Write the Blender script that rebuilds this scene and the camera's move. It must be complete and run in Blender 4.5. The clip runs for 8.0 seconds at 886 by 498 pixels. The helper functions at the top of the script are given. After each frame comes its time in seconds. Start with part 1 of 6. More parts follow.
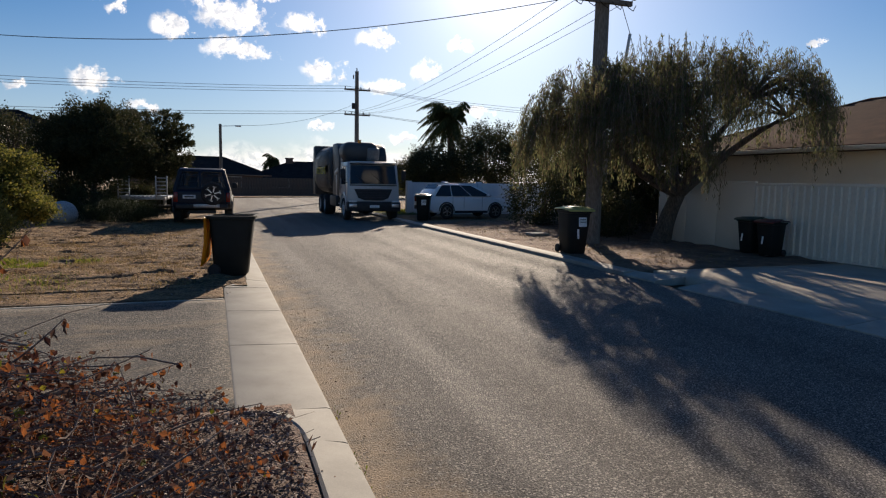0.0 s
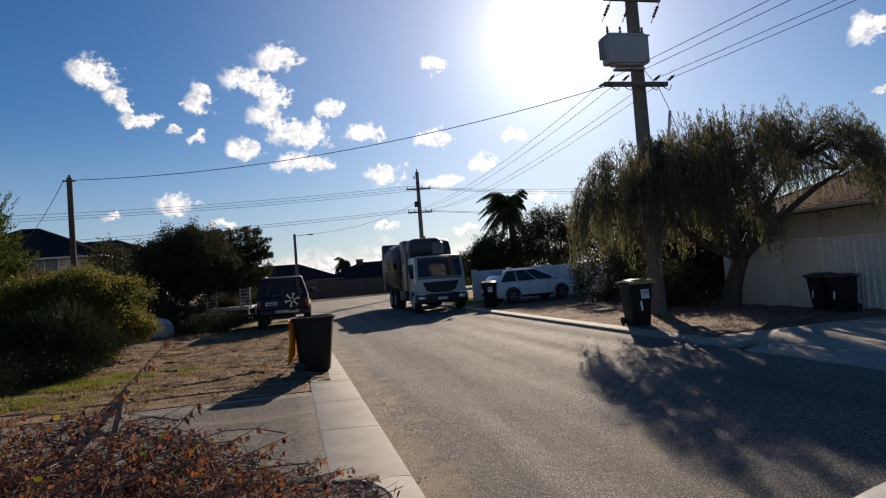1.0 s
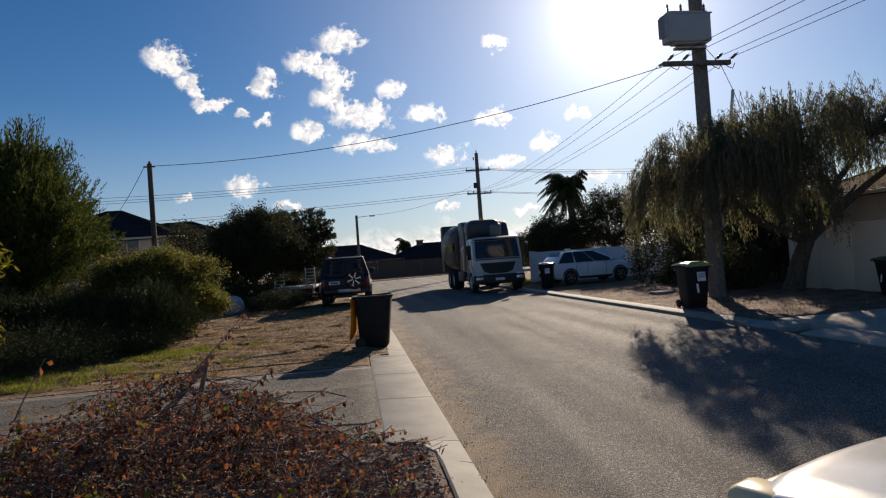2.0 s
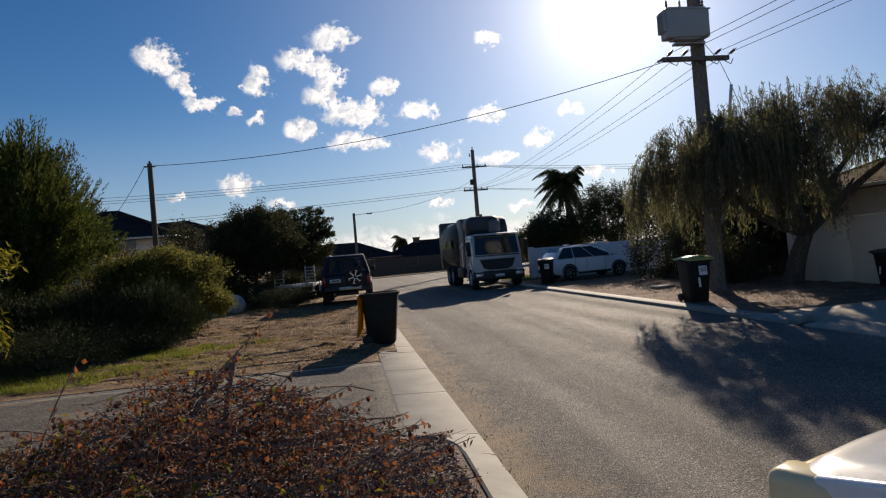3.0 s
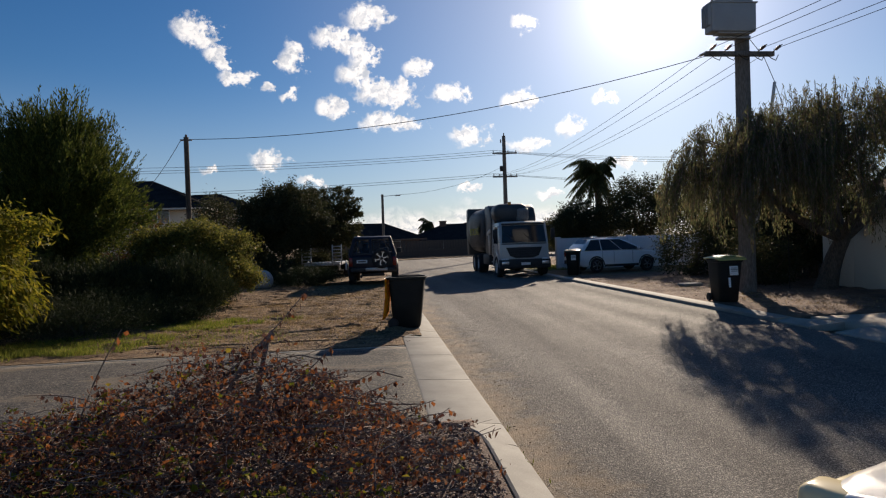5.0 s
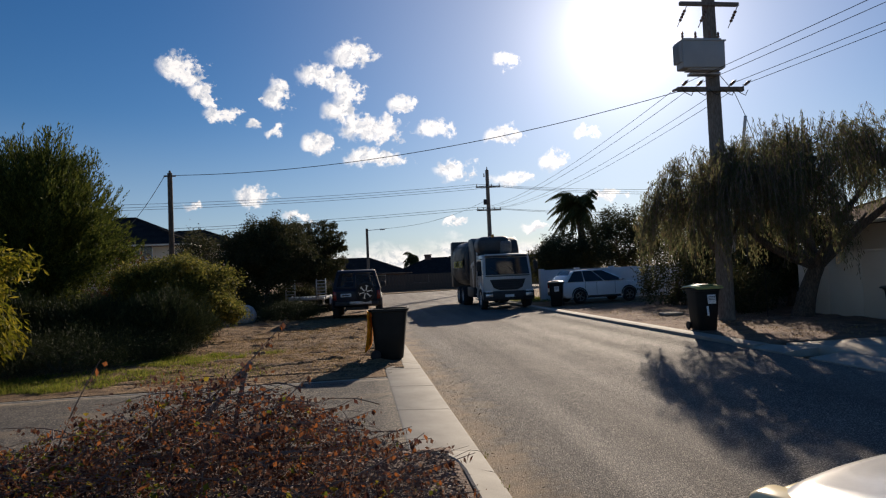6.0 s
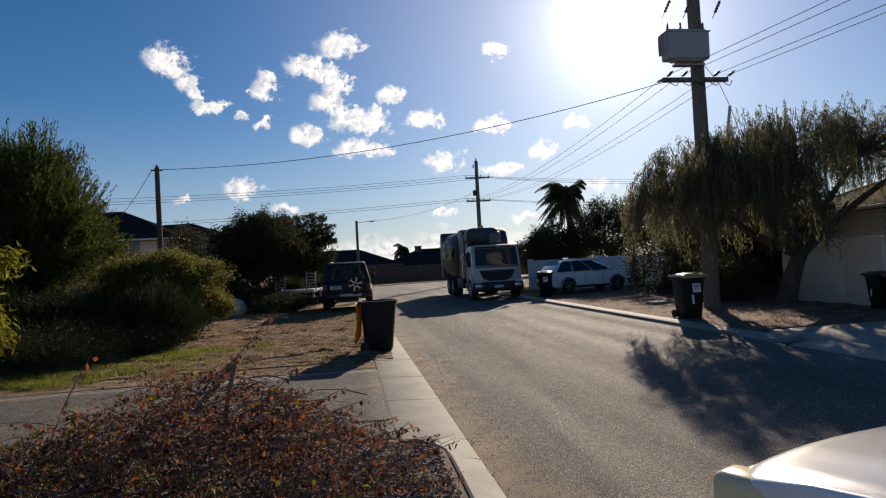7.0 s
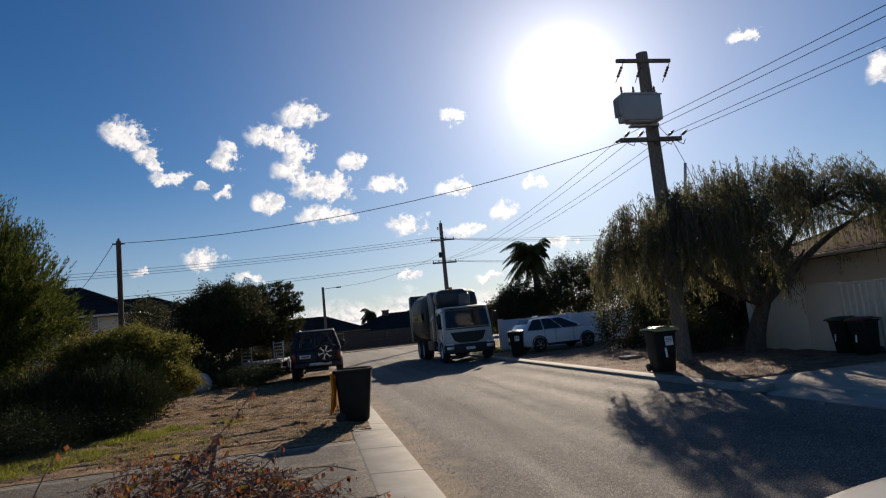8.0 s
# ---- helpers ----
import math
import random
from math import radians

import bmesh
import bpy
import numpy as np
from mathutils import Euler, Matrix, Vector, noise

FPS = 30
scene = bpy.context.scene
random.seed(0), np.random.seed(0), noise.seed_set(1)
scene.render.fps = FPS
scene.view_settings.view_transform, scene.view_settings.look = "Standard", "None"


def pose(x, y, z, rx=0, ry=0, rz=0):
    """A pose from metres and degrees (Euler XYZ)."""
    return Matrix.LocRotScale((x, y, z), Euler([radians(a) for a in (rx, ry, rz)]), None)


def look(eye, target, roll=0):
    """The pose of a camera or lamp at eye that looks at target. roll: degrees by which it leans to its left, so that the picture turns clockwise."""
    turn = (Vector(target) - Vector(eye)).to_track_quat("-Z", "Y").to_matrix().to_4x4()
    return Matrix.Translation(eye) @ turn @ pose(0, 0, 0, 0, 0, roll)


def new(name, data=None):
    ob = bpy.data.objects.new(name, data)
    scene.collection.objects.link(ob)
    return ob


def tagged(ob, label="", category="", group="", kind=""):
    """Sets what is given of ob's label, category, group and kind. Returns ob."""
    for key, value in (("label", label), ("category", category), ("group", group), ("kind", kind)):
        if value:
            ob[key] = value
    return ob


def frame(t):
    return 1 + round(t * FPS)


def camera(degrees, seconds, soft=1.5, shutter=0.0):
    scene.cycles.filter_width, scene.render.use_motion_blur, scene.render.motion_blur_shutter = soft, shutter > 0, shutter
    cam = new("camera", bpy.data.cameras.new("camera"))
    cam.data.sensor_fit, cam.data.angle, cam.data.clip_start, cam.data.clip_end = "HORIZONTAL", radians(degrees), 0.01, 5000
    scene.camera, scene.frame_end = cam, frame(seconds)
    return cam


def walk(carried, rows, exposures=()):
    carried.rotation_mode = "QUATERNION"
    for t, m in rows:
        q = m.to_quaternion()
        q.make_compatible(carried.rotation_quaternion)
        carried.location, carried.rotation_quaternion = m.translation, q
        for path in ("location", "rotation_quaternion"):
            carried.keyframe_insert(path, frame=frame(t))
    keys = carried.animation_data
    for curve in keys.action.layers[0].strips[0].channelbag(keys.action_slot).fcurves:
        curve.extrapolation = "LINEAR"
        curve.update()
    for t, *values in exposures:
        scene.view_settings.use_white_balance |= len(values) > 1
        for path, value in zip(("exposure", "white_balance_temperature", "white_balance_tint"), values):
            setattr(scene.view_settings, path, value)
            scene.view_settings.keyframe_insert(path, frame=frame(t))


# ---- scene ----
cam = camera(71.0, 8.0, soft=1.2)
PATH = [
    (0, (-0.808, 0.531, 1.758), (-0.118, 2.395, 1.541), 1.1),
    (0.5, (-0.718, 0.163, 1.765), (-0.077, 2.057, 1.699), -2.1),
    (1, (-0.922, -0.256, 1.746), (-0.434, 1.682, 1.821), -4.4),
    (1.5, (-0.892, -0.551, 1.788), (-0.511, 1.411, 1.848), -3.8),
    (1.7, (-0.864, -0.628, 1.763), (-0.55, 1.347, 1.787), -3.5),
    (2.8, (-1.097, -0.801, 1.751), (-0.805, 1.177, 1.795), -4.8),
    (3, (-1.127, -0.774, 1.769), (-0.817, 1.202, 1.785), -4.7),
    (3.5, (-1.12, -0.616, 1.811), (-0.888, 1.371, 1.832), -3.7),
    (4, (-1.162, -0.866, 1.781), (-0.881, 1.114, 1.793), -3.0),
    (4.5, (-1.176, -0.807, 1.82), (-0.882, 1.171, 1.8), -1.5),
    (4.7, (-1.212, -0.795, 1.839), (-0.974, 1.19, 1.798), -1.5),
    (5.8, (-1.14, -0.929, 1.791), (-0.898, 1.055, 1.849), -2.8),
    (6, (-1.131, -0.966, 1.786), (-0.855, 1.013, 1.862), -2.5),
    (6.5, (-1.056, -1.003, 1.783), (-0.768, 0.975, 1.826), -2.3),
    (7, (-1.093, -1.081, 1.798), (-0.788, 0.895, 1.844), -3.1),
    (7.5, (-1.172, -1.052, 1.797), (-0.875, 0.923, 1.895), -3.5),
    (8, (-1.252, -1.028, 1.834), (-0.825, 0.911, 2.07), -5.6),
]
# the camera darkens its picture as it lifts towards the sun
EXPOSURES = [(0.0, 0.52), (0.5, 0.50), (1.0, 0.38), (1.7, 0.34), (3.0, 0.32), (3.5, 0.42), (4.0, 0.33), (4.5, 0.32), (6.0, 0.33), (7.5, 0.31), (8.0, 0.28)]
walk(cam, [(t, look(eye, target, roll)) for t, eye, target, roll in PATH], EXPOSURES)

# ---- world, sun, exposure ----
SUN = Vector((0.402, 0.847, 0.3486)).normalized()
scene.view_settings.use_white_balance = True
scene.view_settings.white_balance_temperature, scene.view_settings.white_balance_tint = 6620, 13

world = bpy.data.worlds.new("sky")
scene.world = world
world.use_nodes = True


def build_sky():
    nt = world.node_tree
    nt.nodes.clear()
    N, Lk = nt.nodes.new, nt.links.new

    def math_node(op, a, b=None, c=None):
        n = N("ShaderNodeMath")
        n.operation = op
        for i, v in enumerate((a, b, c)):
            if v is None:
                continue
            if isinstance(v, (int, float)):
                n.inputs[i].default_value = v
            else:
                Lk(v, n.inputs[i])
        return n.outputs[0]

    out = N("ShaderNodeOutputWorld")
    sky = N("ShaderNodeTexSky")
    sky.sky_type = "NISHITA"
    sky.sun_disc = False
    sky.sun_elevation = math.asin(SUN.z)
    sky.sun_rotation = math.atan2(SUN.x, SUN.y)
    sky.air_density, sky.dust_density, sky.ozone_density = 1.0, 0.15, 4.0
    bg = N("ShaderNodeBackground")
    bg.inputs["Strength"].default_value = 0.058
    vivid = N("ShaderNodeHueSaturation")
    vivid.inputs["Saturation"].default_value = 1.25
    vivid.inputs["Hue"].default_value = 0.505
    Lk(sky.outputs[0], vivid.inputs["Color"])

    co = N("ShaderNodeTexCoord")
    sep = N("ShaderNodeSeparateXYZ")
    Lk(co.outputs["Generated"], sep.inputs[0])
    az = math_node("MULTIPLY", math_node("ARCTAN2", sep.outputs[0], sep.outputs[1]), 57.2958)
    el = math_node("MULTIPLY", math_node("ARCSINE", sep.outputs[2]), 57.2958)
    # pale humid air low over the horizon
    humid = N("ShaderNodeMapRange")
    humid.interpolation_type = "SMOOTHSTEP"
    humid.inputs["From Min"].default_value, humid.inputs["From Max"].default_value = 15.0, 1.0
    humid.inputs["To Max"].default_value = 0.45
    Lk(el, humid.inputs["Value"])
    air = N("ShaderNodeMix")
    air.data_type = "RGBA"
    Lk(humid.outputs[0], air.inputs[0])
    Lk(vivid.outputs[0], air.inputs[6])
    air.inputs[7].default_value = (5.6, 6.9, 9.2, 1)
    Lk(air.outputs[2], bg.inputs["Color"])
    ang = N("ShaderNodeCombineXYZ")
    Lk(az, ang.inputs[0])
    Lk(el, ang.inputs[1])

    warp = N("ShaderNodeTexNoise")
    warp.inputs["Scale"].default_value = 0.55
    warp.inputs["Detail"].default_value = 7.0
    warp.inputs["Roughness"].default_value = 0.68
    Lk(ang.outputs[0], warp.inputs["Vector"])
    sub = N("ShaderNodeVectorMath")
    sub.operation = "SUBTRACT"
    Lk(warp.outputs["Color"], sub.inputs[0])
    sub.inputs[1].default_value = (0.5, 0.5, 0.5)
    sc = N("ShaderNodeVectorMath")
    sc.operation = "MULTIPLY"
    Lk(sub.outputs[0], sc.inputs[0])
    sc.inputs[1].default_value = (4.4, 2.6, 0.0)
    moved = N("ShaderNodeVectorMath")
    moved.operation = "ADD"
    Lk(ang.outputs[0], moved.inputs[0])
    Lk(sc.outputs[0], moved.inputs[1])

    # fair-weather cumulus: azimuth, elevation, half width, half height in degrees
    large = [(-14.8, 17.9, 1.9, 1.2), (-13.1, 16.1, 1.2, 0.8), (-11.5, 14.4, 1.4, 0.6), (-6.6, 16.3, 1.1, 1.3),
             (0.2, 19.7, 2.2, 1.2), (-2.7, 17.9, 2.2, 1.1), (-0.1, 16.6, 1.3, 1.2), (-1.1, 14.9, 1.5, 1.1),
             (1.9, 13.2, 3.0, 1.2), (4.6, 15.4, 1.3, 0.8), (-3.0, 12.0, 1.6, 0.9), (1.8, 10.7, 2.9, 0.9),
             (7.7, 13.1, 1.8, 1.0), (13.8, 12.3, 1.6, 0.9), (9.3, 9.3, 1.9, 1.0), (14.5, 8.5, 1.9, 0.8)]
    small = [(18.4, 9.6, 1.0, 1.0), (-9.1, 7.5, 1.6, 0.9), (-5.3, 5.6, 1.3, 0.5), (9.0, 4.7, 1.4, 0.35),
             (16.5, 3.9, 1.4, 0.5), (14.3, 18.7, 1.2, 0.7), (23.0, 6.3, 1.4, 0.6), (-6.9, 13.1, 1.1, 0.5),
             (-13.9, 17.0, 0.9, 0.7), (-12.3, 15.2, 0.9, 0.55), (-1.3, 17.2, 1.2, 0.8), (-0.6, 15.7, 1.1, 0.8), (0.5, 14.1, 1.3, 0.8), (3.3, 14.3, 0.9, 0.6),
             (-8.8, 13.6, 0.7, 0.4), (-13.9, 6.7, 0.8, 0.4), (-7.5, 15.9, 0.6, 0.4), (21.5, 12.0, 1.2, 0.7),
             (40.4, 20.7, 1.3, 0.6), (49.6, 15.5, 1.4, 1.2), (50.1, 11.1, 0.6, 0.3)]
    dist = None
    for a, e, ra, rb in large + small:
        s1 = N("ShaderNodeVectorMath")
        s1.operation = "MULTIPLY_ADD"
        Lk(moved.outputs[0], s1.inputs[0])
        s1.inputs[1].default_value = (1 / ra, 1 / rb, 0)
        s1.inputs[2].default_value = (-a / ra, -e / rb, 0)
        ln = N("ShaderNodeVectorMath")
        ln.operation = "LENGTH"
        Lk(s1.outputs[0], ln.inputs[0])
        dist = ln.outputs["Value"] if dist is None else math_node("SMOOTH_MIN", dist, ln.outputs["Value"], 0.25)
    ramp = N("ShaderNodeMapRange")
    ramp.interpolation_type = "SMOOTHSTEP"
    ramp.inputs["From Min"].default_value, ramp.inputs["From Max"].default_value = 1.12, 0.5
    rag = N("ShaderNodeTexNoise")
    rag.inputs["Scale"].default_value, rag.inputs["Detail"].default_value = 1.1, 7.0
    rag.inputs["Roughness"].default_value = 0.62
    Lk(ang.outputs[0], rag.inputs["Vector"])
    dist = math_node("ADD", dist, math_node("MULTIPLY_ADD", rag.outputs["Fac"], 2.0, -1.0))
    Lk(dist, ramp.inputs["Value"])

    # bank of cloud low over the horizon
    bank = N("ShaderNodeTexNoise")
    bank.inputs["Scale"].default_value = 0.16
    bank.inputs["Detail"].default_value = 4.0
    bank.inputs["Roughness"].default_value = 0.58
    st = N("ShaderNodeVectorMath")
    st.operation = "MULTIPLY"
    Lk(ang.outputs[0], st.inputs[0])
    st.inputs[1].default_value = (0.8, 1.2, 1.0)
    Lk(st.outputs[0], bank.inputs["Vector"])
    lift = math_node("ADD", math_node("MULTIPLY", bank.outputs["Fac"], 7.0), math_node("MULTIPLY", el, -1.0))
    bankr = N("ShaderNodeMapRange")
    bankr.interpolation_type = "SMOOTHSTEP"
    bankr.inputs["From Min"].default_value, bankr.inputs["From Max"].default_value = 0.2, 2.0
    Lk(lift, bankr.inputs["Value"])
    bank_soft = math_node("MULTIPLY", bankr.outputs[0], 0.9)
    dens = math_node("MAXIMUM", math_node("MULTIPLY", ramp.outputs[0], 0.95), bank_soft)

    # cloud colour: bright with greyer folds
    fold = N("ShaderNodeTexNoise")
    fold.inputs["Scale"].default_value = 1.3
    fold.inputs["Detail"].default_value = 5.0
    Lk(moved.outputs[0], fold.inputs["Vector"])
    cr = N("ShaderNodeValToRGB")
    cr.color_ramp.elements[0].position, cr.color_ramp.elements[0].color = 0.32, (0.5, 0.54, 0.6, 1)
    cr.color_ramp.elements[1].position, cr.color_ramp.elements[1].color = 0.55, (1.0, 0.97, 0.93, 1)
    Lk(fold.outputs["Fac"], cr.inputs[0])
    cloud = N("ShaderNodeBackground")
    cloud.inputs["Strength"].default_value = 0.85
    Lk(cr.outputs[0], cloud.inputs["Color"])
    mix = N("ShaderNodeMixShader")
    Lk(dens, mix.inputs[0])
    Lk(bg.outputs[0], mix.inputs[1])
    Lk(cloud.outputs[0], mix.inputs[2])

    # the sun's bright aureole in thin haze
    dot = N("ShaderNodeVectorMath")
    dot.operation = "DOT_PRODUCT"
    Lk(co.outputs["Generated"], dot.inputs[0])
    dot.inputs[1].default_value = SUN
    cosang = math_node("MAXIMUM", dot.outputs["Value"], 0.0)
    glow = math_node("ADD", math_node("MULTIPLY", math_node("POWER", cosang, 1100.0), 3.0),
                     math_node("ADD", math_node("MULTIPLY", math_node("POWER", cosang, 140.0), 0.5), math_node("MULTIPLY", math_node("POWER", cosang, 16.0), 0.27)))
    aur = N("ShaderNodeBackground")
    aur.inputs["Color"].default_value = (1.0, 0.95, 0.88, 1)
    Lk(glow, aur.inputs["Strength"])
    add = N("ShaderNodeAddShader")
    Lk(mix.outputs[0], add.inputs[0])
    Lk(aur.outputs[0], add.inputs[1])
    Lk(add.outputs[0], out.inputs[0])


build_sky()
sun = new("sun", bpy.data.lights.new("sun", "SUN"))
sun.data.energy, sun.data.angle, sun.data.color = 5.0, radians(0.55), (1.0, 0.86, 0.68)
sun.matrix_world = look(SUN * 200, (0, 0, 0))

# ---- materials ----


def surface(name, a, b, scale=8.0, rough=0.8, bump=0.3, fine=90.0, metal=0.0, spread=0.25, third=None, rand=0.0,
            bump_dist=0.01, spec=0.5, coat=0.0, stretch=(1, 1, 1), fine_amount=0.35, rgh=0.6):
    """Two-scale procedural surface: stains between a and b, fine grain, relief."""
    m = bpy.data.materials.new(name)
    m.use_nodes = True
    nt = m.node_tree
    N, Lk = nt.nodes.new, nt.links.new
    p = nt.nodes["Principled BSDF"]
    co = N("ShaderNodeTexCoord")
    mp = N("ShaderNodeMapping")
    mp.inputs["Scale"].default_value = stretch
    Lk(co.outputs["Object"], mp.inputs[0])
    n1 = N("ShaderNodeTexNoise")
    n1.inputs["Scale"].default_value, n1.inputs["Detail"].default_value = scale, 9
    n1.inputs["Roughness"].default_value = rgh
    n2 = N("ShaderNodeTexNoise")
    n2.inputs["Scale"].default_value, n2.inputs["Detail"].default_value = fine, 3
    Lk(mp.outputs[0], n1.inputs["Vector"])
    Lk(mp.outputs[0], n2.inputs["Vector"])
    r = N("ShaderNodeValToRGB")
    r.color_ramp.elements[0].position, r.color_ramp.elements[1].position = 0.5 - spread, 0.5 + spread
    r.color_ramp.elements[0].color, r.color_ramp.elements[1].color = (*a, 1), (*b, 1)
    if third:
        e = r.color_ramp.elements.new(0.5)
        e.color = (*third, 1)
    Lk(n1.outputs["Fac"], r.inputs[0])
    hsv = N("ShaderNodeHueSaturation")
    Lk(r.outputs[0], hsv.inputs["Color"])
    val = N("ShaderNodeMapRange")
    val.inputs["From Min"].default_value, val.inputs["From Max"].default_value = 0.36, 0.64
    val.inputs["To Min"].default_value, val.inputs["To Max"].default_value = 1 - fine_amount, 1 + fine_amount
    Lk(n2.outputs["Fac"], val.inputs["Value"])
    top = val.outputs[0]
    if rand:
        info = N("ShaderNodeObjectInfo")
        rr = N("ShaderNodeMapRange")
        rr.inputs["To Min"].default_value, rr.inputs["To Max"].default_value = 1 - rand, 1 + rand
        Lk(info.outputs["Random"], rr.inputs["Value"])
        mu = N("ShaderNodeMath")
        mu.operation = "MULTIPLY"
        Lk(top, mu.inputs[0])
        Lk(rr.outputs[0], mu.inputs[1])
        top = mu.outputs[0]
    Lk(top, hsv.inputs["Value"])
    Lk(hsv.outputs[0], p.inputs["Base Color"])
    p.inputs["Roughness"].default_value = rough
    p.inputs["Metallic"].default_value = metal
    p.inputs["Specular IOR Level"].default_value = spec
    p.inputs["Coat Weight"].default_value = coat
    p.inputs["Coat Roughness"].default_value = 0.08
    if bump:
        bm_ = N("ShaderNodeBump")
        bm_.inputs["Strength"].default_value, bm_.inputs["Distance"].default_value = bump, bump_dist
        mx = N("ShaderNodeMath")
        mx.operation = "ADD"
        Lk(n1.outputs["Fac"], mx.inputs[0])
        Lk(n2.outputs["Fac"], mx.inputs[1])
        Lk(mx.outputs[0], bm_.inputs["Height"])
        Lk(bm_.outputs[0], p.inputs["Normal"])
    return m


def leaf_material(name, stops, translucent=0.35, rough=0.72):
    """Leaves that vary one by one between the colour stops and let some light through."""
    m = bpy.data.materials.new(name)
    m.use_nodes = True
    nt = m.node_tree
    N, Lk = nt.nodes.new, nt.links.new
    p = nt.nodes["Principled BSDF"]
    out = nt.nodes["Material Output"]
    g = N("ShaderNodeNewGeometry")
    r = N("ShaderNodeValToRGB")
    r.color_ramp.elements[0].color = (*stops[0], 1)
    r.color_ramp.elements[1].color = (*stops[-1], 1)
    for i, c in enumerate(stops[1:-1], 1):
        e = r.color_ramp.elements.new(i / (len(stops) - 1))
        e.color = (*c, 1)
    Lk(g.outputs["Random Per Island"], r.inputs[0])
    Lk(r.outputs[0], p.inputs["Base Color"])
    p.inputs["Roughness"].default_value = rough
    p.inputs["Specular IOR Level"].default_value = 0.16
    t = N("ShaderNodeBsdfTranslucent")
    Lk(r.outputs[0], t.inputs["Color"])
    mx = N("ShaderNodeMixShader")
    mx.inputs[0].default_value = translucent
    Lk(p.outputs[0], mx.inputs[1])
    Lk(t.outputs[0], mx.inputs[2])
    Lk(mx.outputs[0], out.inputs[0])
    return m


def glass_material(name, tint=(0.02, 0.025, 0.03), alpha=0.35):
    m = bpy.data.materials.new(name)
    m.use_nodes = True
    p = m.node_tree.nodes["Principled BSDF"]
    p.inputs["Base Color"].default_value = (*tint, 1)
    p.inputs["Roughness"].default_value = 0.05
    p.inputs["Alpha"].default_value = alpha
    return m


def asphalt_material():
    """Worn grey chip-seal with pale stones, tyre-polished lanes and sand drifted along the kerb at x = 0."""
    m = surface("road_asphalt", (0.056, 0.051, 0.046), (0.105, 0.094, 0.081), 0.55, 0.87, 1.0, 75.0, spread=0.13,
                bump_dist=0.016, fine_amount=0.95, spec=0.38, rgh=0.8)
    nt = m.node_tree
    N, Lk = nt.nodes.new, nt.links.new
    p = nt.nodes["Principled BSDF"]
    prev = p.inputs["Base Color"].links[0].from_socket
    co = N("ShaderNodeTexCoord")
    vor = N("ShaderNodeTexVoronoi")
    vor.inputs["Scale"].default_value = 105.0
    Lk(co.outputs["Object"], vor.inputs["Vector"])
    sepc = N("ShaderNodeSeparateColor")
    Lk(vor.outputs["Color"], sepc.inputs[0])
    chip = N("ShaderNodeMapRange")
    chip.inputs["From Min"].default_value, chip.inputs["From Max"].default_value = 0.72, 0.98
    Lk(sepc.outputs[0], chip.inputs["Value"])
    mixc = N("ShaderNodeMix")
    mixc.data_type = "RGBA"
    sc = N("ShaderNodeMath")
    sc.operation = "MULTIPLY"
    Lk(chip.outputs[0], sc.inputs[0])
    sc.inputs[1].default_value = 0.7
    Lk(sc.outputs[0], mixc.inputs[0])
    Lk(prev, mixc.inputs[6])
    mixc.inputs[7].default_value = (0.52, 0.47, 0.40, 1)
    # drifted sand
    sep = N("ShaderNodeSeparateXYZ")
    Lk(co.outputs["Object"], sep.inputs[0])
    nz = N("ShaderNodeTexNoise")
    nz.inputs["Scale"].default_value, nz.inputs["Detail"].default_value = 1.6, 8
    nz.inputs["Roughness"].default_value = 0.68
    Lk(co.outputs["Object"], nz.inputs["Vector"])
    edge = N("ShaderNodeMath")
    edge.operation = "MULTIPLY_ADD"
    Lk(nz.outputs["Fac"], edge.inputs[0])
    edge.inputs[1].default_value, edge.inputs[2].default_value = 2.1, -0.72
    d = N("ShaderNodeMath")
    d.operation = "SUBTRACT"
    Lk(edge.outputs[0], d.inputs[0])
    Lk(sep.outputs[0], d.inputs[1])
    mr = N("ShaderNodeMapRange")
    mr.inputs["From Min"].default_value, mr.inputs["From Max"].default_value = -0.25, 0.45
    mr.inputs["To Max"].default_value = 0.92
    Lk(d.outputs[0], mr.inputs["Value"])
    mixs = N("ShaderNodeMix")
    mixs.data_type = "RGBA"
    Lk(mr.outputs[0], mixs.inputs[0])
    # long streaks where tyres polish the seal
    lane_map = N("ShaderNodeMapping")
    lane_map.inputs["Scale"].default_value = (1.3, 0.05, 1.0)
    Lk(co.outputs["Object"], lane_map.inputs[0])
    lane = N("ShaderNodeTexNoise")
    lane.inputs["Scale"].default_value, lane.inputs["Detail"].default_value = 1.0, 5
    Lk(lane_map.outputs[0], lane.inputs["Vector"])
    tone = N("ShaderNodeMapRange")
    tone.inputs["From Min"].default_value, tone.inputs["From Max"].default_value = 0.35, 0.65
    tone.inputs["To Min"].default_value, tone.inputs["To Max"].default_value = 0.84, 1.12
    Lk(lane.outputs["Fac"], tone.inputs["Value"])
    polish = N("ShaderNodeMapRange")
    polish.inputs["From Min"].default_value, polish.inputs["From Max"].default_value = 0.35, 0.65
    polish.inputs["To Min"].default_value, polish.inputs["To Max"].default_value = 0.94, 0.82
    Lk(lane.outputs["Fac"], polish.inputs["Value"])
    Lk(polish.outputs[0], p.inputs["Roughness"])
    worn = N("ShaderNodeHueSaturation")
    Lk(tone.outputs[0], worn.inputs["Value"])
    Lk(mixc.outputs[2], worn.inputs["Color"])
    Lk(worn.outputs[0], mixs.inputs[6])
    mixs.inputs[7].default_value = (0.30, 0.22, 0.135, 1)
    Lk(mixs.outputs[2], p.inputs["Base Color"])
    return m


M_ROAD = asphalt_material()


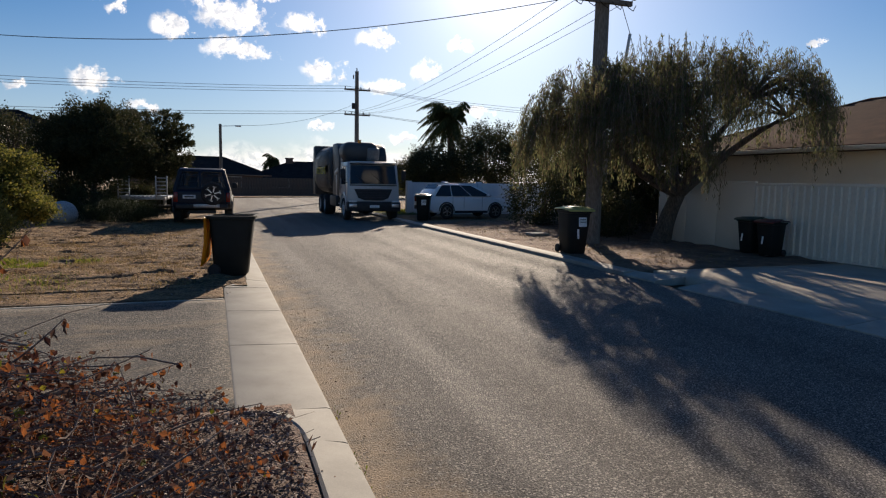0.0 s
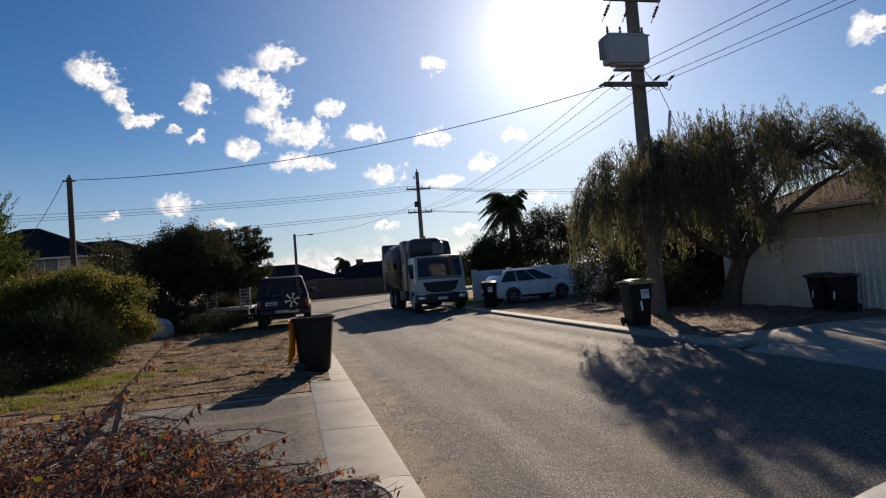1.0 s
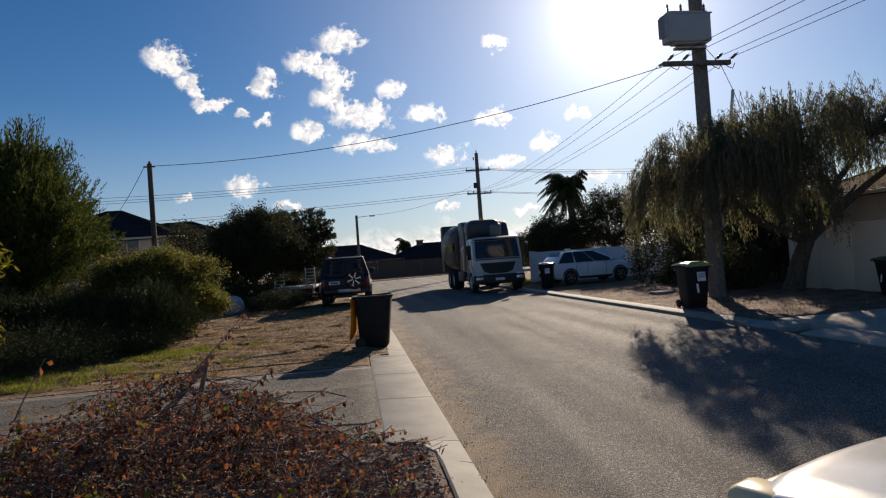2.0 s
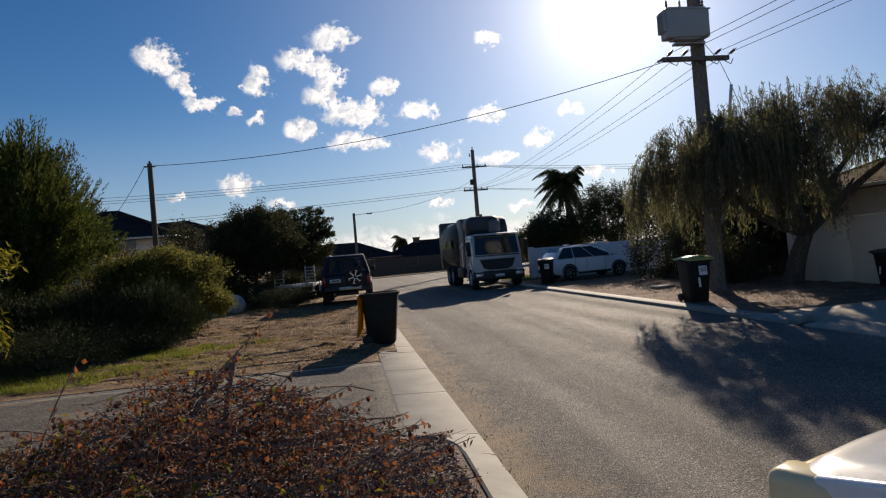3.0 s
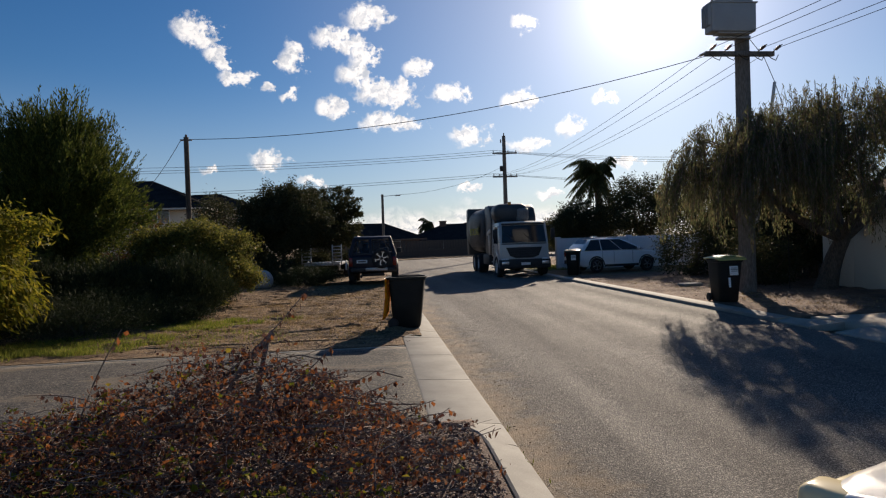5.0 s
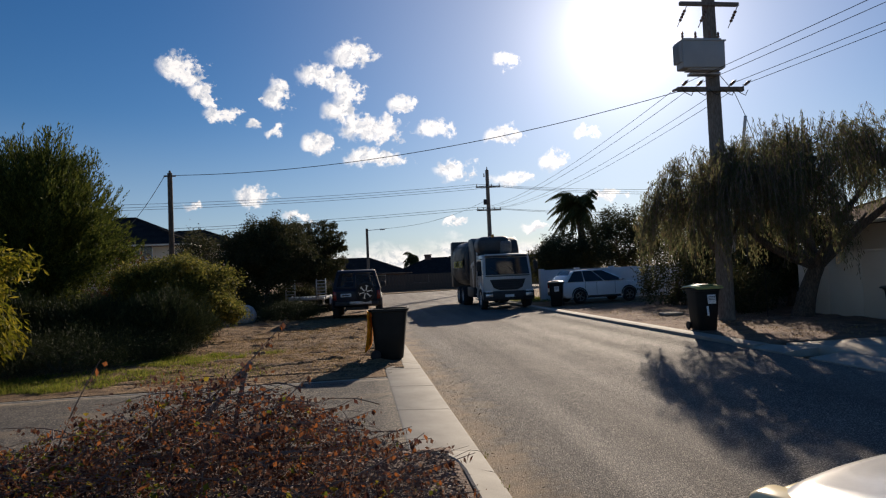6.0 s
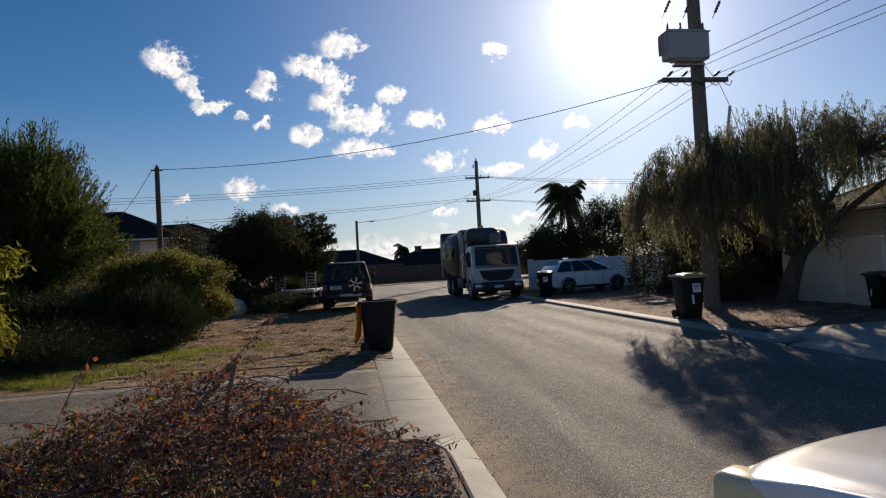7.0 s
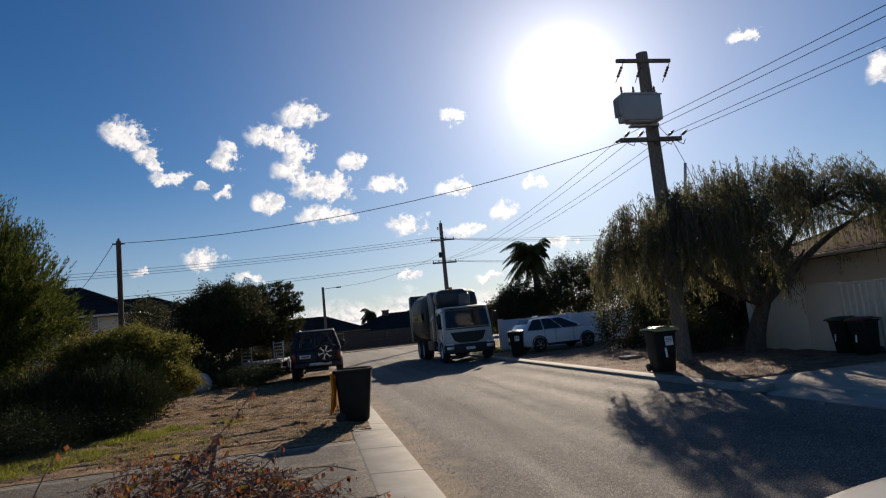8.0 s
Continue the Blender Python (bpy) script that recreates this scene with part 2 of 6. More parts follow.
def stony(m, cell, colour, share, amount, patch_scale=0.0, patch=(0.2, 0.15, 0.1), patch_amount=0.6):
    """Loose pale stones over a surface, and patches of blown sand."""
    nt = m.node_tree
    N, Lk = nt.nodes.new, nt.links.new
    p = nt.nodes["Principled BSDF"]
    prev = p.inputs["Base Color"].links[0].from_socket
    co = N("ShaderNodeTexCoord")
    vor = N("ShaderNodeTexVoronoi")
    vor.inputs["Scale"].default_value = cell
    Lk(co.outputs["Object"], vor.inputs["Vector"])
    sepc = N("ShaderNodeSeparateColor")
    Lk(vor.outputs["Color"], sepc.inputs[0])
    chip = N("ShaderNodeMapRange")
    chip.inputs["From Min"].default_value, chip.inputs["From Max"].default_value = 1 - share, 1.0
    chip.inputs["To Max"].default_value = amount
    Lk(sepc.outputs[0], chip.inputs["Value"])
    mixc = N("ShaderNodeMix")
    mixc.data_type = "RGBA"
    Lk(chip.outputs[0], mixc.inputs[0])
    Lk(prev, mixc.inputs[6])
    mixc.inputs[7].default_value = (*colour, 1)
    last = mixc.outputs[2]
    if patch_scale:
        nz = N("ShaderNodeTexNoise")
        nz.inputs["Scale"].default_value, nz.inputs["Detail"].default_value = patch_scale, 9
        nz.inputs["Roughness"].default_value = 0.72
        mp = N("ShaderNodeMapping")
        mp.inputs["Scale"].default_value = (0.7, 1.5, 1)
        Lk(co.outputs["Object"], mp.inputs[0])
        Lk(mp.outputs[0], nz.inputs["Vector"])
        mr = N("ShaderNodeMapRange")
        mr.inputs["From Min"].default_value, mr.inputs["From Max"].default_value = 0.52, 0.63
        mr.inputs["To Max"].default_value = patch_amount
        Lk(nz.outputs["Fac"], mr.inputs["Value"])
        mixp = N("ShaderNodeMix")
        mixp.data_type = "RGBA"
        Lk(mr.outputs[0], mixp.inputs[0])
        Lk(last, mixp.inputs[6])
        mixp.inputs[7].default_value = (*patch, 1)
        last = mixp.outputs[2]
    Lk(last, p.inputs["Base Color"])
    return m


M_DRIVE = stony(surface("driveway_asphalt", (0.022, 0.022, 0.022), (0.066, 0.059, 0.052), 1.6, 0.92, 1.0, 55.0, spread=0.10,
                        bump_dist=0.018, fine_amount=0.8, rgh=0.85), 60.0, (0.26, 0.22, 0.17), 0.28, 0.75, 1.1, (0.19, 0.145, 0.095), 0.6)
M_KERB = surface("kerb_concrete", (0.225, 0.21, 0.178), (0.355, 0.332, 0.28), 2.2, 0.85, 0.25, 160.0, rand=0.06, fine_amount=0.1, bump_dist=0.004)
# sand tones stretched across x: the dark streaks also paint in shade of ruts
M_SAND = surface("verge_sand", (0.085, 0.046, 0.022), (0.35, 0.225, 0.112), 2.6, 0.95, 1.0, 34.0, spread=0.13, bump_dist=0.07, fine_amount=0.45, rgh=0.82, stretch=(0.6, 1.5, 1))
M_DIRT = surface("verge_dirt", (0.10, 0.057, 0.036), (0.23, 0.138, 0.088), 1.8, 0.95, 0.8, 60.0, spread=0.13, bump_dist=0.03, fine_amount=0.35, rgh=0.75)
M_GROUND = surface("far_ground", (0.16, 0.13, 0.08), (0.26, 0.21, 0.14), 0.3, 0.95, 0.3, 8.0)
M_MULCH = surface("mulch_bed", (0.068, 0.044, 0.033), (0.19, 0.128, 0.098), 9.0, 0.95, 0.9, 60.0, bump_dist=0.03, fine_amount=0.5)
M_CHIP = leaf_material("mulch_chips", [(0.07, 0.045, 0.036), (0.18, 0.12, 0.09), (0.25, 0.185, 0.15), (0.42, 0.37, 0.32)], 0.0, 0.75)
M_PAVE = surface("apron_concrete", (0.26, 0.23, 0.19), (0.42, 0.37, 0.29), 1.1, 0.88, 0.3, 110.0, fine_amount=0.15, bump_dist=0.005)
M_GRASS = leaf_material("grass_blades", [(0.07, 0.095, 0.014), (0.17, 0.20, 0.03), (0.32, 0.29, 0.06)], 0.5)
M_TURF = surface("turf", (0.07, 0.085, 0.022), (0.17, 0.15, 0.05), 1.5, 0.95, 0.8, 50.0, bump_dist=0.02, fine_amount=0.4)
M_BARK = surface("bark", (0.05, 0.038, 0.028), (0.13, 0.10, 0.075), 5.0, 0.95, 0.9, 40.0, bump_dist=0.02, stretch=(1, 1, 0.25))
M_POLE = surface("weathered_pole", (0.11, 0.095, 0.078), (0.21, 0.185, 0.155), 3.0, 0.9, 0.5, 60.0, stretch=(1, 1, 0.12))
M_STEEL = surface("galvanised_steel", (0.32, 0.33, 0.34), (0.45, 0.46, 0.47), 6.0, 0.45, 0.1, 60.0, metal=0.8)
M_WIRE = surface("wire", (0.008, 0.008, 0.008), (0.02, 0.02, 0.02), 3.0, 0.8, 0.0)
M_TFBOX = surface("transformer_grey", (0.31, 0.32, 0.32), (0.38, 0.39, 0.385), 1.4, 0.5, 0.03, 60.0, fine_amount=0.05)
M_CERAMIC = surface("insulator_ceramic", (0.12, 0.07, 0.05), (0.22, 0.14, 0.10), 8.0, 0.25, 0.0)
M_BIN = surface("bin_dark_green", (0.006, 0.008, 0.008), (0.012, 0.015, 0.014), 4.0, 0.6, 0.15, 120.0, fine_amount=0.15, bump_dist=0.002, spec=0.25)
M_BINLID_Y = leaf_material("bin_yellow_lid", [(0.72, 0.30, 0.012), (0.78, 0.36, 0.02)], 0.5, 0.4)
M_BINLID_G = surface("bin_lime_lid", (0.28, 0.31, 0.10), (0.36, 0.38, 0.15), 4.0, 0.24, 0.12, 100.0, fine_amount=0.08, bump_dist=0.002)
M_BINLID_D = surface("bin_green_lid", (0.01, 0.035, 0.025), (0.018, 0.05, 0.035), 4.0, 0.42, 0.12, 100.0, fine_amount=0.08)
M_BINLID_R = surface("bin_maroon_lid", (0.06, 0.012, 0.012), (0.09, 0.018, 0.018), 4.0, 0.42, 0.12, 100.0, fine_amount=0.08)
M_TYRE = surface("rubber", (0.012, 0.012, 0.012), (0.03, 0.028, 0.026), 6.0, 0.85, 0.3, 80.0)
M_LABEL = surface("white_sticker", (0.66, 0.66, 0.64), (0.78, 0.78, 0.76), 9.0, 0.5, 0.0)
M_INK = surface("ink_bars", (0.03, 0.03, 0.035), (0.06, 0.06, 0.065), 9.0, 0.6, 0.0)
M_WHITECAR = surface("white_car_paint", (0.80, 0.80, 0.79), (0.85, 0.85, 0.84), 1.2, 0.28, 0.0, 50.0, coat=0.9, fine_amount=0.02)
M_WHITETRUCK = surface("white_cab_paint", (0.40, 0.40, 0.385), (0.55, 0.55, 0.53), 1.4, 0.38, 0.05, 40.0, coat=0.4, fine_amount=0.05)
M_BLUECAR = surface("dark_blue_paint", (0.004, 0.007, 0.016), (0.009, 0.013, 0.026), 1.6, 0.5, 0.0, 40.0, coat=0.1, fine_amount=0.1, spec=0.3)
M_TRIM = surface("black_trim", (0.012, 0.012, 0.013), (0.03, 0.03, 0.03), 4.0, 0.6, 0.1, 60.0)
M_DARKBODY = surface("dark_hopper_steel", (0.025, 0.027, 0.028), (0.065, 0.066, 0.064), 1.0, 0.5, 0.15, 30.0, fine_amount=0.2)
M_PANEL = surface("hopper_side_panel", (0.09, 0.093, 0.094), (0.20, 0.205, 0.20), 0.9, 0.45, 0.1, 30.0)
M_CHROME = surface("alloy", (0.55, 0.55, 0.55), (0.68, 0.68, 0.68), 5.0, 0.28, 0.0, metal=0.9)
M_GLASS = glass_material("car_glass", (0.015, 0.018, 0.02), 0.3)
M_LENS = leaf_material("yellowed_lens", [(0.78, 0.66, 0.40), (0.82, 0.71, 0.46)], 0.12, 0.2)
M_REDLENS = surface("red_lens", (0.20, 0.01, 0.008), (0.28, 0.015, 0.01), 5.0, 0.2, 0.0)
M_LETTER = surface("yellow_lettering", (0.62, 0.50, 0.03), (0.70, 0.58, 0.05), 5.0, 0.5, 0.0)
M_ORANGE = surface("amber_lens", (0.6, 0.2, 0.01), (0.7, 0.26, 0.02), 5.0, 0.2, 0.0)
M_SEAT = surface("seat_cloth", (0.03, 0.03, 0.035), (0.06, 0.06, 0.065), 9.0, 0.9, 0.1)
M_FENCE = surface("cream_steel_sheet", (0.60, 0.55, 0.44), (0.69, 0.63, 0.51), 0.8, 0.5, 0.06, 40.0, fine_amount=0.06, stretch=(1, 1, 0.3))
M_RENDER = surface("cream_render", (0.60, 0.53, 0.42), (0.68, 0.61, 0.49), 1.0, 0.9, 0.25, 60.0, fine_amount=0.1, bump_dist=0.004)
M_TILE = surface("terracotta_tile", (0.05, 0.023, 0.017), (0.11, 0.052, 0.036), 2.5, 0.95, 0.3, 40.0, rand=0.2, fine_amount=0.25, spec=0.1)
M_DARKTILE = surface("dark_roof_tile", (0.020, 0.020, 0.022), (0.042, 0.040, 0.040), 2.0, 1.0, 0.0, 20.0, spec=0.0)
M_BRICK = surface("brown_brick", (0.10, 0.062, 0.045), (0.18, 0.11, 0.08), 3.0, 0.9, 0.4, 30.0)
M_WHITEWALL = surface("white_wall_paint", (0.58, 0.60, 0.62), (0.70, 0.71, 0.72), 0.8, 0.8, 0.15, 40.0, fine_amount=0.08)
M_GUTTER = surface("gutter_paint", (0.50, 0.46, 0.38), (0.58, 0.54, 0.45), 2.0, 0.5, 0.05)
M_WINDOW = glass_material("window_glass", (0.02, 0.025, 0.03), 0.9)
M_WOODFENCE = surface("brown_timber", (0.07, 0.052, 0.04), (0.14, 0.105, 0.08), 2.0, 0.9, 0.4, 40.0, stretch=(1, 1, 0.2))
M_ROCK = surface("pale_boulder", (0.34, 0.34, 0.34), (0.52, 0.51, 0.49), 3.0, 0.85, 0.4, 40.0, bump_dist=0.02)
M_TWIG = surface("dry_twig", (0.075, 0.05, 0.042), (0.27, 0.20, 0.155), 14.0, 0.9, 0.4, 90.0, bump_dist=0.004)
M_DEADWOOD = surface("grey_deadwood", (0.14, 0.11, 0.085), (0.28, 0.23, 0.18), 10.0, 0.9, 0.6, 80.0, bump_dist=0.006)
M_REDLEAF = leaf_material("dried_red_leaves", [(0.045, 0.02, 0.018), (0.07, 0.03, 0.026), (0.10, 0.045, 0.032), (0.13, 0.062, 0.036), (0.30, 0.10, 0.03), (0.22, 0.08, 0.03), (0.09, 0.05, 0.038), (0.16, 0.10, 0.07), (0.06, 0.03, 0.028)], 0.45)
M_GREENLEAF = leaf_material("lime_leaves", [(0.07, 0.09, 0.012), (0.16, 0.17, 0.02), (0.30, 0.22, 0.03)], 0.4)
M_WILLOW = leaf_material("willow_leaves", [(0.085, 0.10, 0.045), (0.12, 0.135, 0.06), (0.16, 0.15, 0.075), (0.15, 0.105, 0.06)], 0.7)
M_DARKLEAF = leaf_material("dark_leaves", [(0.026, 0.034, 0.015), (0.046, 0.054, 0.022), (0.09, 0.074, 0.034)], 0.25)
M_BUSH = leaf_material("bush_leaves", [(0.055, 0.066, 0.016), (0.125, 0.128, 0.028), (0.26, 0.22, 0.055)], 0.42)
M_BRUSH = leaf_material("needle_leaves", [(0.028, 0.042, 0.010), (0.055, 0.075, 0.016), (0.15, 0.16, 0.03)], 0.36)
M_LIME = leaf_material("yellow_bush_leaves", [(0.08, 0.09, 0.010), (0.17, 0.165, 0.016), (0.33, 0.26, 0.03)], 0.45)
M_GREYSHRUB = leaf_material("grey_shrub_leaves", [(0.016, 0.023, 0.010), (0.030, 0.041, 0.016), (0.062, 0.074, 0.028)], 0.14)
M_AUTUMN = leaf_material("rust_leaves", [(0.05, 0.03, 0.012), (0.13, 0.055, 0.015), (0.10, 0.085, 0.02)], 0.35)
M_PALM = leaf_material("palm_leaves", [(0.03, 0.042, 0.015), (0.06, 0.075, 0.025), (0.10, 0.09, 0.035)], 0.25)

# ---- mesh helpers ----


def thing(name, label, category, at=(0, 0, 0), rz=0.0, group="", kind=""):
    ob = new(name)
    ob.empty_display_size = 0.2
    ob.matrix_world = pose(*at, 0, 0, rz)
    return tagged(ob, label, category, group, kind)


def link_mesh(name, me, material, parent=None, label=""):
    me.materials.append(material)
    ob = new(name, me)
    if parent is not None:
        ob.parent = parent
    return tagged(ob, label)


def part(name, bm, material, parent, label="", sharp=38):
    me = bpy.data.meshes.new(name)
    bmesh.ops.recalc_face_normals(bm, faces=bm.faces)
    bm.to_mesh(me)
    bm.free()
    me.shade_smooth()
    me.set_sharp_from_angle(angle=radians(sharp))
    return link_mesh(name, me, material, parent, label)


def raw(name, verts, faces, material, parent=None, label="", smooth=False):
    me = bpy.data.meshes.new(name)
    me.from_pydata(np.asarray(verts, dtype=float).tolist(), [], faces if isinstance(faces, list) else faces.tolist())
    if smooth:
        me.shade_smooth()
    return link_mesh(name, me, material, parent, label)


def box(bm, c, s, bevel=0.0, rz=0.0, rx=0.0, ry=0.0, seg=2):
    g = bmesh.ops.create_cube(bm, size=1.0)
    vs = g["verts"]
    m = pose(*c, rx, ry, rz) @ Matrix.Diagonal((*s, 1))
    bmesh.ops.transform(bm, matrix=m, verts=vs)
    if bevel:
        es = list({e for v in vs for e in v.link_edges})
        bmesh.ops.bevel(bm, geom=es, offset=bevel, segments=seg, affect="EDGES", profile=0.5)
    return bm


def rod(bm, p, q, r0, r1=None, seg=12):
    """A tapered round bar from p to q."""
    p, q = Vector(p), Vector(q)
    r1 = r0 if r1 is None else r1
    d = q - p
    m = Matrix.Translation((p + q) / 2) @ d.to_track_quat("Z", "Y").to_matrix().to_4x4()
    bmesh.ops.create_cone(bm, cap_ends=True, segments=seg, radius1=r0, radius2=r1, depth=d.length, matrix=m)
    return bm


def tube(bm, pts, radii, seg=6):
    """A bent, tapered round limb through pts."""
    rings = []
    pts = [Vector(p) for p in pts]
    for i, p in enumerate(pts):
        d = (pts[min(i + 1, len(pts) - 1)] - pts[max(i - 1, 0)]).normalized()
        u = d.cross(Vector((0.31, 0.17, 0.93))).normalized()
        v = d.cross(u)
        rings.append([bm.verts.new(p + radii[i] * (math.cos(a) * u + math.sin(a) * v)) for a in
                      [2 * math.pi * k / seg for k in range(seg)]])
    for a, b in zip(rings, rings[1:]):
        for k in range(seg):
            bm.faces.new((a[k], a[(k + 1) % seg], b[(k + 1) % seg], b[k]))
    bm.faces.new(rings[0][::-1])
    bm.faces.new(rings[-1])
    return bm


def prism(bm, profile, x0, x1, bevel=0.0, inset=None, seg=2):
    """A (y, z) outline pushed from x0 to x1; inset narrows the upper points by that much per side above a height."""
    def side(x, s):
        out = []
        for y, z in profile:
            dx = 0.0
            if inset and z > inset[0]:
                dx = inset[1] * (z - inset[0])
            out.append(bm.verts.new((x + s * dx, y, z)))
        return out
    a, b = side(x0, 1), side(x1, -1)
    n = len(profile)
    faces = [bm.faces.new(a), bm.faces.new(b[::-1])]
    for i in range(n):
        faces.append(bm.faces.new((a[i], b[i], b[(i + 1) % n], a[(i + 1) % n])))
    if bevel:
        es = list({e for f in faces for e in f.edges})
        bmesh.ops.recalc_face_normals(bm, faces=faces)
        bmesh.ops.bevel(bm, geom=es, offset=bevel, segments=seg, affect="EDGES", profile=0.5, clamp_overlap=True)
    return bm


def lathe(bm, profile, seg=24, m=Matrix()):
    """Turns (r, z) points about z."""
    rings = []
    for r, z in profile:
        rings.append([bm.verts.new(m @ Vector((r * math.cos(2 * math.pi * k / seg), r * math.sin(2 * math.pi * k / seg), z)))
                      for k in range(seg)])
    for a, b in zip(rings, rings[1:]):
        for k in range(seg):
            bm.faces.new((a[k], a[(k + 1) % seg], b[(k + 1) % seg], b[k]))
    bm.faces.new(rings[0])
    bm.faces.new(rings[-1])
    return bm


def sheet(name, x0, x1, y0, y1, z, material, step=0.5, amp=0.0, freq=1.0, label="", thick=0.12, kind="structure"):
    """A slab of ground with an uneven top."""
    nx, ny = max(2, int((x1 - x0) / step) + 1), max(2, int((y1 - y0) / step) + 1)
    verts, faces = [], []
    for j in range(ny):
        for i in range(nx):
            x, y = x0 + (x1 - x0) * i / (nx - 1), y0 + (y1 - y0) * j / (ny - 1)
            h = amp * noise.fractal((x * freq * 0.38, y * freq * 2.1, 3.1), 0.7, 2.1, 6) if amp else 0.0
            border = min(x - x0, x1 - x, y - y0, y1 - y)
            if amp:
                h = max(h, -z - 0.04) * min(1.0, border / 0.3)
            verts.append((x, y, z + h))
    for j in range(ny - 1):
        for i in range(nx - 1):
            a = j * nx + i
            faces.append((a, a + 1, a + nx + 1, a + nx))
    rim = [i for i in range(nx)] + [j * nx + nx - 1 for j in range(1, ny)] + \
          [(ny - 1) * nx + i for i in range(nx - 2, -1, -1)] + [j * nx for j in range(ny - 2, 0, -1)]
    base = len(verts)
    verts += [(verts[i][0], verts[i][1], z - thick) for i in rim]
    for k in range(len(rim)):
        k2 = (k + 1) % len(rim)
        faces.append((rim[k2], rim[k], base + k, base + k2))
    ob = raw(name, verts, faces, material, smooth=True)
    return tagged(ob, label, kind=kind)


def polygon_slab(name, outline, z, thick, material, label="", kind="structure"):
    bm = bmesh.new()
    top = [bm.verts.new((x, y, z)) for x, y in outline]
    low = [bm.verts.new((x, y, z - thick)) for x, y in outline]
    bm.faces.new(top)
    for i in range(len(top)):
        j = (i + 1) % len(top)
        bm.faces.new((top[i], low[i], low[j], top[j]))
    ob = part(name, bm, material, None)
    return tagged(ob, label, kind=kind)


rng = np.random.default_rng(7)


def unit(n, r=rng):
    v = r.normal(size=(n, 3))
    return v / np.linalg.norm(v, axis=1)[:, None]


def leaf_mesh(name, centre, along, length, width, material, parent, label="", r=rng):
    """Many small leaves, each a folded blade at its centre, pointing along."""
    n = len(centre)
    along = along / np.maximum(np.linalg.norm(along, axis=1), 1e-6)[:, None]
    side = np.cross(along, unit(n, r))
    side /= np.maximum(np.linalg.norm(side, axis=1), 1e-6)[:, None]
    up = np.cross(along, side)
    L = np.broadcast_to(np.asarray(length, dtype=float).reshape(-1, 1), (n, 1))
    W = np.broadcast_to(np.asarray(width, dtype=float).reshape(-1, 1), (n, 1))
    v = np.empty((n, 4, 3))
    v[:, 0] = centre - along * L * 0.5
    v[:, 1] = centre + side * W * 0.5 + up * W * 0.15
    v[:, 2] = centre + along * L * 0.5
    v[:, 3] = centre - side * W * 0.5 + up * W * 0.15
    f = np.arange(n * 4).reshape(n, 4)
    return raw(name, v.reshape(-1, 3), f, material, parent, label)


def clump_points(centre, radius, clumps, per, spread, r, hollow=0.55, floor=0.05, lumps=0.22):
    """Leaf places in clumps near the outside of a lumpy ellipsoid, and the way each one faces."""
    d = unit(clumps, r)
    rad = r.uniform(hollow, 1.0, clumps) ** 0.6
    bumps = np.array([noise.noise(Vector((v * 2.3 + np.asarray(centre)).tolist())) for v in d])
    rad = rad * (1 + lumps * 2 * bumps)
    c = np.asarray(centre) + d * rad[:, None] * np.asarray(radius)
    p = np.repeat(c, per, 0) + r.normal(size=(clumps * per, 3)) * spread
    out = np.repeat(d, per, 0)
    keep = p[:, 2] > floor
    return p[keep], out[keep]


def shrub(name, label, category, at, radius, height, material, clumps=260, per=26, leaf=(0.09, 0.04), spread=0.16, seed=1,
          upright=0.0, droop=0.0, hollow=0.5, stems=5, extra=None, lumps=0.25, group=""):
    """A bush standing on the ground: stems and a crown of many leaves in clumps."""
    r = np.random.default_rng(seed)
    ob = thing(name, label, category, at, group=group)
    c = (0, 0, height * 0.5)
    p, d = clump_points(c, (radius, radius, height * 0.5), clumps, per, spread, r, hollow, lumps=lumps)
    way = unit(len(p), r) * 0.8 + d * 0.6 + np.array([0, 0, upright - droop])
    leaf_mesh("crown", p, way, r.uniform(0.6, 1.4, len(p)) * leaf[0], r.uniform(0.7, 1.3, len(p)) * leaf[1], material, ob, r=r)
    for i in range(stems):
        a = r.uniform(0, 6.28)
        e = Vector((math.cos(a) * radius * 0.55, math.sin(a) * radius * 0.55, height * r.uniform(0.5, 0.85)))
        pts = [Vector((math.cos(a) * 0.06, math.sin(a) * 0.06, -0.05)), e * 0.4 + Vector((0, 0, 0.1)), e]
        part("stem", tube(bmesh.new(), pts, [0.045, 0.03, 0.012], 6), M_BARK, ob)
    return ob


def sprigs(ob, centre, radius, count, length, leaf, material, r, per=24, upward=0.9, fan=1.0, name="sprig_leaf"):
    """Needle-leaved shoots that stick up and out of a crown, each a tapering plume."""
    d = unit(count, r)
    d[:, 2] = np.abs(d[:, 2]) * 1.2 - 0.15
    d /= np.linalg.norm(d, axis=1)[:, None]
    lump = np.array([noise.noise(Vector((v * 2.6 + np.asarray(centre)).tolist())) for v in d])
    root = np.asarray(centre) + d * np.asarray(radius) * (r.uniform(0.72, 1.0, count) + 0.26 * lump)[:, None]
    way = d * 0.7 + np.array([0, 0, upward]) + r.normal(size=(count, 3)) * 0.22
    way /= np.linalg.norm(way, axis=1)[:, None]
    L = length * r.uniform(0.4, 1.2, count)
    t = np.tile(np.linspace(0, 1, per), count)
    W = np.repeat(way, per, 0)
    off = unit(count * per, r)
    P = np.repeat(root, per, 0) + W * (np.repeat(L, per) * t)[:, None] + off * 0.02
    A = W * 0.9 + off * (fan * (1.0 - 0.6 * t))[:, None]
    leaf_mesh(name, P + A * leaf[0] * 0.35, A, leaf[0], leaf[1], material, ob, r=r)


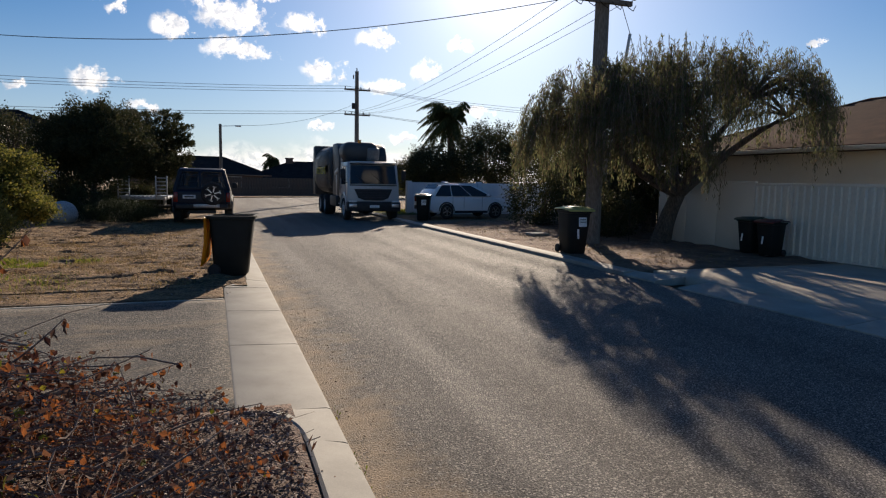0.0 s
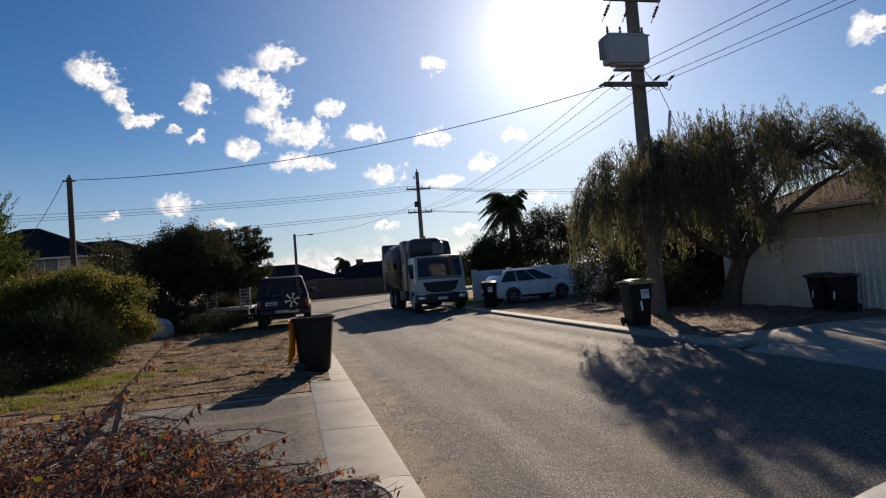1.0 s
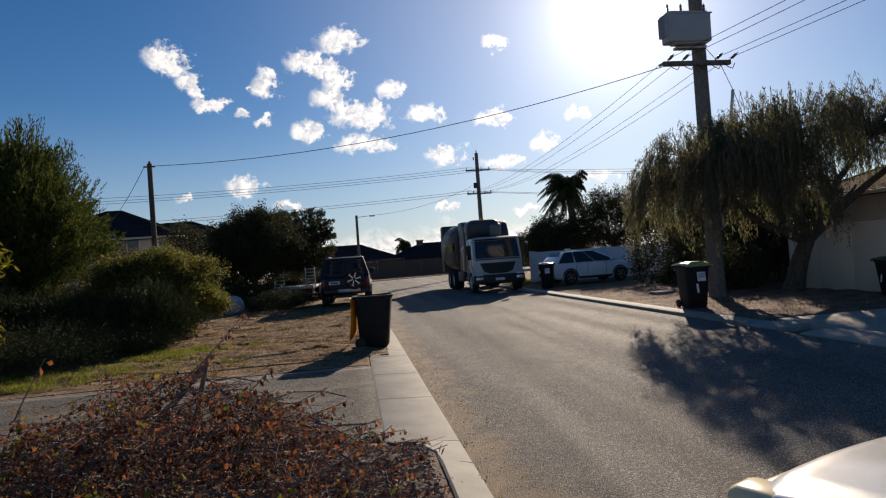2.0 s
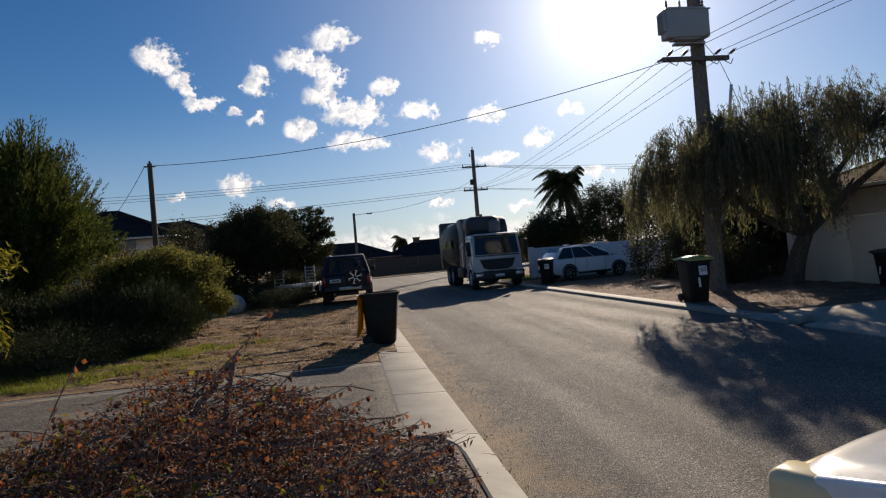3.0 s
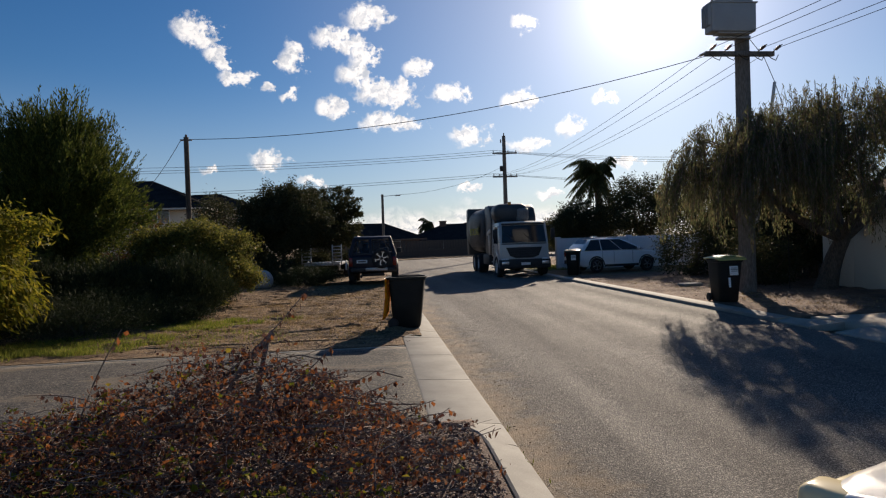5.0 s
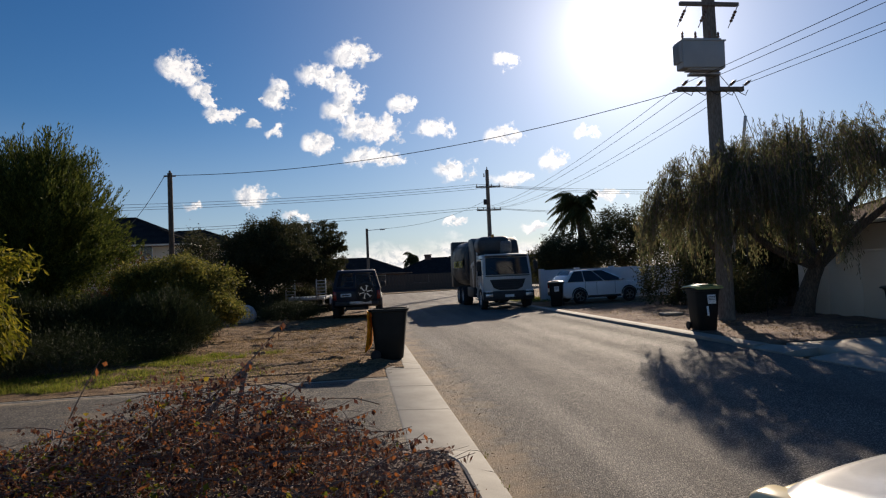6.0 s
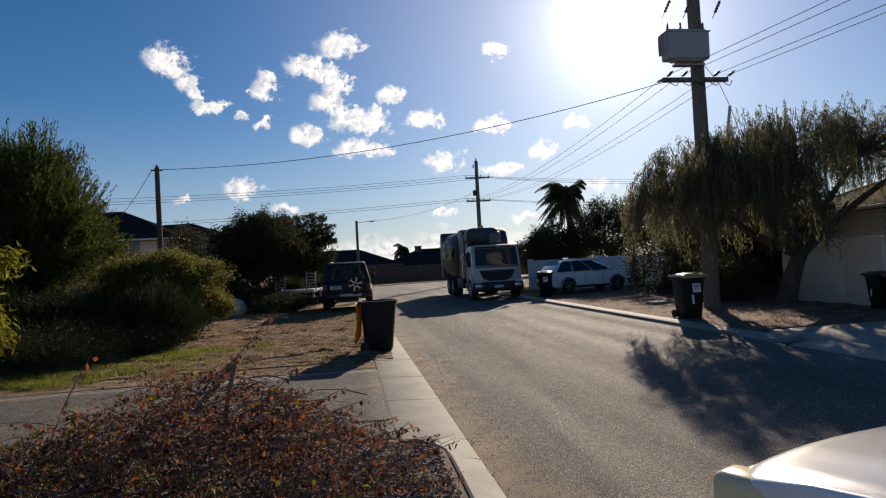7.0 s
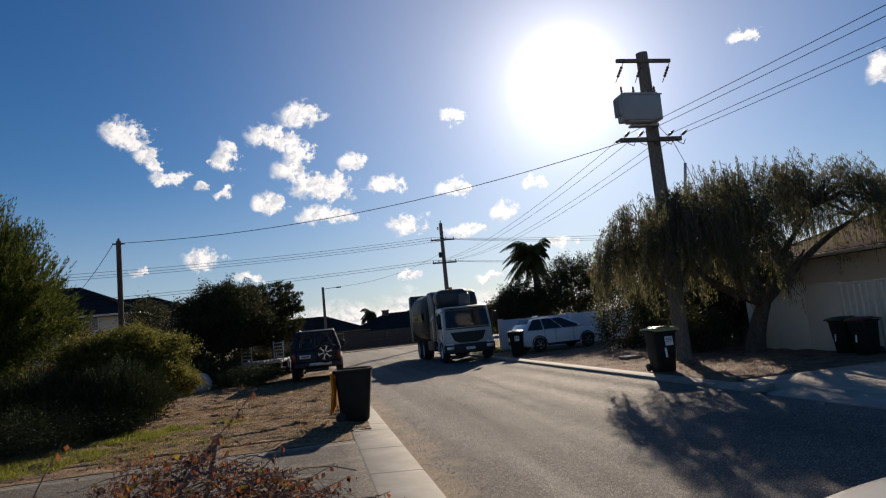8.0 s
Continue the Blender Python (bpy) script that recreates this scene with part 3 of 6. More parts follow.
def limb_path(p, q, r, bend=0.15, n=6):
    p, q = Vector(p), Vector(q)
    L = (q - p).length
    off = Vector(unit(1, r)[0].tolist()) * L * bend
    return [p.lerp(q, t) + off * math.sin(math.pi * t) for t in [i / (n - 1) for i in range(n)]]


# ---- large structure ----
bm = bmesh.new()
bmesh.ops.create_grid(bm, x_segments=8, y_segments=8, size=2500)
ground = part("ground", bm, M_GROUND, None)
ground.location.z = -0.12
tagged(ground, "dry sandy ground reaching the horizon", kind="structure")

# our street, opening into the cross street
ROAD = [(0, -40), (6.63, -40), (6.63, 36.5), (6.9, 39.2), (7.8, 42.0), (9.6, 45.2), (12.4, 49.0), (16.5, 54.0), (28, 66), (60, 96),
        (54, 103), (24, 73), (14, 63.5), (8.2, 60.2), (2.0, 57.0), (-12, 51.5), (-60, 38), (-57, 29), (-10, 40.5), (-3.2, 37.6), (-1.0, 35.0),
        (-0.2, 31.5), (0, 28)]
polygon_slab("road", ROAD, 0.0, 0.1, M_ROAD, "worn grey chip-seal street with sand drifted along the kerb")

# tar seam across the mouth of the street
bm = bmesh.new()
seam_pts = [(1.0, 30.6), (2.2, 32.6), (3.6, 35.2), (5.2, 38.0), (6.7, 40.5), (8.0, 42.6)]
for (xa, ya), (xb, yb) in zip(seam_pts, seam_pts[1:]):
    d = Vector((xb - xa, yb - ya)).normalized() * 0.12
    n_ = Vector((-d.y, d.x))
    vs = [bm.verts.new((x, y, 0.005)) for x, y in ((xa - n_.x, ya - n_.y), (xa + n_.x, ya + n_.y), (xb + n_.x, yb + n_.y), (xb - n_.x, yb - n_.y))]
    bm.faces.new(vs)
tagged(part("road_seam", bm, M_TRIM, None), "black tar seam across the street mouth", kind="structure")

# left side: driveway, sand verge, mulch bed
sheet("driveway", -26, -0.69, 5.2, 9.66, 0.045, M_DRIVE, 0.25, 0.012, 1.2, "dark asphalt driveway meeting the kerb apron")
bm = bmesh.new()
box(bm, (-13.4, 9.73, -0.012), (25.4, 0.06, 0.12), 0.012)
tagged(part("driveway_edging", bm, M_KERB, None), "narrow pale concrete edging of the driveway", kind="structure")
sheet("verge_left", -22, -0.70, 9.80, 10.75, 0.05, M_SAND, 0.07, 0.045, 2.8, "sand verge beside the kerb apron", thick=0.15)
sheet("verge_left", -22, -0.33, 10.74, 27.2, 0.06, M_SAND, 0.07, 0.062, 2.8, "bare trampled sand verge", thick=0.15)
sheet("verge_left_far", -60, -0.4, 27.2, 37.0, 0.03, M_SAND, 0.5, 0.02, 0.8, "sandy verge beside the street corner", thick=0.15)
sheet("mulch_bed", -12, -0.29, -12, 5.19, 0.062, M_MULCH, 0.12, 0.03, 1.7, "dark bark mulch garden bed", thick=0.1)

# right side: dirt verge, concrete crossover, lawn
sheet("verge_right", 6.93, 60, 10.55, 25.4, 0.07, M_DIRT, 0.22, 0.05, 0.9, "bare reddish dirt verge under the trees", thick=0.15)
sheet("crossover", 7.33, 12.6, -12, 10.5, 0.08, M_PAVE, 0.4, 0.006, 0.8, "sandy worn concrete crossover and driveway", thick=0.15)
sheet("lawn", 6.93, 9.2, 30.5, 40.0, 0.07, M_TURF, 0.22, 0.03, 1.0, "patchy dry lawn on the street corner", thick=0.15)
polygon_slab("verge_corner", [(6.95, 25.4), (60, 25.4), (60, 94), (28.3, 65.7), (16.8, 53.7), (12.7, 48.7), (9.9, 44.9), (8.1, 41.8), (7.2, 39.1), (6.95, 36.5)],
             0.045, 0.14, M_SAND, "sandy corner verge behind the kerb")
polygon_slab("verge_far", [(8.0, 60.4), (13.8, 63.8), (23.8, 73.3), (53.8, 103.3), (80, 160), (-90, 120), (-60.2, 38.4), (-12.2, 51.9), (1.8, 57.4)],
             0.05, 0.14, M_SAND, "sandy verge beyond the cross street")


def kerb_piece(name, y0, y1, xb0, xb1, parent, h0=0.012, h1=0.06, x=0.0, s=-1):
    """One cast length of kerb from its road edge to its back."""
    bm = bmesh.new()
    g = 0.009
    n = 12 if xb0 != xb1 else 2
    rows_ = []
    for i in range(n + 1):
        t = i / n
        y = y0 + g + (y1 - y0 - 2 * g) * t
        e = 1 - math.sqrt(max(0.0, 1 - t ** 2.2)) if xb1 > xb0 else t * t * (3 - 2 * t)
        xb = xb0 + (xb1 - xb0) * e
        rows_.append([bm.verts.new((x, y, -0.06)), bm.verts.new((x, y, h0)), bm.verts.new((x + s * 0.03, y, h0 + 0.012)),
                      bm.verts.new((x + s * (xb - 0.02), y, h1)), bm.verts.new((x + s * xb, y, h1 - 0.012)), bm.verts.new((x + s * xb, y, -0.06))])
    for a, b in zip(rows_, rows_[1:]):
        for k in range(5):
            bm.faces.new((a[k], a[k + 1], b[k + 1], b[k]))
    bm.faces.new(rows_[0])
    bm.faces.new(rows_[-1][::-1])
    return part(name, bm, M_KERB, parent)


kerb_left = thing("kerb_left", "pale concrete kerb with a wide driveway apron", "kerb", kind="structure")
for y0, y1, a, b, h in [(-14, -11, .3, .3, .09), (-11, -8, .3, .3, .09), (-8, -5, .3, .3, .09), (-5, -2.2, .3, .3, .09), (-2.2, 0, .3, .3, .09), (0, 2.25, .3, .3, .09),
                        (2.25, 4.46, .3, .28, .085), (4.46, 5.12, .28, .68, .072), (5.12, 7.07, .69, .69, .055), (7.07, 8.81, .69, .69, .055),
                        (8.81, 10.6, .69, .69, .055), (10.6, 11.3, .69, .34, .06), (11.3, 14, .33, .33, .06), (14, 17, .33, .33, .05), (17, 20, .33, .33, .05),
                        (20, 23, .33, .33, .045), (23, 27.5, .33, .33, .04)]:
    kerb_piece("kerb_slab", y0, y1, a, b, kerb_left, h1=h)
kerb_right = thing("kerb_right", "low pale concrete kerb along the verge", "kerb", kind="structure")
ys = [10.5, 13.2, 16.0, 18.8, 21.6, 24.4, 27.2, 30.0, 33.0, 36.4]
for y0, y1 in zip(ys, ys[1:]):
    kerb_piece("kerb_slab", y0, y1, .30, .30, kerb_right, h0=0.07, h1=0.10, x=6.63, s=1)
for y0 in range(-12, 9, 3):
    kerb_piece("kerb_slab", y0, min(y0 + 3, 9.6), .70, .70, kerb_right, h0=0.02, h1=0.085, x=6.63, s=1)
kerb_piece("kerb_slab", 9.6, 10.5, .70, .30, kerb_right, h0=0.03, h1=0.09, x=6.63, s=1)

# ---- fences, houses ----


def corrugated(bm, x, y0, y1, z0, z1, pitch=0.19, depth=0.035, t=0.004):
    """A ribbed steel sheet standing in the plane x, ribs upright."""
    prof = []
    y = y0
    while y < y1 - 1e-6:
        for f, d in ((0.0, 0), (0.18, 0), (0.32, 1), (0.68, 1), (0.82, 0)):
            yy = y + f * pitch
            if yy < y1:
                prof.append((x - d * depth, yy))
        y += pitch
    prof.append((x, y1))
    rows_ = [[bm.verts.new((px, py, z)) for px, py in prof] for z in (z0, z1)]
    back = [[bm.verts.new((px + t, py, z)) for px, py in prof] for z in (z0, z1)]
    for i in range(len(prof) - 1):
        bm.faces.new((rows_[0][i], rows_[0][i + 1], rows_[1][i + 1], rows_[1][i]))
        bm.faces.new((back[0][i + 1], back[0][i], back[1][i], back[1][i + 1]))
    return bm


fence = thing("steel_fence", "cream ribbed steel fence with capped posts", "fence")
py = -9.2
while py < 13.2:
    q = min(py + 2.36, 13.2)
    bm = corrugated(bmesh.new(), 12.65, py + 0.05, q - 0.05, 0.06, 1.80)
    part("fence_panel", bm, M_FENCE, fence)
    part("rail", box(bmesh.new(), (12.65, (py + q) / 2, 1.835), (0.06, q - py - 0.08, 0.07), 0.008), M_FENCE, fence)
    part("rail", box(bmesh.new(), (12.65, (py + q) / 2, 0.10), (0.05, q - py - 0.08, 0.06), 0.006), M_FENCE, fence)
    bm = bmesh.new()
    box(bm, (12.66, py, 0.92), (0.09, 0.07, 1.9), 0.01)
    part("post", bm, M_FENCE, fence)
    py = q
wall_f = thing("rendered_wall", "smooth cream sheet boundary wall behind the leaning tree", "fence")
py = 13.2
for q in (14.45, 15.7, 16.95):
    bm = bmesh.new()
    box(bm, (12.68, (py + q) / 2, 0.95), (0.06, q - py - 0.012, 1.82), 0.006)
    part("wall_panel", bm, M_RENDER, wall_f)
    py = q
bm = bmesh.new()
box(bm, (12.68, 15.08, 1.885), (0.1, 3.8, 0.05), 0.008)
part("capping", bm, M_RENDER, wall_f)


def house(name, label, at, rz, w, d, h, pitch, wallm, roofm, over=0.5, windows=(), tiles=0, group="", gutter=M_GUTTER):
    """A hip-roofed house: walls, windows with frames and panes, roof, gutters. Front at -y."""
    ob = thing(name, label, "house", at, rz, group=group)
    bm = bmesh.new()
    box(bm, (0, 0, h / 2 - 0.1), (w, d, h + 0.2))
    part("wall", bm, wallm, ob)
    bm = bmesh.new()
    rise = (d / 2 + over) * math.tan(radians(pitch))
    W, D = w / 2 + over, d / 2 + over
    inset_ = min(D, W - 0.3)
    lo = [bm.verts.new(v) for v in ((-W, -D, h), (W, -D, h), (W, D, h), (-W, D, h))]
    un = [bm.verts.new(v) for v in ((-W, -D, h - 0.12), (W, -D, h - 0.12), (W, D, h - 0.12), (-W, D, h - 0.12))]
    r1, r2 = bm.verts.new((-W + inset_, 0, h + rise)), bm.verts.new((W - inset_, 0, h + rise))
    for f in ((lo[0], lo[1], r2, r1), (lo[1], lo[2], r2), (lo[2], lo[3], r1, r2), (lo[3], lo[0], r1)):
        bm.faces.new(f)
    for i in range(4):
        bm.faces.new((lo[i], un[i], un[(i + 1) % 4], lo[(i + 1) % 4]))
    bm.faces.new(un[::-1])
    roof = part("roof", bm, roofm, ob, sharp=12)
    bm = bmesh.new()
    for c, s in (((0, -D - 0.05, h - 0.06), (2 * W + 0.2, 0.11, 0.12)), ((0, D + 0.05, h - 0.06), (2 * W + 0.2, 0.11, 0.12)),
                 ((-W - 0.05, 0, h - 0.06), (0.11, 2 * D, 0.12)), ((W + 0.05, 0, h - 0.06), (0.11, 2 * D, 0.12))):
        box(bm, c, s, 0.02)
    part("gutter", bm, gutter, ob)
    # ridge and hip capping
    bm = bmesh.new()
    P1, P2 = Vector((-W + inset_, 0, h + rise)), Vector((W - inset_, 0, h + rise))
    for a, b in ((P1, P2), (Vector((-W, -D, h)), P1), (Vector((-W, D, h)), P1), (Vector((W, -D, h)), P2), (Vector((W, D, h)), P2)):
        rod(bm, a + Vector((0, 0, 0.02)), b + Vector((0, 0, 0.02)), 0.09, seg=8)
    part("ridge_capping", bm, roofm, roof)
    for (cx, cz, ww, hh) in windows:
        bm = bmesh.new()
        y = -d / 2 - 0.02
        for c, s in (((cx, y, cz + hh / 2), (ww + 0.1, 0.08, 0.06)), ((cx, y, cz - hh / 2), (ww + 0.1, 0.1, 0.06)),
                     ((cx - ww / 2, y, cz), (0.06, 0.08, hh)), ((cx + ww / 2, y, cz), (0.06, 0.08, hh)), ((cx, y, cz), (0.05, 0.08, hh))):
            box(bm, c, s, 0.005)
        win = part("window", bm, M_LABEL, ob, "white framed window")
        for sx in (-1, 1):
            bm = bmesh.new()
            box(bm, (cx + sx * ww / 4, y, cz), (ww / 2 - 0.06, 0.012, hh - 0.06))
            part("pane", bm, M_WINDOW, win)
    # rows of tiles on the two long slopes
    if tiles:
        slope = math.hypot(D, rise)
        for k in range(tiles):
            t = (k + 0.5) / tiles
            for s in (-1, 1):
                half = (W - inset_ * t) - 0.05
                bm = bmesh.new()
                box(bm, (0, s * D * (1 - t), h + rise * t + 0.045), (2 * half, slope / tiles * 1.15, 0.035), 0.012,
                    rx=s * -math.degrees(math.atan2(rise, D)) - s * 6, seg=1)
                part("tile_course", bm, roofm, roof)
            half = (D - D * t) - 0.05
            for s in (-1, 1):
                bm = bmesh.new()
                box(bm, (s * (W - inset_ * t), 0, h + rise * t + 0.045), (math.hypot(inset_, rise) / tiles * 1.15, 2 * half, 0.035), 0.012,
                    ry=s * math.degrees(math.atan2(rise, inset_)) + s * 6, seg=1)
                part("tile_course", bm, roofm, roof)
    return ob


# neighbour behind the cream fence, long side towards the street
house("cream_house", "single-storey cream rendered house with brown tiled hip roof", (19.6, 9.3, 0.05), -90, 20.0, 8.0, 2.85, 21, M_RENDER, M_TILE,
      0.55, [], 13)

# white boundary wall behind the parked car
white_wall = thing("white_boundary_wall", "white painted masonry wall behind the parked car", "wall")
wx = 8.6
for k in range(5):
    bm = bmesh.new()
    box(bm, (wx + 0.98, 31.2, 0.85), (1.92, 0.14, 1.66), 0.01)
    part("wall_panel", bm, M_WHITEWALL, white_wall)
    bm = bmesh.new()
    box(bm, (wx, 31.2, 0.88), (0.26, 0.26, 1.74), 0.012)
    part("pier", bm, M_WHITEWALL, white_wall)
    wx += 1.96

# two-storey house behind the garden shrubs
two = house("two_storey_house", "two-storey cream house with a dark tiled hip roof", (-17.2, 46.0, 0.0), 2, 9.0, 8.0, 4.45, 25, M_RENDER, M_DARKTILE, 0.6,
            [(1.9, 3.95, 1.5, 0.9), (-2.0, 3.95, 1.5, 0.9)])
house("neighbour_house", "cream house with a dark gabled roof behind trees", (-14.3, 51.5, 0.0), 2, 8.0, 6.0, 4.7, 20, M_RENDER, M_DARKTILE, 0.5)

# houses and fence in shade beyond the cross street
house("brown_house", "dark brown brick house with hip roof across the street", (9.4, 73.5, 0.0), -14, 11.0, 7.0, 1.75, 24, M_BRICK, M_DARKTILE, 0.6,
      [(-2.5, 1.25, 1.8, 1.0), (2.0, 1.25, 1.8, 1.0)], group="houses across the street", gutter=M_WOODFENCE)
chim = thing("chimney", "pair of squat brick chimneys on the brown roof", "chimney", (7.4, 73.8, 3.0))
bm = bmesh.new()
box(bm, (0, 0, 0.35), (0.75, 0.6, 1.3), 0.02)
box(bm, (0, 0, 1.0), (0.9, 0.75, 0.12), 0.02)
part("stack", bm, M_BRICK, chim)
bm = bmesh.new()
box(bm, (3.4, 0, 0.25), (1.3, 0.8, 0.9), 0.02)
box(bm, (3.4, 0, 0.72), (1.5, 0.95, 0.1), 0.02)
part("stack", bm, M_BRICK, chim)
house("low_house", "low brown house with a dark roof beyond the street", (22.0, 82.0, 0.0), -30, 13.0, 7, 1.75, 24, M_BRICK, M_DARKTILE, 0.6,
      [(0, 1.2, 1.8, 0.9)], group="houses across the street", gutter=M_WOODFENCE)
house("shaded_house", "dark roofed house in shade beyond the street", (-2.5, 68.0, 0.0), 8, 12.0, 6.5, 2.0, 24, M_BRICK, M_DARKTILE, 0.6,
      [(3, 1.3, 1.8, 1.0)], group="houses across the street", gutter=M_WOODFENCE)


def paling_fence(at, rz, length, h, label, material):
    ob = thing("paling_fence", label, "fence", at, rz, group="paling fences")
    n = int(length / 0.32)
    me = bpy.data.meshes.new("paling")
    bm = bmesh.new()
    box(bm, (0, 0, h / 2), (0.30, 0.025, h), 0.006, seg=1)
    bm.to_mesh(me)
    bm.free()
    me.materials.append(material)
    for i in range(n):
        o = new("paling", me)
        o.parent = ob
        o.location = ((i - n / 2) * 0.32, 0.01 * (i % 2), 0.012 * math.sin(i * 2.3))
    bm = bmesh.new()
    for z in (0.35, h - 0.3):
        box(bm, (0, 0.05, z), (length, 0.05, 0.08), 0.006)
    part("rail", bm, material, ob)
    return ob


paling_fence((2.5, 63.6, 0.02), 16, 22, 1.75, "dark timber paling fence along the far verge", M_WOODFENCE)
paling_fence((22.0, 73.5, 0.02), 42, 20, 1.7, "dark timber paling fence along the far verge", M_WOODFENCE)
paling_fence((15.8, 22.3, 0.02), 90, 11, 1.75, "dark timber paling fence behind the shrubs", M_WOODFENCE)
paling_fence((-20.0, 36.0, 0.0), 4, 26, 1.6, "dark timber paling fence behind the garden shrubs", M_WOODFENCE)

# ---- power poles and wires ----


def insulator(bm, at, h=0.22, r=0.05):
    lathe(bm, [(r * 0.5, 0), (r, 0.02), (r * 0.6, h * 0.3), (r, h * 0.4), (r * 0.55, h * 0.6), (r * 0.9, h * 0.75), (r * 0.3, h)], 10,
          Matrix.Translation(at))


def crossarm(parent, z, half, y=0.0, rz=0.0, pins=(-1, -0.4, 0.4, 1), size=0.12, x=0.0):
    bm = bmesh.new()
    box(bm, (x, y, z), (2 * half, size * 0.9, size), 0.01, rz=rz)
    arm = part("crossarm", bm, M_POLE, parent)
    for p in pins:
        bm = bmesh.new()
        insulator(bm, (x + p * (half - 0.08) * math.cos(radians(rz)), y + p * (half - 0.08) * math.sin(radians(rz)), z + size / 2))
        part("insulator", bm, M_CERAMIC, arm)
    return arm


def wire(name, p, q, sag, r=0.012, label="thin black overhead wire", group="overhead wires"):
    p, q = Vector(p), Vector(q)
    n = 18
    pts = [p.lerp(q, i / n) - Vector((0, 0, sag * 4 * (i / n) * (1 - i / n))) for i in range(n + 1)]
    bm = tube(bmesh.new(), pts, [r] * (n + 1), 5)
    return tagged(part(name, bm, M_WIRE, None), label, "wire", group)


NP = (9.42, 15.8)
pole = thing("power_pole", "tall weathered timber power pole carrying a grey transformer", "power pole", (*NP, 0.05))
bm = rod(bmesh.new(), (0, 0, -0.1), (0, 0, 9.55), 0.235, 0.18, 16)
part("pole", bm, M_POLE, pole)
crossarm(pole, 9.22, 0.92, -0.2, 0, (), 0.11, x=-0.1)
low_arm = crossarm(pole, 6.70, 1.02, -0.22, 0, (), 0.13, x=-0.22)
for dx in (-0.95, -0.5, 0.5, 0.95):
    for sy in (-1, 1):
        bm = bmesh.new()
        p, q = Vector((dx - 0.22, -0.22 + sy * 0.07, 6.74)), Vector((dx - 0.22 + 0.05 * sy, -0.22 + sy * 0.55, 6.80))
        rod(bm, p, q, 0.014, seg=6)
        for k in range(3):
            c = p.lerp(q, 0.4 + 0.16 * k)
            rod(bm, c - (q - p).normalized() * 0.018, c + (q - p).normalized() * 0.018, 0.042, seg=10)
        part("strain_insulator", bm, M_CERAMIC, low_arm)
for sx in (-0.8, -0.15, 0.78):
    bm = bmesh.new()
    p, q = Vector((sx, -0.25, 9.18)), Vector((sx - 0.42, -0.35, 8.46))
    rod(bm, p, q, 0.012)
    for k in range(4):
        c = p.lerp(q, 0.3 + 0.13 * k)
        rod(bm, c - (q - p).normalized() * 0.02, c + (q - p).normalized() * 0.02, 0.045, seg=10)
    part("fuse", bm, M_CERAMIC, pole)
tf = prism(bmesh.new(), [(-0.62, 7.20), (-0.64, 8.02), (-0.22, 8.02), (-0.22, 7.20)], -1.25, 0.05, 0.045, seg=3)
box(tf, (-0.6, -0.43, 8.03), (1.12, 0.36, 0.06), 0.012)
box(tf, (-0.55, -0.42, 7.19), (0.98, 0.3, 0.06), 0.02)
tank = part("transformer_tank", tf, M_TFBOX, pole, "grey steel transformer box")
for i in range(5):
    bm = bmesh.new()
    box(bm, (-1.29, -0.58 + i * 0.08, 7.66), (0.10, 0.02, 0.56), 0.004)
    part("cooling_fin", bm, M_TFBOX, tank)
part("tank_rim", box(bmesh.new(), (-0.6, -0.43, 7.985), (1.35, 0.47, 0.035), 0.008), M_TFBOX, tank)
for i, sx in enumerate((-0.6, -0.2, 0.25, 0.5)):
    bm = bmesh.new()
    insulator(bm, (sx - 0.52, -0.43, 8.05), 0.26, 0.045)
    part("bushing", bm, M_CERAMIC, tank)
bm = bmesh.new()
box(bm, (-0.42, -0.25, 7.13), (0.9, 0.25, 0.07), 0.01)
part("bracket", bm, M_STEEL, pole)
for k in range(5):
    bm = bmesh.new()
    a = -1.15 + 0.42 * k
    pts = [(a, -0.25, 6.72), (a + 0.1, -0.35, 6.55), (a + 0.28, -0.3, 6.5), (a + 0.42, -0.22, 6.68)]
    tube(bm, pts, [0.012] * 4, 5)
    part("jumper_lead", bm, M_WIRE, pole)
# leaning stay pole with its guy wire
stay = thing("stay_post", "leaning slim stay post with a hanging guy wire", "stay post", (9.95, 16.1, 0.05))
bm = rod(bmesh.new(), (0.0, 0.0, 2.0), (0.58, -0.1, 6.02), 0.055, 0.045, 10)
rod(bm, (0.0, 0.0, 2.0), (-0.38, -0.15, 1.9), 0.04, 0.04, 8)
part("post", bm, M_STEEL, stay)
bm = tube(bmesh.new(), [(0.58, -0.1, 6.02), (0.8, -0.1, 5.4), (0.86, -0.1, 4.7), (0.9, -0.1, 0.0)], [0.01] * 4, 5)
tube(bm, [(0.58, -0.1, 6.02), (0.2, -0.2, 6.7), (-0.35, -0.3, 7.25)], [0.01] * 3, 5)
part("guy_wire", bm, M_WIRE, stay)

FP = (11.3, 56.0)
far_pole = thing("street_power_pole", "timber power pole with two crossarms at the corner", "power pole", (*FP, 0.0))
part("pole", rod(bmesh.new(), (0, 0, -0.1), (0, 0, 11.25), 0.23, 0.16, 14), M_POLE, far_pole)
crossarm(far_pole, 9.62, 1.15, -0.2, 0, (-1, -0.1, 0.3, 1), 0.13)
crossarm(far_pole, 7.45, 1.15, -0.2, 0, (-1, -0.5, 0.5, 1), 0.13)
bm = bmesh.new()
insulator(bm, (0, 0, 11.2), 0.35, 0.07)
insulator(bm, (-0.3, 0, 10.6), 0.35, 0.07)
part("insulator", bm, M_CERAMIC, far_pole)
bm = bmesh.new()
box(bm, (-0.35, -0.3, 8.2), (0.3, 0.25, 0.5), 0.03)
part("fuse_box", bm, M_TRIM, far_pole)

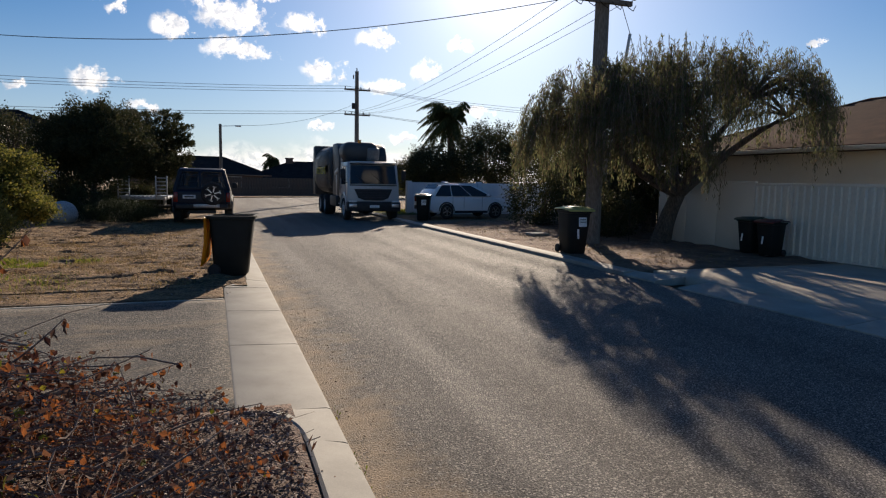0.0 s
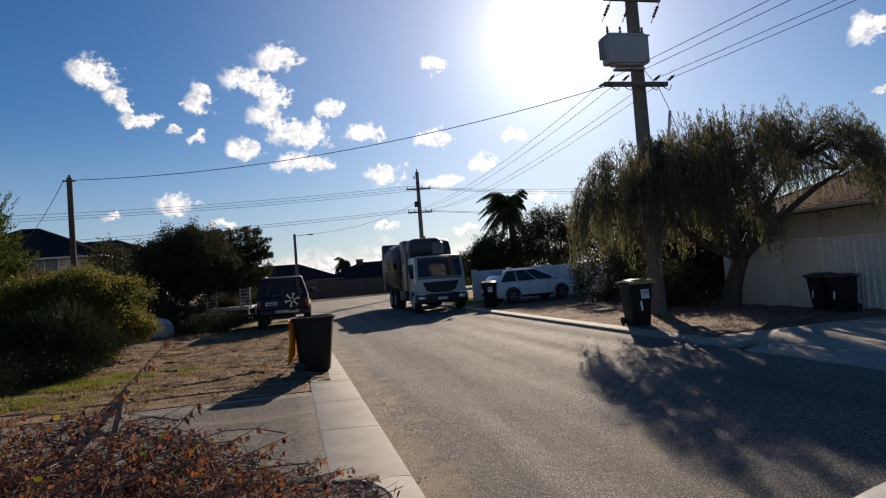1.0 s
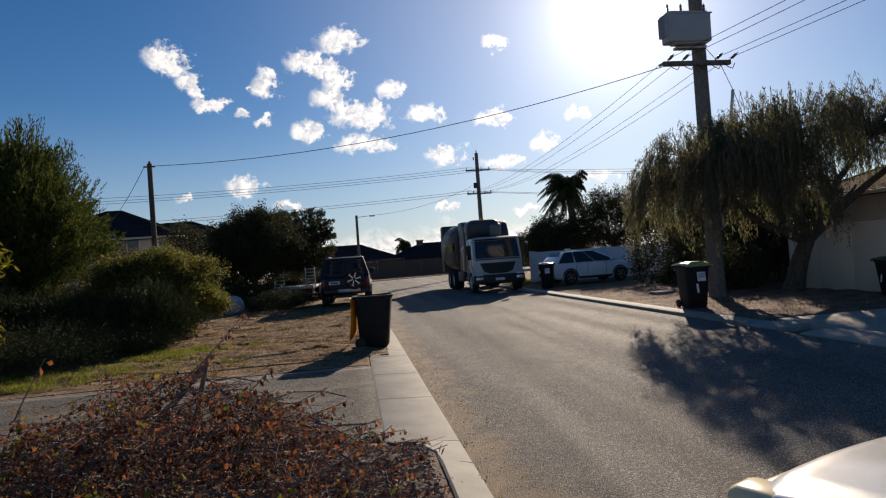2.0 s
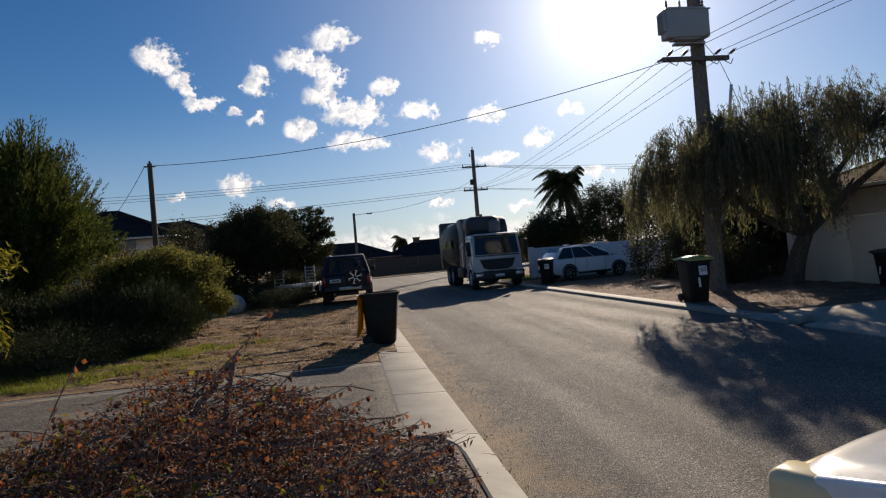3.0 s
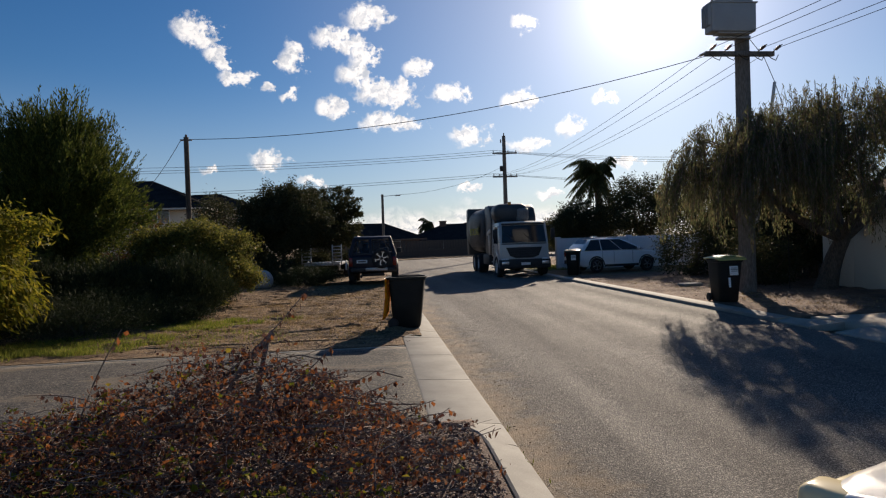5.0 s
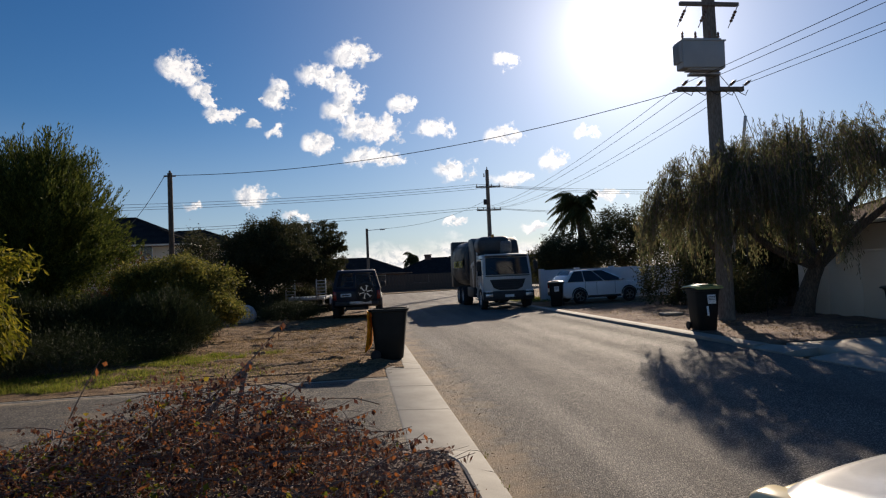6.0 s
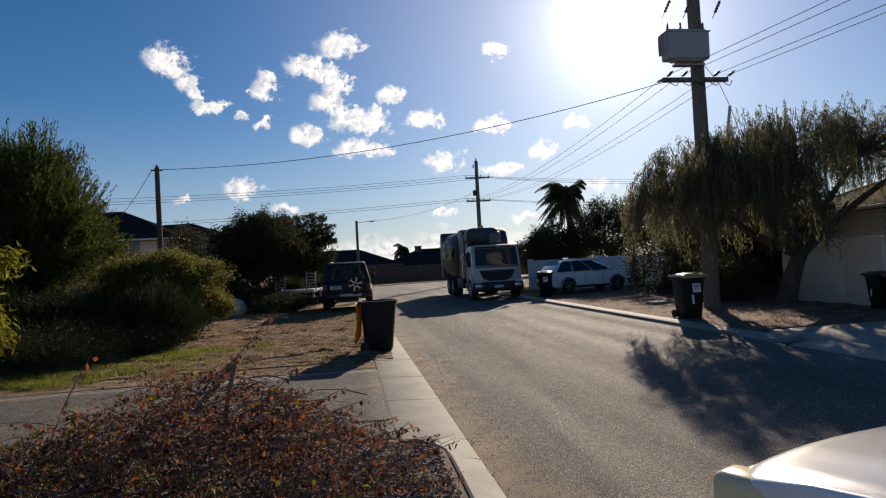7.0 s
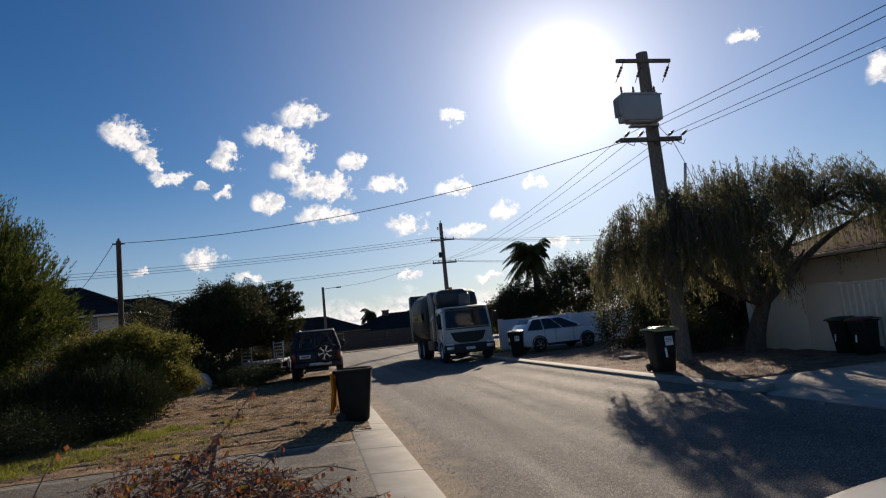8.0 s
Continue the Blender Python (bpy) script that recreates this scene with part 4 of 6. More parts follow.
left_pole = thing("service_pole", "slim dark service pole rising from the garden", "power pole", (-7.57, 22.0, 0.0))
part("pole", rod(bmesh.new(), (0, 0, -0.1), (0, 0, 5.72), 0.10, 0.085, 12), M_WOODFENCE, left_pole)
bm = bmesh.new()
insulator(bm, (0.0, 0, 5.7), 0.12, 0.05)
rod(bm, (-0.2, 0, 5.62), (0.2, 0, 5.62), 0.03)
part("insulator", bm, M_CERAMIC, left_pole)

lamp = thing("street_lamp", "slim dark street lamp pole with a short arm", "street lamp", (-0.27, 47.5, 0.0))
part("pole", rod(bmesh.new(), (0, 0, -0.1), (0, 0, 5.45), 0.12, 0.10, 10), M_POLE, lamp)
bm = rod(bmesh.new(), (0, 0, 5.3), (1.1, 0, 5.38), 0.02)
arm = part("arm", bm, M_STEEL, lamp)
bm = bmesh.new()
box(bm, (1.2, 0, 5.36), (0.4, 0.16, 0.1), 0.03)
part("lamp_head", bm, M_STEEL, arm)

# service wire over the street, then on to the left house
wire("service_wire", (NP[0] - 1.2, 15.5, 6.68), (-7.4, 22, 5.64), 0.55, 0.011)
wire("service_wire", (-7.75, 22, 5.62), (-17.2, 42.5, 5.0), 0.5, 0.011)
for i, dx in enumerate((-0.95, -0.5, 0.5, 0.95)):
    wire("low_voltage_wire", (NP[0] + dx - 0.22, 15.5, 6.85), (14.3 + dx * 1.4, -26.0, 7.2), 0.35, 0.008)
    wire("low_voltage_wire", (NP[0] + dx - 0.22, 15.7, 6.85), (FP[0] + dx * 1.1, 55.8, 7.65), 0.75, 0.008)
for k, (z0, z1) in enumerate(((9.9, 9.2), (9.75, 8.9), (9.6, 8.7))):
    wire("street_wire", (FP[0] - 1.0 + k, 55.8, z0), (-46, 52.5 + k * .5, z1), 0.9, 0.016)
    wire("street_wire", (FP[0] - 1.0 + k, 55.8, z0), (52, 62 + k, z1 + 1.2), 0.8, 0.016)
for k, (z0, z1) in enumerate(((7.75, 6.6), (7.6, 6.35))):
    wire("street_wire", (FP[0] - 1.0 + k, 55.8, z0), (-46, 52.5 + k * .5, z1), 0.7, 0.016)
    wire("street_wire", (FP[0] - 1.0 + k, 55.8, z0), (52, 62 + k, z1 + 0.8), 0.7, 0.016)
wire("street_wire", (FP[0] - 0.4, 55.8, 8.3), (0.9, 47.5, 5.4), 0.5, 0.012)
# ---- wheelie bins ----


def bin_body(bm):
    """Tapered shell with a rim, hollow at the top; hinge side at -x."""
    lv = [(0.0, 0.20, 0.24), (0.03, 0.225, 0.265), (0.55, 0.26, 0.31), (0.93, 0.285, 0.345), (0.94, 0.31, 0.375), (0.99, 0.312, 0.377), (0.992, 0.28, 0.34), (0.6, 0.25, 0.3)]
    rings = []
    for z, hy, hx in lv:
        ring = []
        for k in range(24):
            a = 2 * math.pi * k / 24
            c, s = math.cos(a), math.sin(a)
            e = 0.35
            ring.append(bm.verts.new((hx * math.copysign(abs(c) ** e, c) - (0.93 - z) * 0.03, hy * math.copysign(abs(s) ** e, s), z)))
        rings.append(ring)
    for a, b in zip(rings, rings[1:]):
        for k in range(24):
            bm.faces.new((a[k], a[(k + 1) % 24], b[(k + 1) % 24], b[k]))
    bm.faces.new(rings[0][::-1])
    bm.faces.new(rings[-1])
    return bm


def wheelie_bin(label, at, rz, lid_mat, lid_open=False, sticker=False, digit=False, body=M_BIN, size=1.06):
    ob = thing("wheelie_bin", label, "bin", at, rz, group="wheelie bins")
    ob.scale = (size, size, size * 0.99)
    part("body", bin_body(bmesh.new()), body, ob, sharp=50)
    bm = bmesh.new()
    rod(bm, (-0.40, -0.24, 0.965), (-0.40, 0.24, 0.965), 0.017)
    for s in (-1, 1):
        box(bm, (-0.37, s * 0.2, 0.96), (0.1, 0.03, 0.05), 0.006)
    part("handle", bm, body, ob)
    for s in (-1, 1):
        bm = bmesh.new()
        m = pose(-0.27, s * 0.255, 0.10, 90, 0, 0)
        lathe(bm, [(0.03, -0.03), (0.085, -0.03), (0.1, -0.015), (0.1, 0.015), (0.085, 0.03), (0.03, 0.03)], 20, m)
        part("wheel", bm, M_TYRE, ob)
    bm = bmesh.new()
    rod(bm, (-0.27, -0.28, 0.10), (-0.27, 0.28, 0.10), 0.012)
    part("axle", bm, M_STEEL, ob)
    bm = bmesh.new()
    prof = [(-0.40, 0.0), (-0.38, 0.035), (0.0, 0.075), (0.34, 0.05), (0.405, 0.015), (0.40, -0.02), (0.38, 0.0), (0.0, 0.05), (-0.36, 0.015)]
    vs = []
    for s in (-0.318, -0.30, 0.30, 0.318):
        k = 0.55 if abs(s) > 0.31 else 1.0
        vs.append([bm.verts.new((x, s, z * k)) for x, z in prof])
    for a, b in zip(vs, vs[1:]):
        for i in range(len(prof)):
            j = (i + 1) % len(prof)
            bm.faces.new((a[i], b[i], b[j], a[j]))
    bm.faces.new(vs[0])
    bm.faces.new(vs[-1][::-1])
    # raised rib along the lid
    box(bm, (0.0, 0, 0.075), (0.55, 0.34, 0.02), 0.008)
    if lid_open:
        m = Matrix.Translation((-0.41, 0, 0.99)) @ Matrix.Rotation(radians(-266), 4, "Y") @ Matrix.Translation((0.41, 0, 0.0))
    else:
        m = Matrix.Translation((0, 0, 0.998))
    bmesh.ops.transform(bm, matrix=m, verts=bm.verts)
    part("lid", bm, lid_mat, ob, "bright yellow lid" if lid_mat is M_BINLID_Y else "")
    if sticker:
        bm = bmesh.new()
        box(bm, (0.35, 0.05, 0.74), (0.008, 0.19, 0.21), 0.002, ry=-7)
        st = part("sticker", bm, M_LABEL, ob, "white printed sticker")
        for k, (wd, z) in enumerate(((0.15, 0.80), (0.16, 0.765), (0.15, 0.73), (0.16, 0.70), (0.12, 0.67))):
            bm = bmesh.new()
            box(bm, (0.358 - (0.74 - z) * 0.12, 0.05, z), (0.004, wd, 0.014), ry=-7)
            part("print_bar", bm, M_INK, st)
    if digit:
        bm = bmesh.new()
        box(bm, (0.33, -0.04, 0.47), (0.006, 0.05, 0.22), 0.002, ry=-7)
        part("number_bar", bm, M_LABEL, ob, "pale painted bar in place of a number")
    return ob


wheelie_bin("dark wheelie bin with its yellow lid hanging open on the kerb", (-0.50, 11.98, 0.06), -8, M_BINLID_Y, lid_open=True)
wheelie_bin("dark wheelie bin with lime lid and white sticker beside kerb", (7.38, 13.55, 0.08), 264, M_BINLID_G, sticker=True, digit=True)
wheelie_bin("dark wheelie bin with sticker on the lawn edge", (7.65, 25.9, 0.07), 245, M_BINLID_D, sticker=True)
wheelie_bin("dark green lidded wheelie bin against the cream fence", (12.05, 12.62, 0.09), 180, M_BINLID_D, digit=True, size=0.86)
wheelie_bin("dark wheelie bin with maroon lid against the cream fence", (11.95, 11.95, 0.09), 190, M_BINLID_R, digit=True, size=0.84)

# ---- vehicles ----


def wheel(parent, at, r=0.33, w=0.21, spokes=5, rim=M_CHROME, cover=None):
    """A wheel on a cross axle: tyre, rim and spokes; the outside face towards sign(at.x)."""
    s = 1 if at[0] > 0 else -1
    m = pose(*at, 0, 90 * s, 0)
    bm = bmesh.new()
    lathe(bm, [(r * 0.62, -w / 2), (r * 0.9, -w / 2), (r, -w * 0.32), (r, w * 0.32), (r * 0.9, w / 2), (r * 0.64, w / 2), (r * 0.62, w * 0.3)], 28, m)
    t = part("wheel", bm, M_TYRE, parent)
    bm = bmesh.new()
    lathe(bm, [(r * 0.08, 0.0), (r * 0.6, -0.01), (r * 0.64, w * 0.42), (r * 0.60, w * 0.44), (r * 0.56, 0.03), (r * 0.1, 0.02)], 24, m)
    for k in range(spokes):
        a = 2 * math.pi * k / spokes
        mm = m @ Matrix.Rotation(a, 4, "Z")
        g = bmesh.ops.create_cube(bm, size=1.0, matrix=mm @ Matrix.Translation((r * 0.32, 0, w * 0.33)) @ Matrix.Diagonal((r * 0.58, r * 0.13, 0.03, 1)))
    lathe(bm, [(0.005, w * 0.3), (r * 0.14, w * 0.3), (r * 0.13, w * 0.42), (0.005, w * 0.44)], 14, m)
    part("rim", bm, rim, t)
    return t


def simple_glass(name, verts, parent, label="", glass=M_WINDOW):
    bm = bmesh.new()
    vs = [bm.verts.new(v) for v in verts]
    f = bm.faces.new(vs)
    bm.normal_update()
    g = bmesh.ops.solidify(bm, geom=[f], thickness=0.012)
    return part(name, bm, glass, parent, label)


def four_wheel_drive():
    ob = thing("four_wheel_drive", "dark blue four-wheel drive with spare wheel on its tailgate", "car", (-1.10, 26.95, 0.03), -2)
    ob.scale = (1.02, 1.12, 1.02)
    lower = [(-2.25, 0.62), (-2.30, 0.75), (-2.30, 1.18), (-2.2, 1.26), (0.9, 1.24), (2.15, 1.12), (2.3, 0.95), (2.3, 0.6), (1.9, 0.5), (-1.9, 0.5)]
    bm = prism(bmesh.new(), lower, -0.96, 0.96, 0.05, inset=(0.95, 0.12))
    part("body", bm, M_BLUECAR, ob)
    # open cabin: roof on pillars, tailgate surround and dash
    roof = [(-2.08, 1.86), (-2.04, 1.94), (-1.85, 1.99), (0.22, 1.99), (0.42, 1.92), (0.46, 1.86)]
    part("roof", prism(bmesh.new(), roof, -0.74, 0.74, 0.03, seg=2), M_BLUECAR, ob)
    for s in (-1, 1):
        for y0, y1, w in ((-2.2, -2.04, 0.13), (-1.12, -1.1, 0.09), (-0.15, -0.18, 0.09), (0.98, 0.42, 0.08)):
            part("pillar", rod(bmesh.new(), (s * 0.89, y0, 1.2), (s * 0.70, y1, 1.92), w * 0.6, w * 0.5, 8), M_BLUECAR, ob)
    bm = bmesh.new()
    box(bm, (0, -2.17, 1.27), (1.7, 0.09, 0.14), 0.02)
    box(bm, (-0.07, -2.14, 1.58), (0.09, 0.05, 0.66), 0.01, rx=-13)
    part("tailgate_frame", bm, M_BLUECAR, ob)
    part("dashboard", box(bmesh.new(), (0, 0.75, 1.2), (1.6, 0.4, 0.2), 0.05), M_TRIM, ob)
    simple_glass("windscreen", [(-0.82, 0.97, 1.26), (0.82, 0.97, 1.26), (0.68, 0.45, 1.88), (-0.68, 0.45, 1.88)], ob, glass=M_GLASS)
    # rear windows: two panes with a post between
    for x0, x1 in ((-0.78, -0.13), (-0.01, 0.78)):
        simple_glass("rear_window", [(x0, -2.225, 1.32), (x1, -2.225, 1.32), (x1 * 0.86, -2.10, 1.80), (x0 * 0.86, -2.10, 1.80)], ob, glass=M_GLASS)
    for s in (-1, 1):
        for y0, y1 in ((-1.95, -1.15), (-1.05, -0.2), (-0.1, 0.6)):
            simple_glass("side_window", [(s * 0.925, y0, 1.32), (s * 0.925, y1, 1.32), (s * 0.77, y1 - 0.12, 1.82), (s * 0.77, y0 + 0.06, 1.82)], ob, glass=M_GLASS)
        bm = bmesh.new()
        box(bm, (s * 0.86, -2.30, 0.98), (0.14, 0.06, 0.34), 0.02)
        part("tail_light", bm, M_REDLENS, ob, "red tail light")
        bm = bmesh.new()
        box(bm, (s * 1.08, 0.62, 1.36), (0.2, 0.1, 0.22), 0.03)
        part("mirror", bm, M_TRIM, ob)
        for y in (-1.42, 1.48):
            wheel(ob, (s * 0.86, y, 0.40), 0.41, 0.27, 6, M_TRIM)
            bm = bmesh.new()
            tube(bm, [(s * 0.97, y + 0.50 * math.cos(a), 0.42 + 0.50 * math.sin(a)) for a in [math.pi * k / 8 for k in range(9)]], [0.045] * 9, 6)
            part("wheel_arch", bm, M_TRIM, ob)
    bm = bmesh.new()
    box(bm, (0, -2.36, 0.66), (1.7, 0.2, 0.17), 0.04)
    rb = part("rear_bumper", bm, M_TRIM, ob)
    bm = bmesh.new()
    box(bm, (0.15, -2.465, 0.68), (0.85, 0.02, 0.12), 0.006)
    part("step_plate", bm, M_STEEL, rb, "bright steel step plate")
    bm = bmesh.new()
    box(bm, (0, -2.2, 0.46), (0.9, 0.12, 0.12), 0.02)
    rod(bm, (-0.45, -2.1, 0.42), (-0.45, -2.45, 0.40), 0.05)
    part("tow_bar", bm, M_TRIM, ob)
    # spare wheel on the tailgate
    m = pose(0.36, -2.46, 1.10, 90, 0, 0)
    bm = lathe(bmesh.new(), [(0.22, -0.13), (0.35, -0.13), (0.39, -0.08), (0.39, 0.08), (0.35, 0.13), (0.24, 0.13), (0.2, 0.08)], 28, m)
    sp = part("spare_wheel", bm, M_TYRE, ob)
    bm = bmesh.new()
    lathe(bm, [(0.02, 0.02), (0.24, 0.02), (0.245, 0.07), (0.02, 0.05)], 20, m)
    part("rim_dish", bm, M_TRIM, sp)
    for k in range(6):
        bm = bmesh.new()
        mm = m @ Matrix.Rotation(math.pi * k / 3 + 0.26, 4, "Z")
        bmesh.ops.create_cube(bm, size=1.0, matrix=mm @ Matrix.Translation((0.15, 0, 0.115)) @ Matrix.Diagonal((0.19, 0.034, 0.03, 1)))
        bmesh.ops.create_cube(bm, size=1.0, matrix=mm @ Matrix.Translation((0.25, 0, 0.115)) @ Matrix.Diagonal((0.035, 0.12, 0.03, 1)))
        part("spoke", bm, M_CHROME, sp, "pale alloy spoke")
    bm = bmesh.new()
    box(bm, (-0.42, -2.31, 0.99), (0.42, 0.02, 0.13), 0.005)
    pl = part("number_plate", bm, M_LABEL, ob, "pale number plate")
    bm = bmesh.new()
    box(bm, (-0.42, -2.325, 0.99), (0.3, 0.006, 0.05))
    part("plate_bar", bm, M_INK, pl)
    for x in (-0.62, 0.62):
        part("roof_rail", rod(bmesh.new(), (x, -1.8, 2.0), (x, 0.2, 2.0), 0.02), M_TRIM, ob)
    for x in (-0.38, 0.38):
        bm = bmesh.new()
        box(bm, (x, -0.1, 1.2), (0.46, 0.16, 0.62), 0.05)
        box(bm, (x, -0.1, 1.6), (0.26, 0.1, 0.18), 0.04)
        part("seat", bm, M_SEAT, ob)
    return ob


four_wheel_drive()


def garbage_truck():
    ob = thing("garbage_truck", "garbage truck with white cab and dark hopper body", "truck", (5.66, 26.75, 0.0), 180)
    # cab, front at y = 0
    cab = [(-0.02, 0.62), (0.0, 0.95), (-0.02, 1.55), (-0.22, 2.42), (-0.34, 2.52), (-1.75, 2.52), (-1.80, 2.4), (-1.80, 0.95), (-1.55, 0.9), (-1.45, 0.62)]
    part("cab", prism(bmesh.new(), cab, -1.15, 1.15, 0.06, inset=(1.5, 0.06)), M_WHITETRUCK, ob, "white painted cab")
    simple_glass("windscreen", [(-1.02, 0.002, 1.58), (1.02, 0.002, 1.58), (0.97, -0.185, 2.36), (-0.97, -0.185, 2.36)], ob, "dark wide windscreen")
    bm = bmesh.new()
    box(bm, (0, -0.06, 1.52), (2.08, 0.1, 0.05), 0.015)
    box(bm, (0, -0.18, 2.42), (2.0, 0.1, 0.06), 0.015)
    part("windscreen_frame", bm, M_TRIM, ob)
    # smile-shaped grille
    bm = bmesh.new()
    pts = [(-0.82, 1.36), (0.82, 1.36), (0.66, 0.98), (0.4, 0.88), (-0.4, 0.88), (-0.66, 0.98)]
    f0 = [bm.verts.new((x, 0.03, z)) for x, z in pts]
    f1 = [bm.verts.new((x * 1.03, -0.03, z)) for x, z in pts]
    bm.faces.new(f0)
    for i in range(6):
        bm.faces.new((f0[i], f0[(i + 1) % 6], f1[(i + 1) % 6], f1[i]))
    gr = part("grille", bm, M_TRIM, ob)
    for k in range(4):
        bm = bmesh.new()
        w = 1.45 - 0.12 * k
        box(bm, (0, 0.035, 1.30 - 0.1 * k), (w, 0.02, 0.03), 0.006)
        part("grille_bar", bm, M_SEAT, gr)
    bm = bmesh.new()
    for k in range(5):
        box(bm, (-0.25 + 0.125 * k, 0.04, 1.435), (0.09, 0.012, 0.06), 0.006)
    part("badge", bm, M_CHROME, ob, "row of plain bright shapes above the grille")
    bm = bmesh.new()
    box(bm, (0, 0.03, 0.62), (2.36, 0.34, 0.42), 0.07)
    part("bumper", bm, M_TRIM, ob)
    for s in (-1, 1):
        bm = bmesh.new()
        box(bm, (s * 0.93, 0.19, 0.66), (0.34, 0.06, 0.16), 0.03)
        part("headlight", bm, M_CHROME, ob)
        bm = bmesh.new()
        box(bm, (s * 0.94, 0.185, 0.84), (0.34, 0.05, 0.07), 0.015)
        part("indicator", bm, M_LABEL, ob)
        bm = bmesh.new()
        tube(bm, [(s * 1.1, -0.2, 2.32), (s * 1.3, 0.0, 2.3), (s * 1.32, 0.02, 1.7), (s * 1.1, -0.1, 1.6)], [0.02] * 4, 6)
        box(bm, (s * 1.33, 0.0, 1.98), (0.2, 0.09, 0.42), 0.03)
        part("mirror", bm, M_TRIM, ob)
        simple_glass("side_window", [(s * 1.145, -0.42, 1.55), (s * 1.145, -1.25, 1.55), (s * 1.10, -1.25, 2.32), (s * 1.10, -0.55, 2.32)], ob)
        bm = bmesh.new()
        tube(bm, [(s * 1.13, -0.72 + 0.66 * math.cos(a), 0.5 + 0.66 * math.sin(a)) for a in [math.pi * k / 8 for k in range(9)]], [0.07] * 9, 6)
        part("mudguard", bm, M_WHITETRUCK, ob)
        wheel(ob, (s * 1.02, -0.72, 0.5), 0.5, 0.3, 8, M_LABEL)
        for y in (-5.3, -6.6):
            wheel(ob, (s * 0.98, y, 0.5), 0.5, 0.5, 8, M_LABEL)
        bm = bmesh.new()
        box(bm, (s * 0.98, -3.2, 0.75), (0.4, 1.6, 0.5), 0.06)
        part("fuel_tank", bm, M_TRIM, ob)
    bm = bmesh.new()
    box(bm, (-0.45, -4.4, 0.85), (0.16, 8.0, 0.26), 0.02)
    box(bm, (0.45, -4.4, 0.85), (0.16, 8.0, 0.26), 0.02)
    part("chassis", bm, M_TRIM, ob)
    # hopper between the cab and the body, with a domed hood
    hop = [(-1.95, 1.0), (-1.95, 2.4), (-2.0, 2.85), (-2.25, 3.25), (-2.7, 3.42), (-3.6, 3.42), (-3.6, 1.0)]
    part("hopper", prism(bmesh.new(), hop, -1.12, 1.12, 0.09, seg=3), M_DARKBODY, ob, "dark dusty steel hopper")
    bm = bmesh.new()
    box(bm, (0.28, -1.75, 2.98), (1.62, 1.45, 0.86), 0.34, seg=5)
    hood = part("hopper_hood", bm, M_DARKBODY, ob, "dark domed hood over the cab")
    bm = bmesh.new()
    box(bm, (-0.22, -1.30, 2.90), (0.62, 0.66, 0.62), 0.17, rx=-6, seg=4)
    part("hood_flap", bm, M_PANEL, hood, "pale scuffed flap")
    bar = bmesh.new()
    rod(bar, (1.0, -1.88, 1.0), (1.0, -1.88, 2.9), 0.06)
    part("exhaust", bar, M_STEEL, ob)
    # barrel-sided compactor body
    def barrel(y0, y1, a, b, zc, k0, k1, n=28, power=0.62):
        bm = bmesh.new()
        rings = []
        for y, f in ((y0, 0.93), (y0 - 0.12, 1.0), ((y0 + y1) / 2, 1.0), (y1 + 0.12, 1.0), (y1, 0.93)):
            ring = []
            for k in range(n):
                t = k0 + (k1 - k0) * k / (n if k1 - k0 > 6.2 else n - 1)
                c, s = math.cos(t), math.sin(t)
                ring.append(bm.verts.new((a * f * math.copysign(abs(c) ** power, c), y, zc + b * f * math.copysign(abs(s) ** power, s))))
            rings.append(ring)
        full = k1 - k0 > 6.2
        for p, q in zip(rings, rings[1:]):
            for k in range(n if full else n - 1):
                bm.faces.new((p[k], p[(k + 1) % n], q[(k + 1) % n], q[k]))
        if full:
            bm.faces.new(rings[0])
            bm.faces.new(rings[-1][::-1])
        else:
            bmesh.ops.solidify(bm, geom=list(bm.faces), thickness=-0.03)
        return bm
    part("compactor_body", barrel(-3.5, -8.4, 1.26, 1.24, 2.24, 0.0, 2 * math.pi), M_DARKBODY, ob, sharp=50)
    for s in (-1, 1):
        mid = 0.0 if s > 0 else math.pi
        side_panel = part("side_panel", barrel(-3.75, -7.9, 1.285, 1.26, 2.24, mid - 0.62, mid + 0.62, 16), M_PANEL, ob, "scuffed rounded side panel", sharp=50)
    letters = bpy.data.curves.new("lettering", "FONT")
    letters.body, letters.size, letters.extrude, letters.align_x = "RECYCLING", 0.52, 0.004, "CENTER"
    holder = bpy.data.objects.new("lettering", letters)
    flat = bpy.data.meshes.new_from_object(holder)
    bpy.data.objects.remove(holder)
    flat.transform(Matrix(((0, 0, 1, 1.322), (1, 0, 0, -5.8), (0, 1, 0, 2.0), (0, 0, 0, 1))))
    link_mesh("lettering", flat, M_LETTER, ob, "yellow block letters on the body side")
    tail = [(-8.3, 0.9), (-8.35, 3.55), (-8.9, 3.5), (-9.1, 2.2), (-8.9, 0.9)]
    part("tailgate", prism(bmesh.new(), tail, -1.23, 1.23, 0.06), M_DARKBODY, ob)
    # folded side-loading arm
    bm = bmesh.new()
    box(bm, (1.0, -2.6, 1.4), (0.25, 0.3, 1.2), 0.04)
    box(bm, (1.05, -2.6, 2.1), (0.2, 0.9, 0.2), 0.04, rx=12)
    part("lifting_arm", bm, M_STEEL, ob)
    bm = bmesh.new()
    box(bm, (0, 0.22, 0.62), (0.42, 0.015, 0.12), 0.004)
    part("number_plate", bm, M_LABEL, ob)
    for x in (-0.5, 0.5):
        bm = bmesh.new()
        box(bm, (x, -1.2, 1.5), (0.5, 0.2, 0.8), 0.06)
        part("seat", bm, M_SEAT, ob)
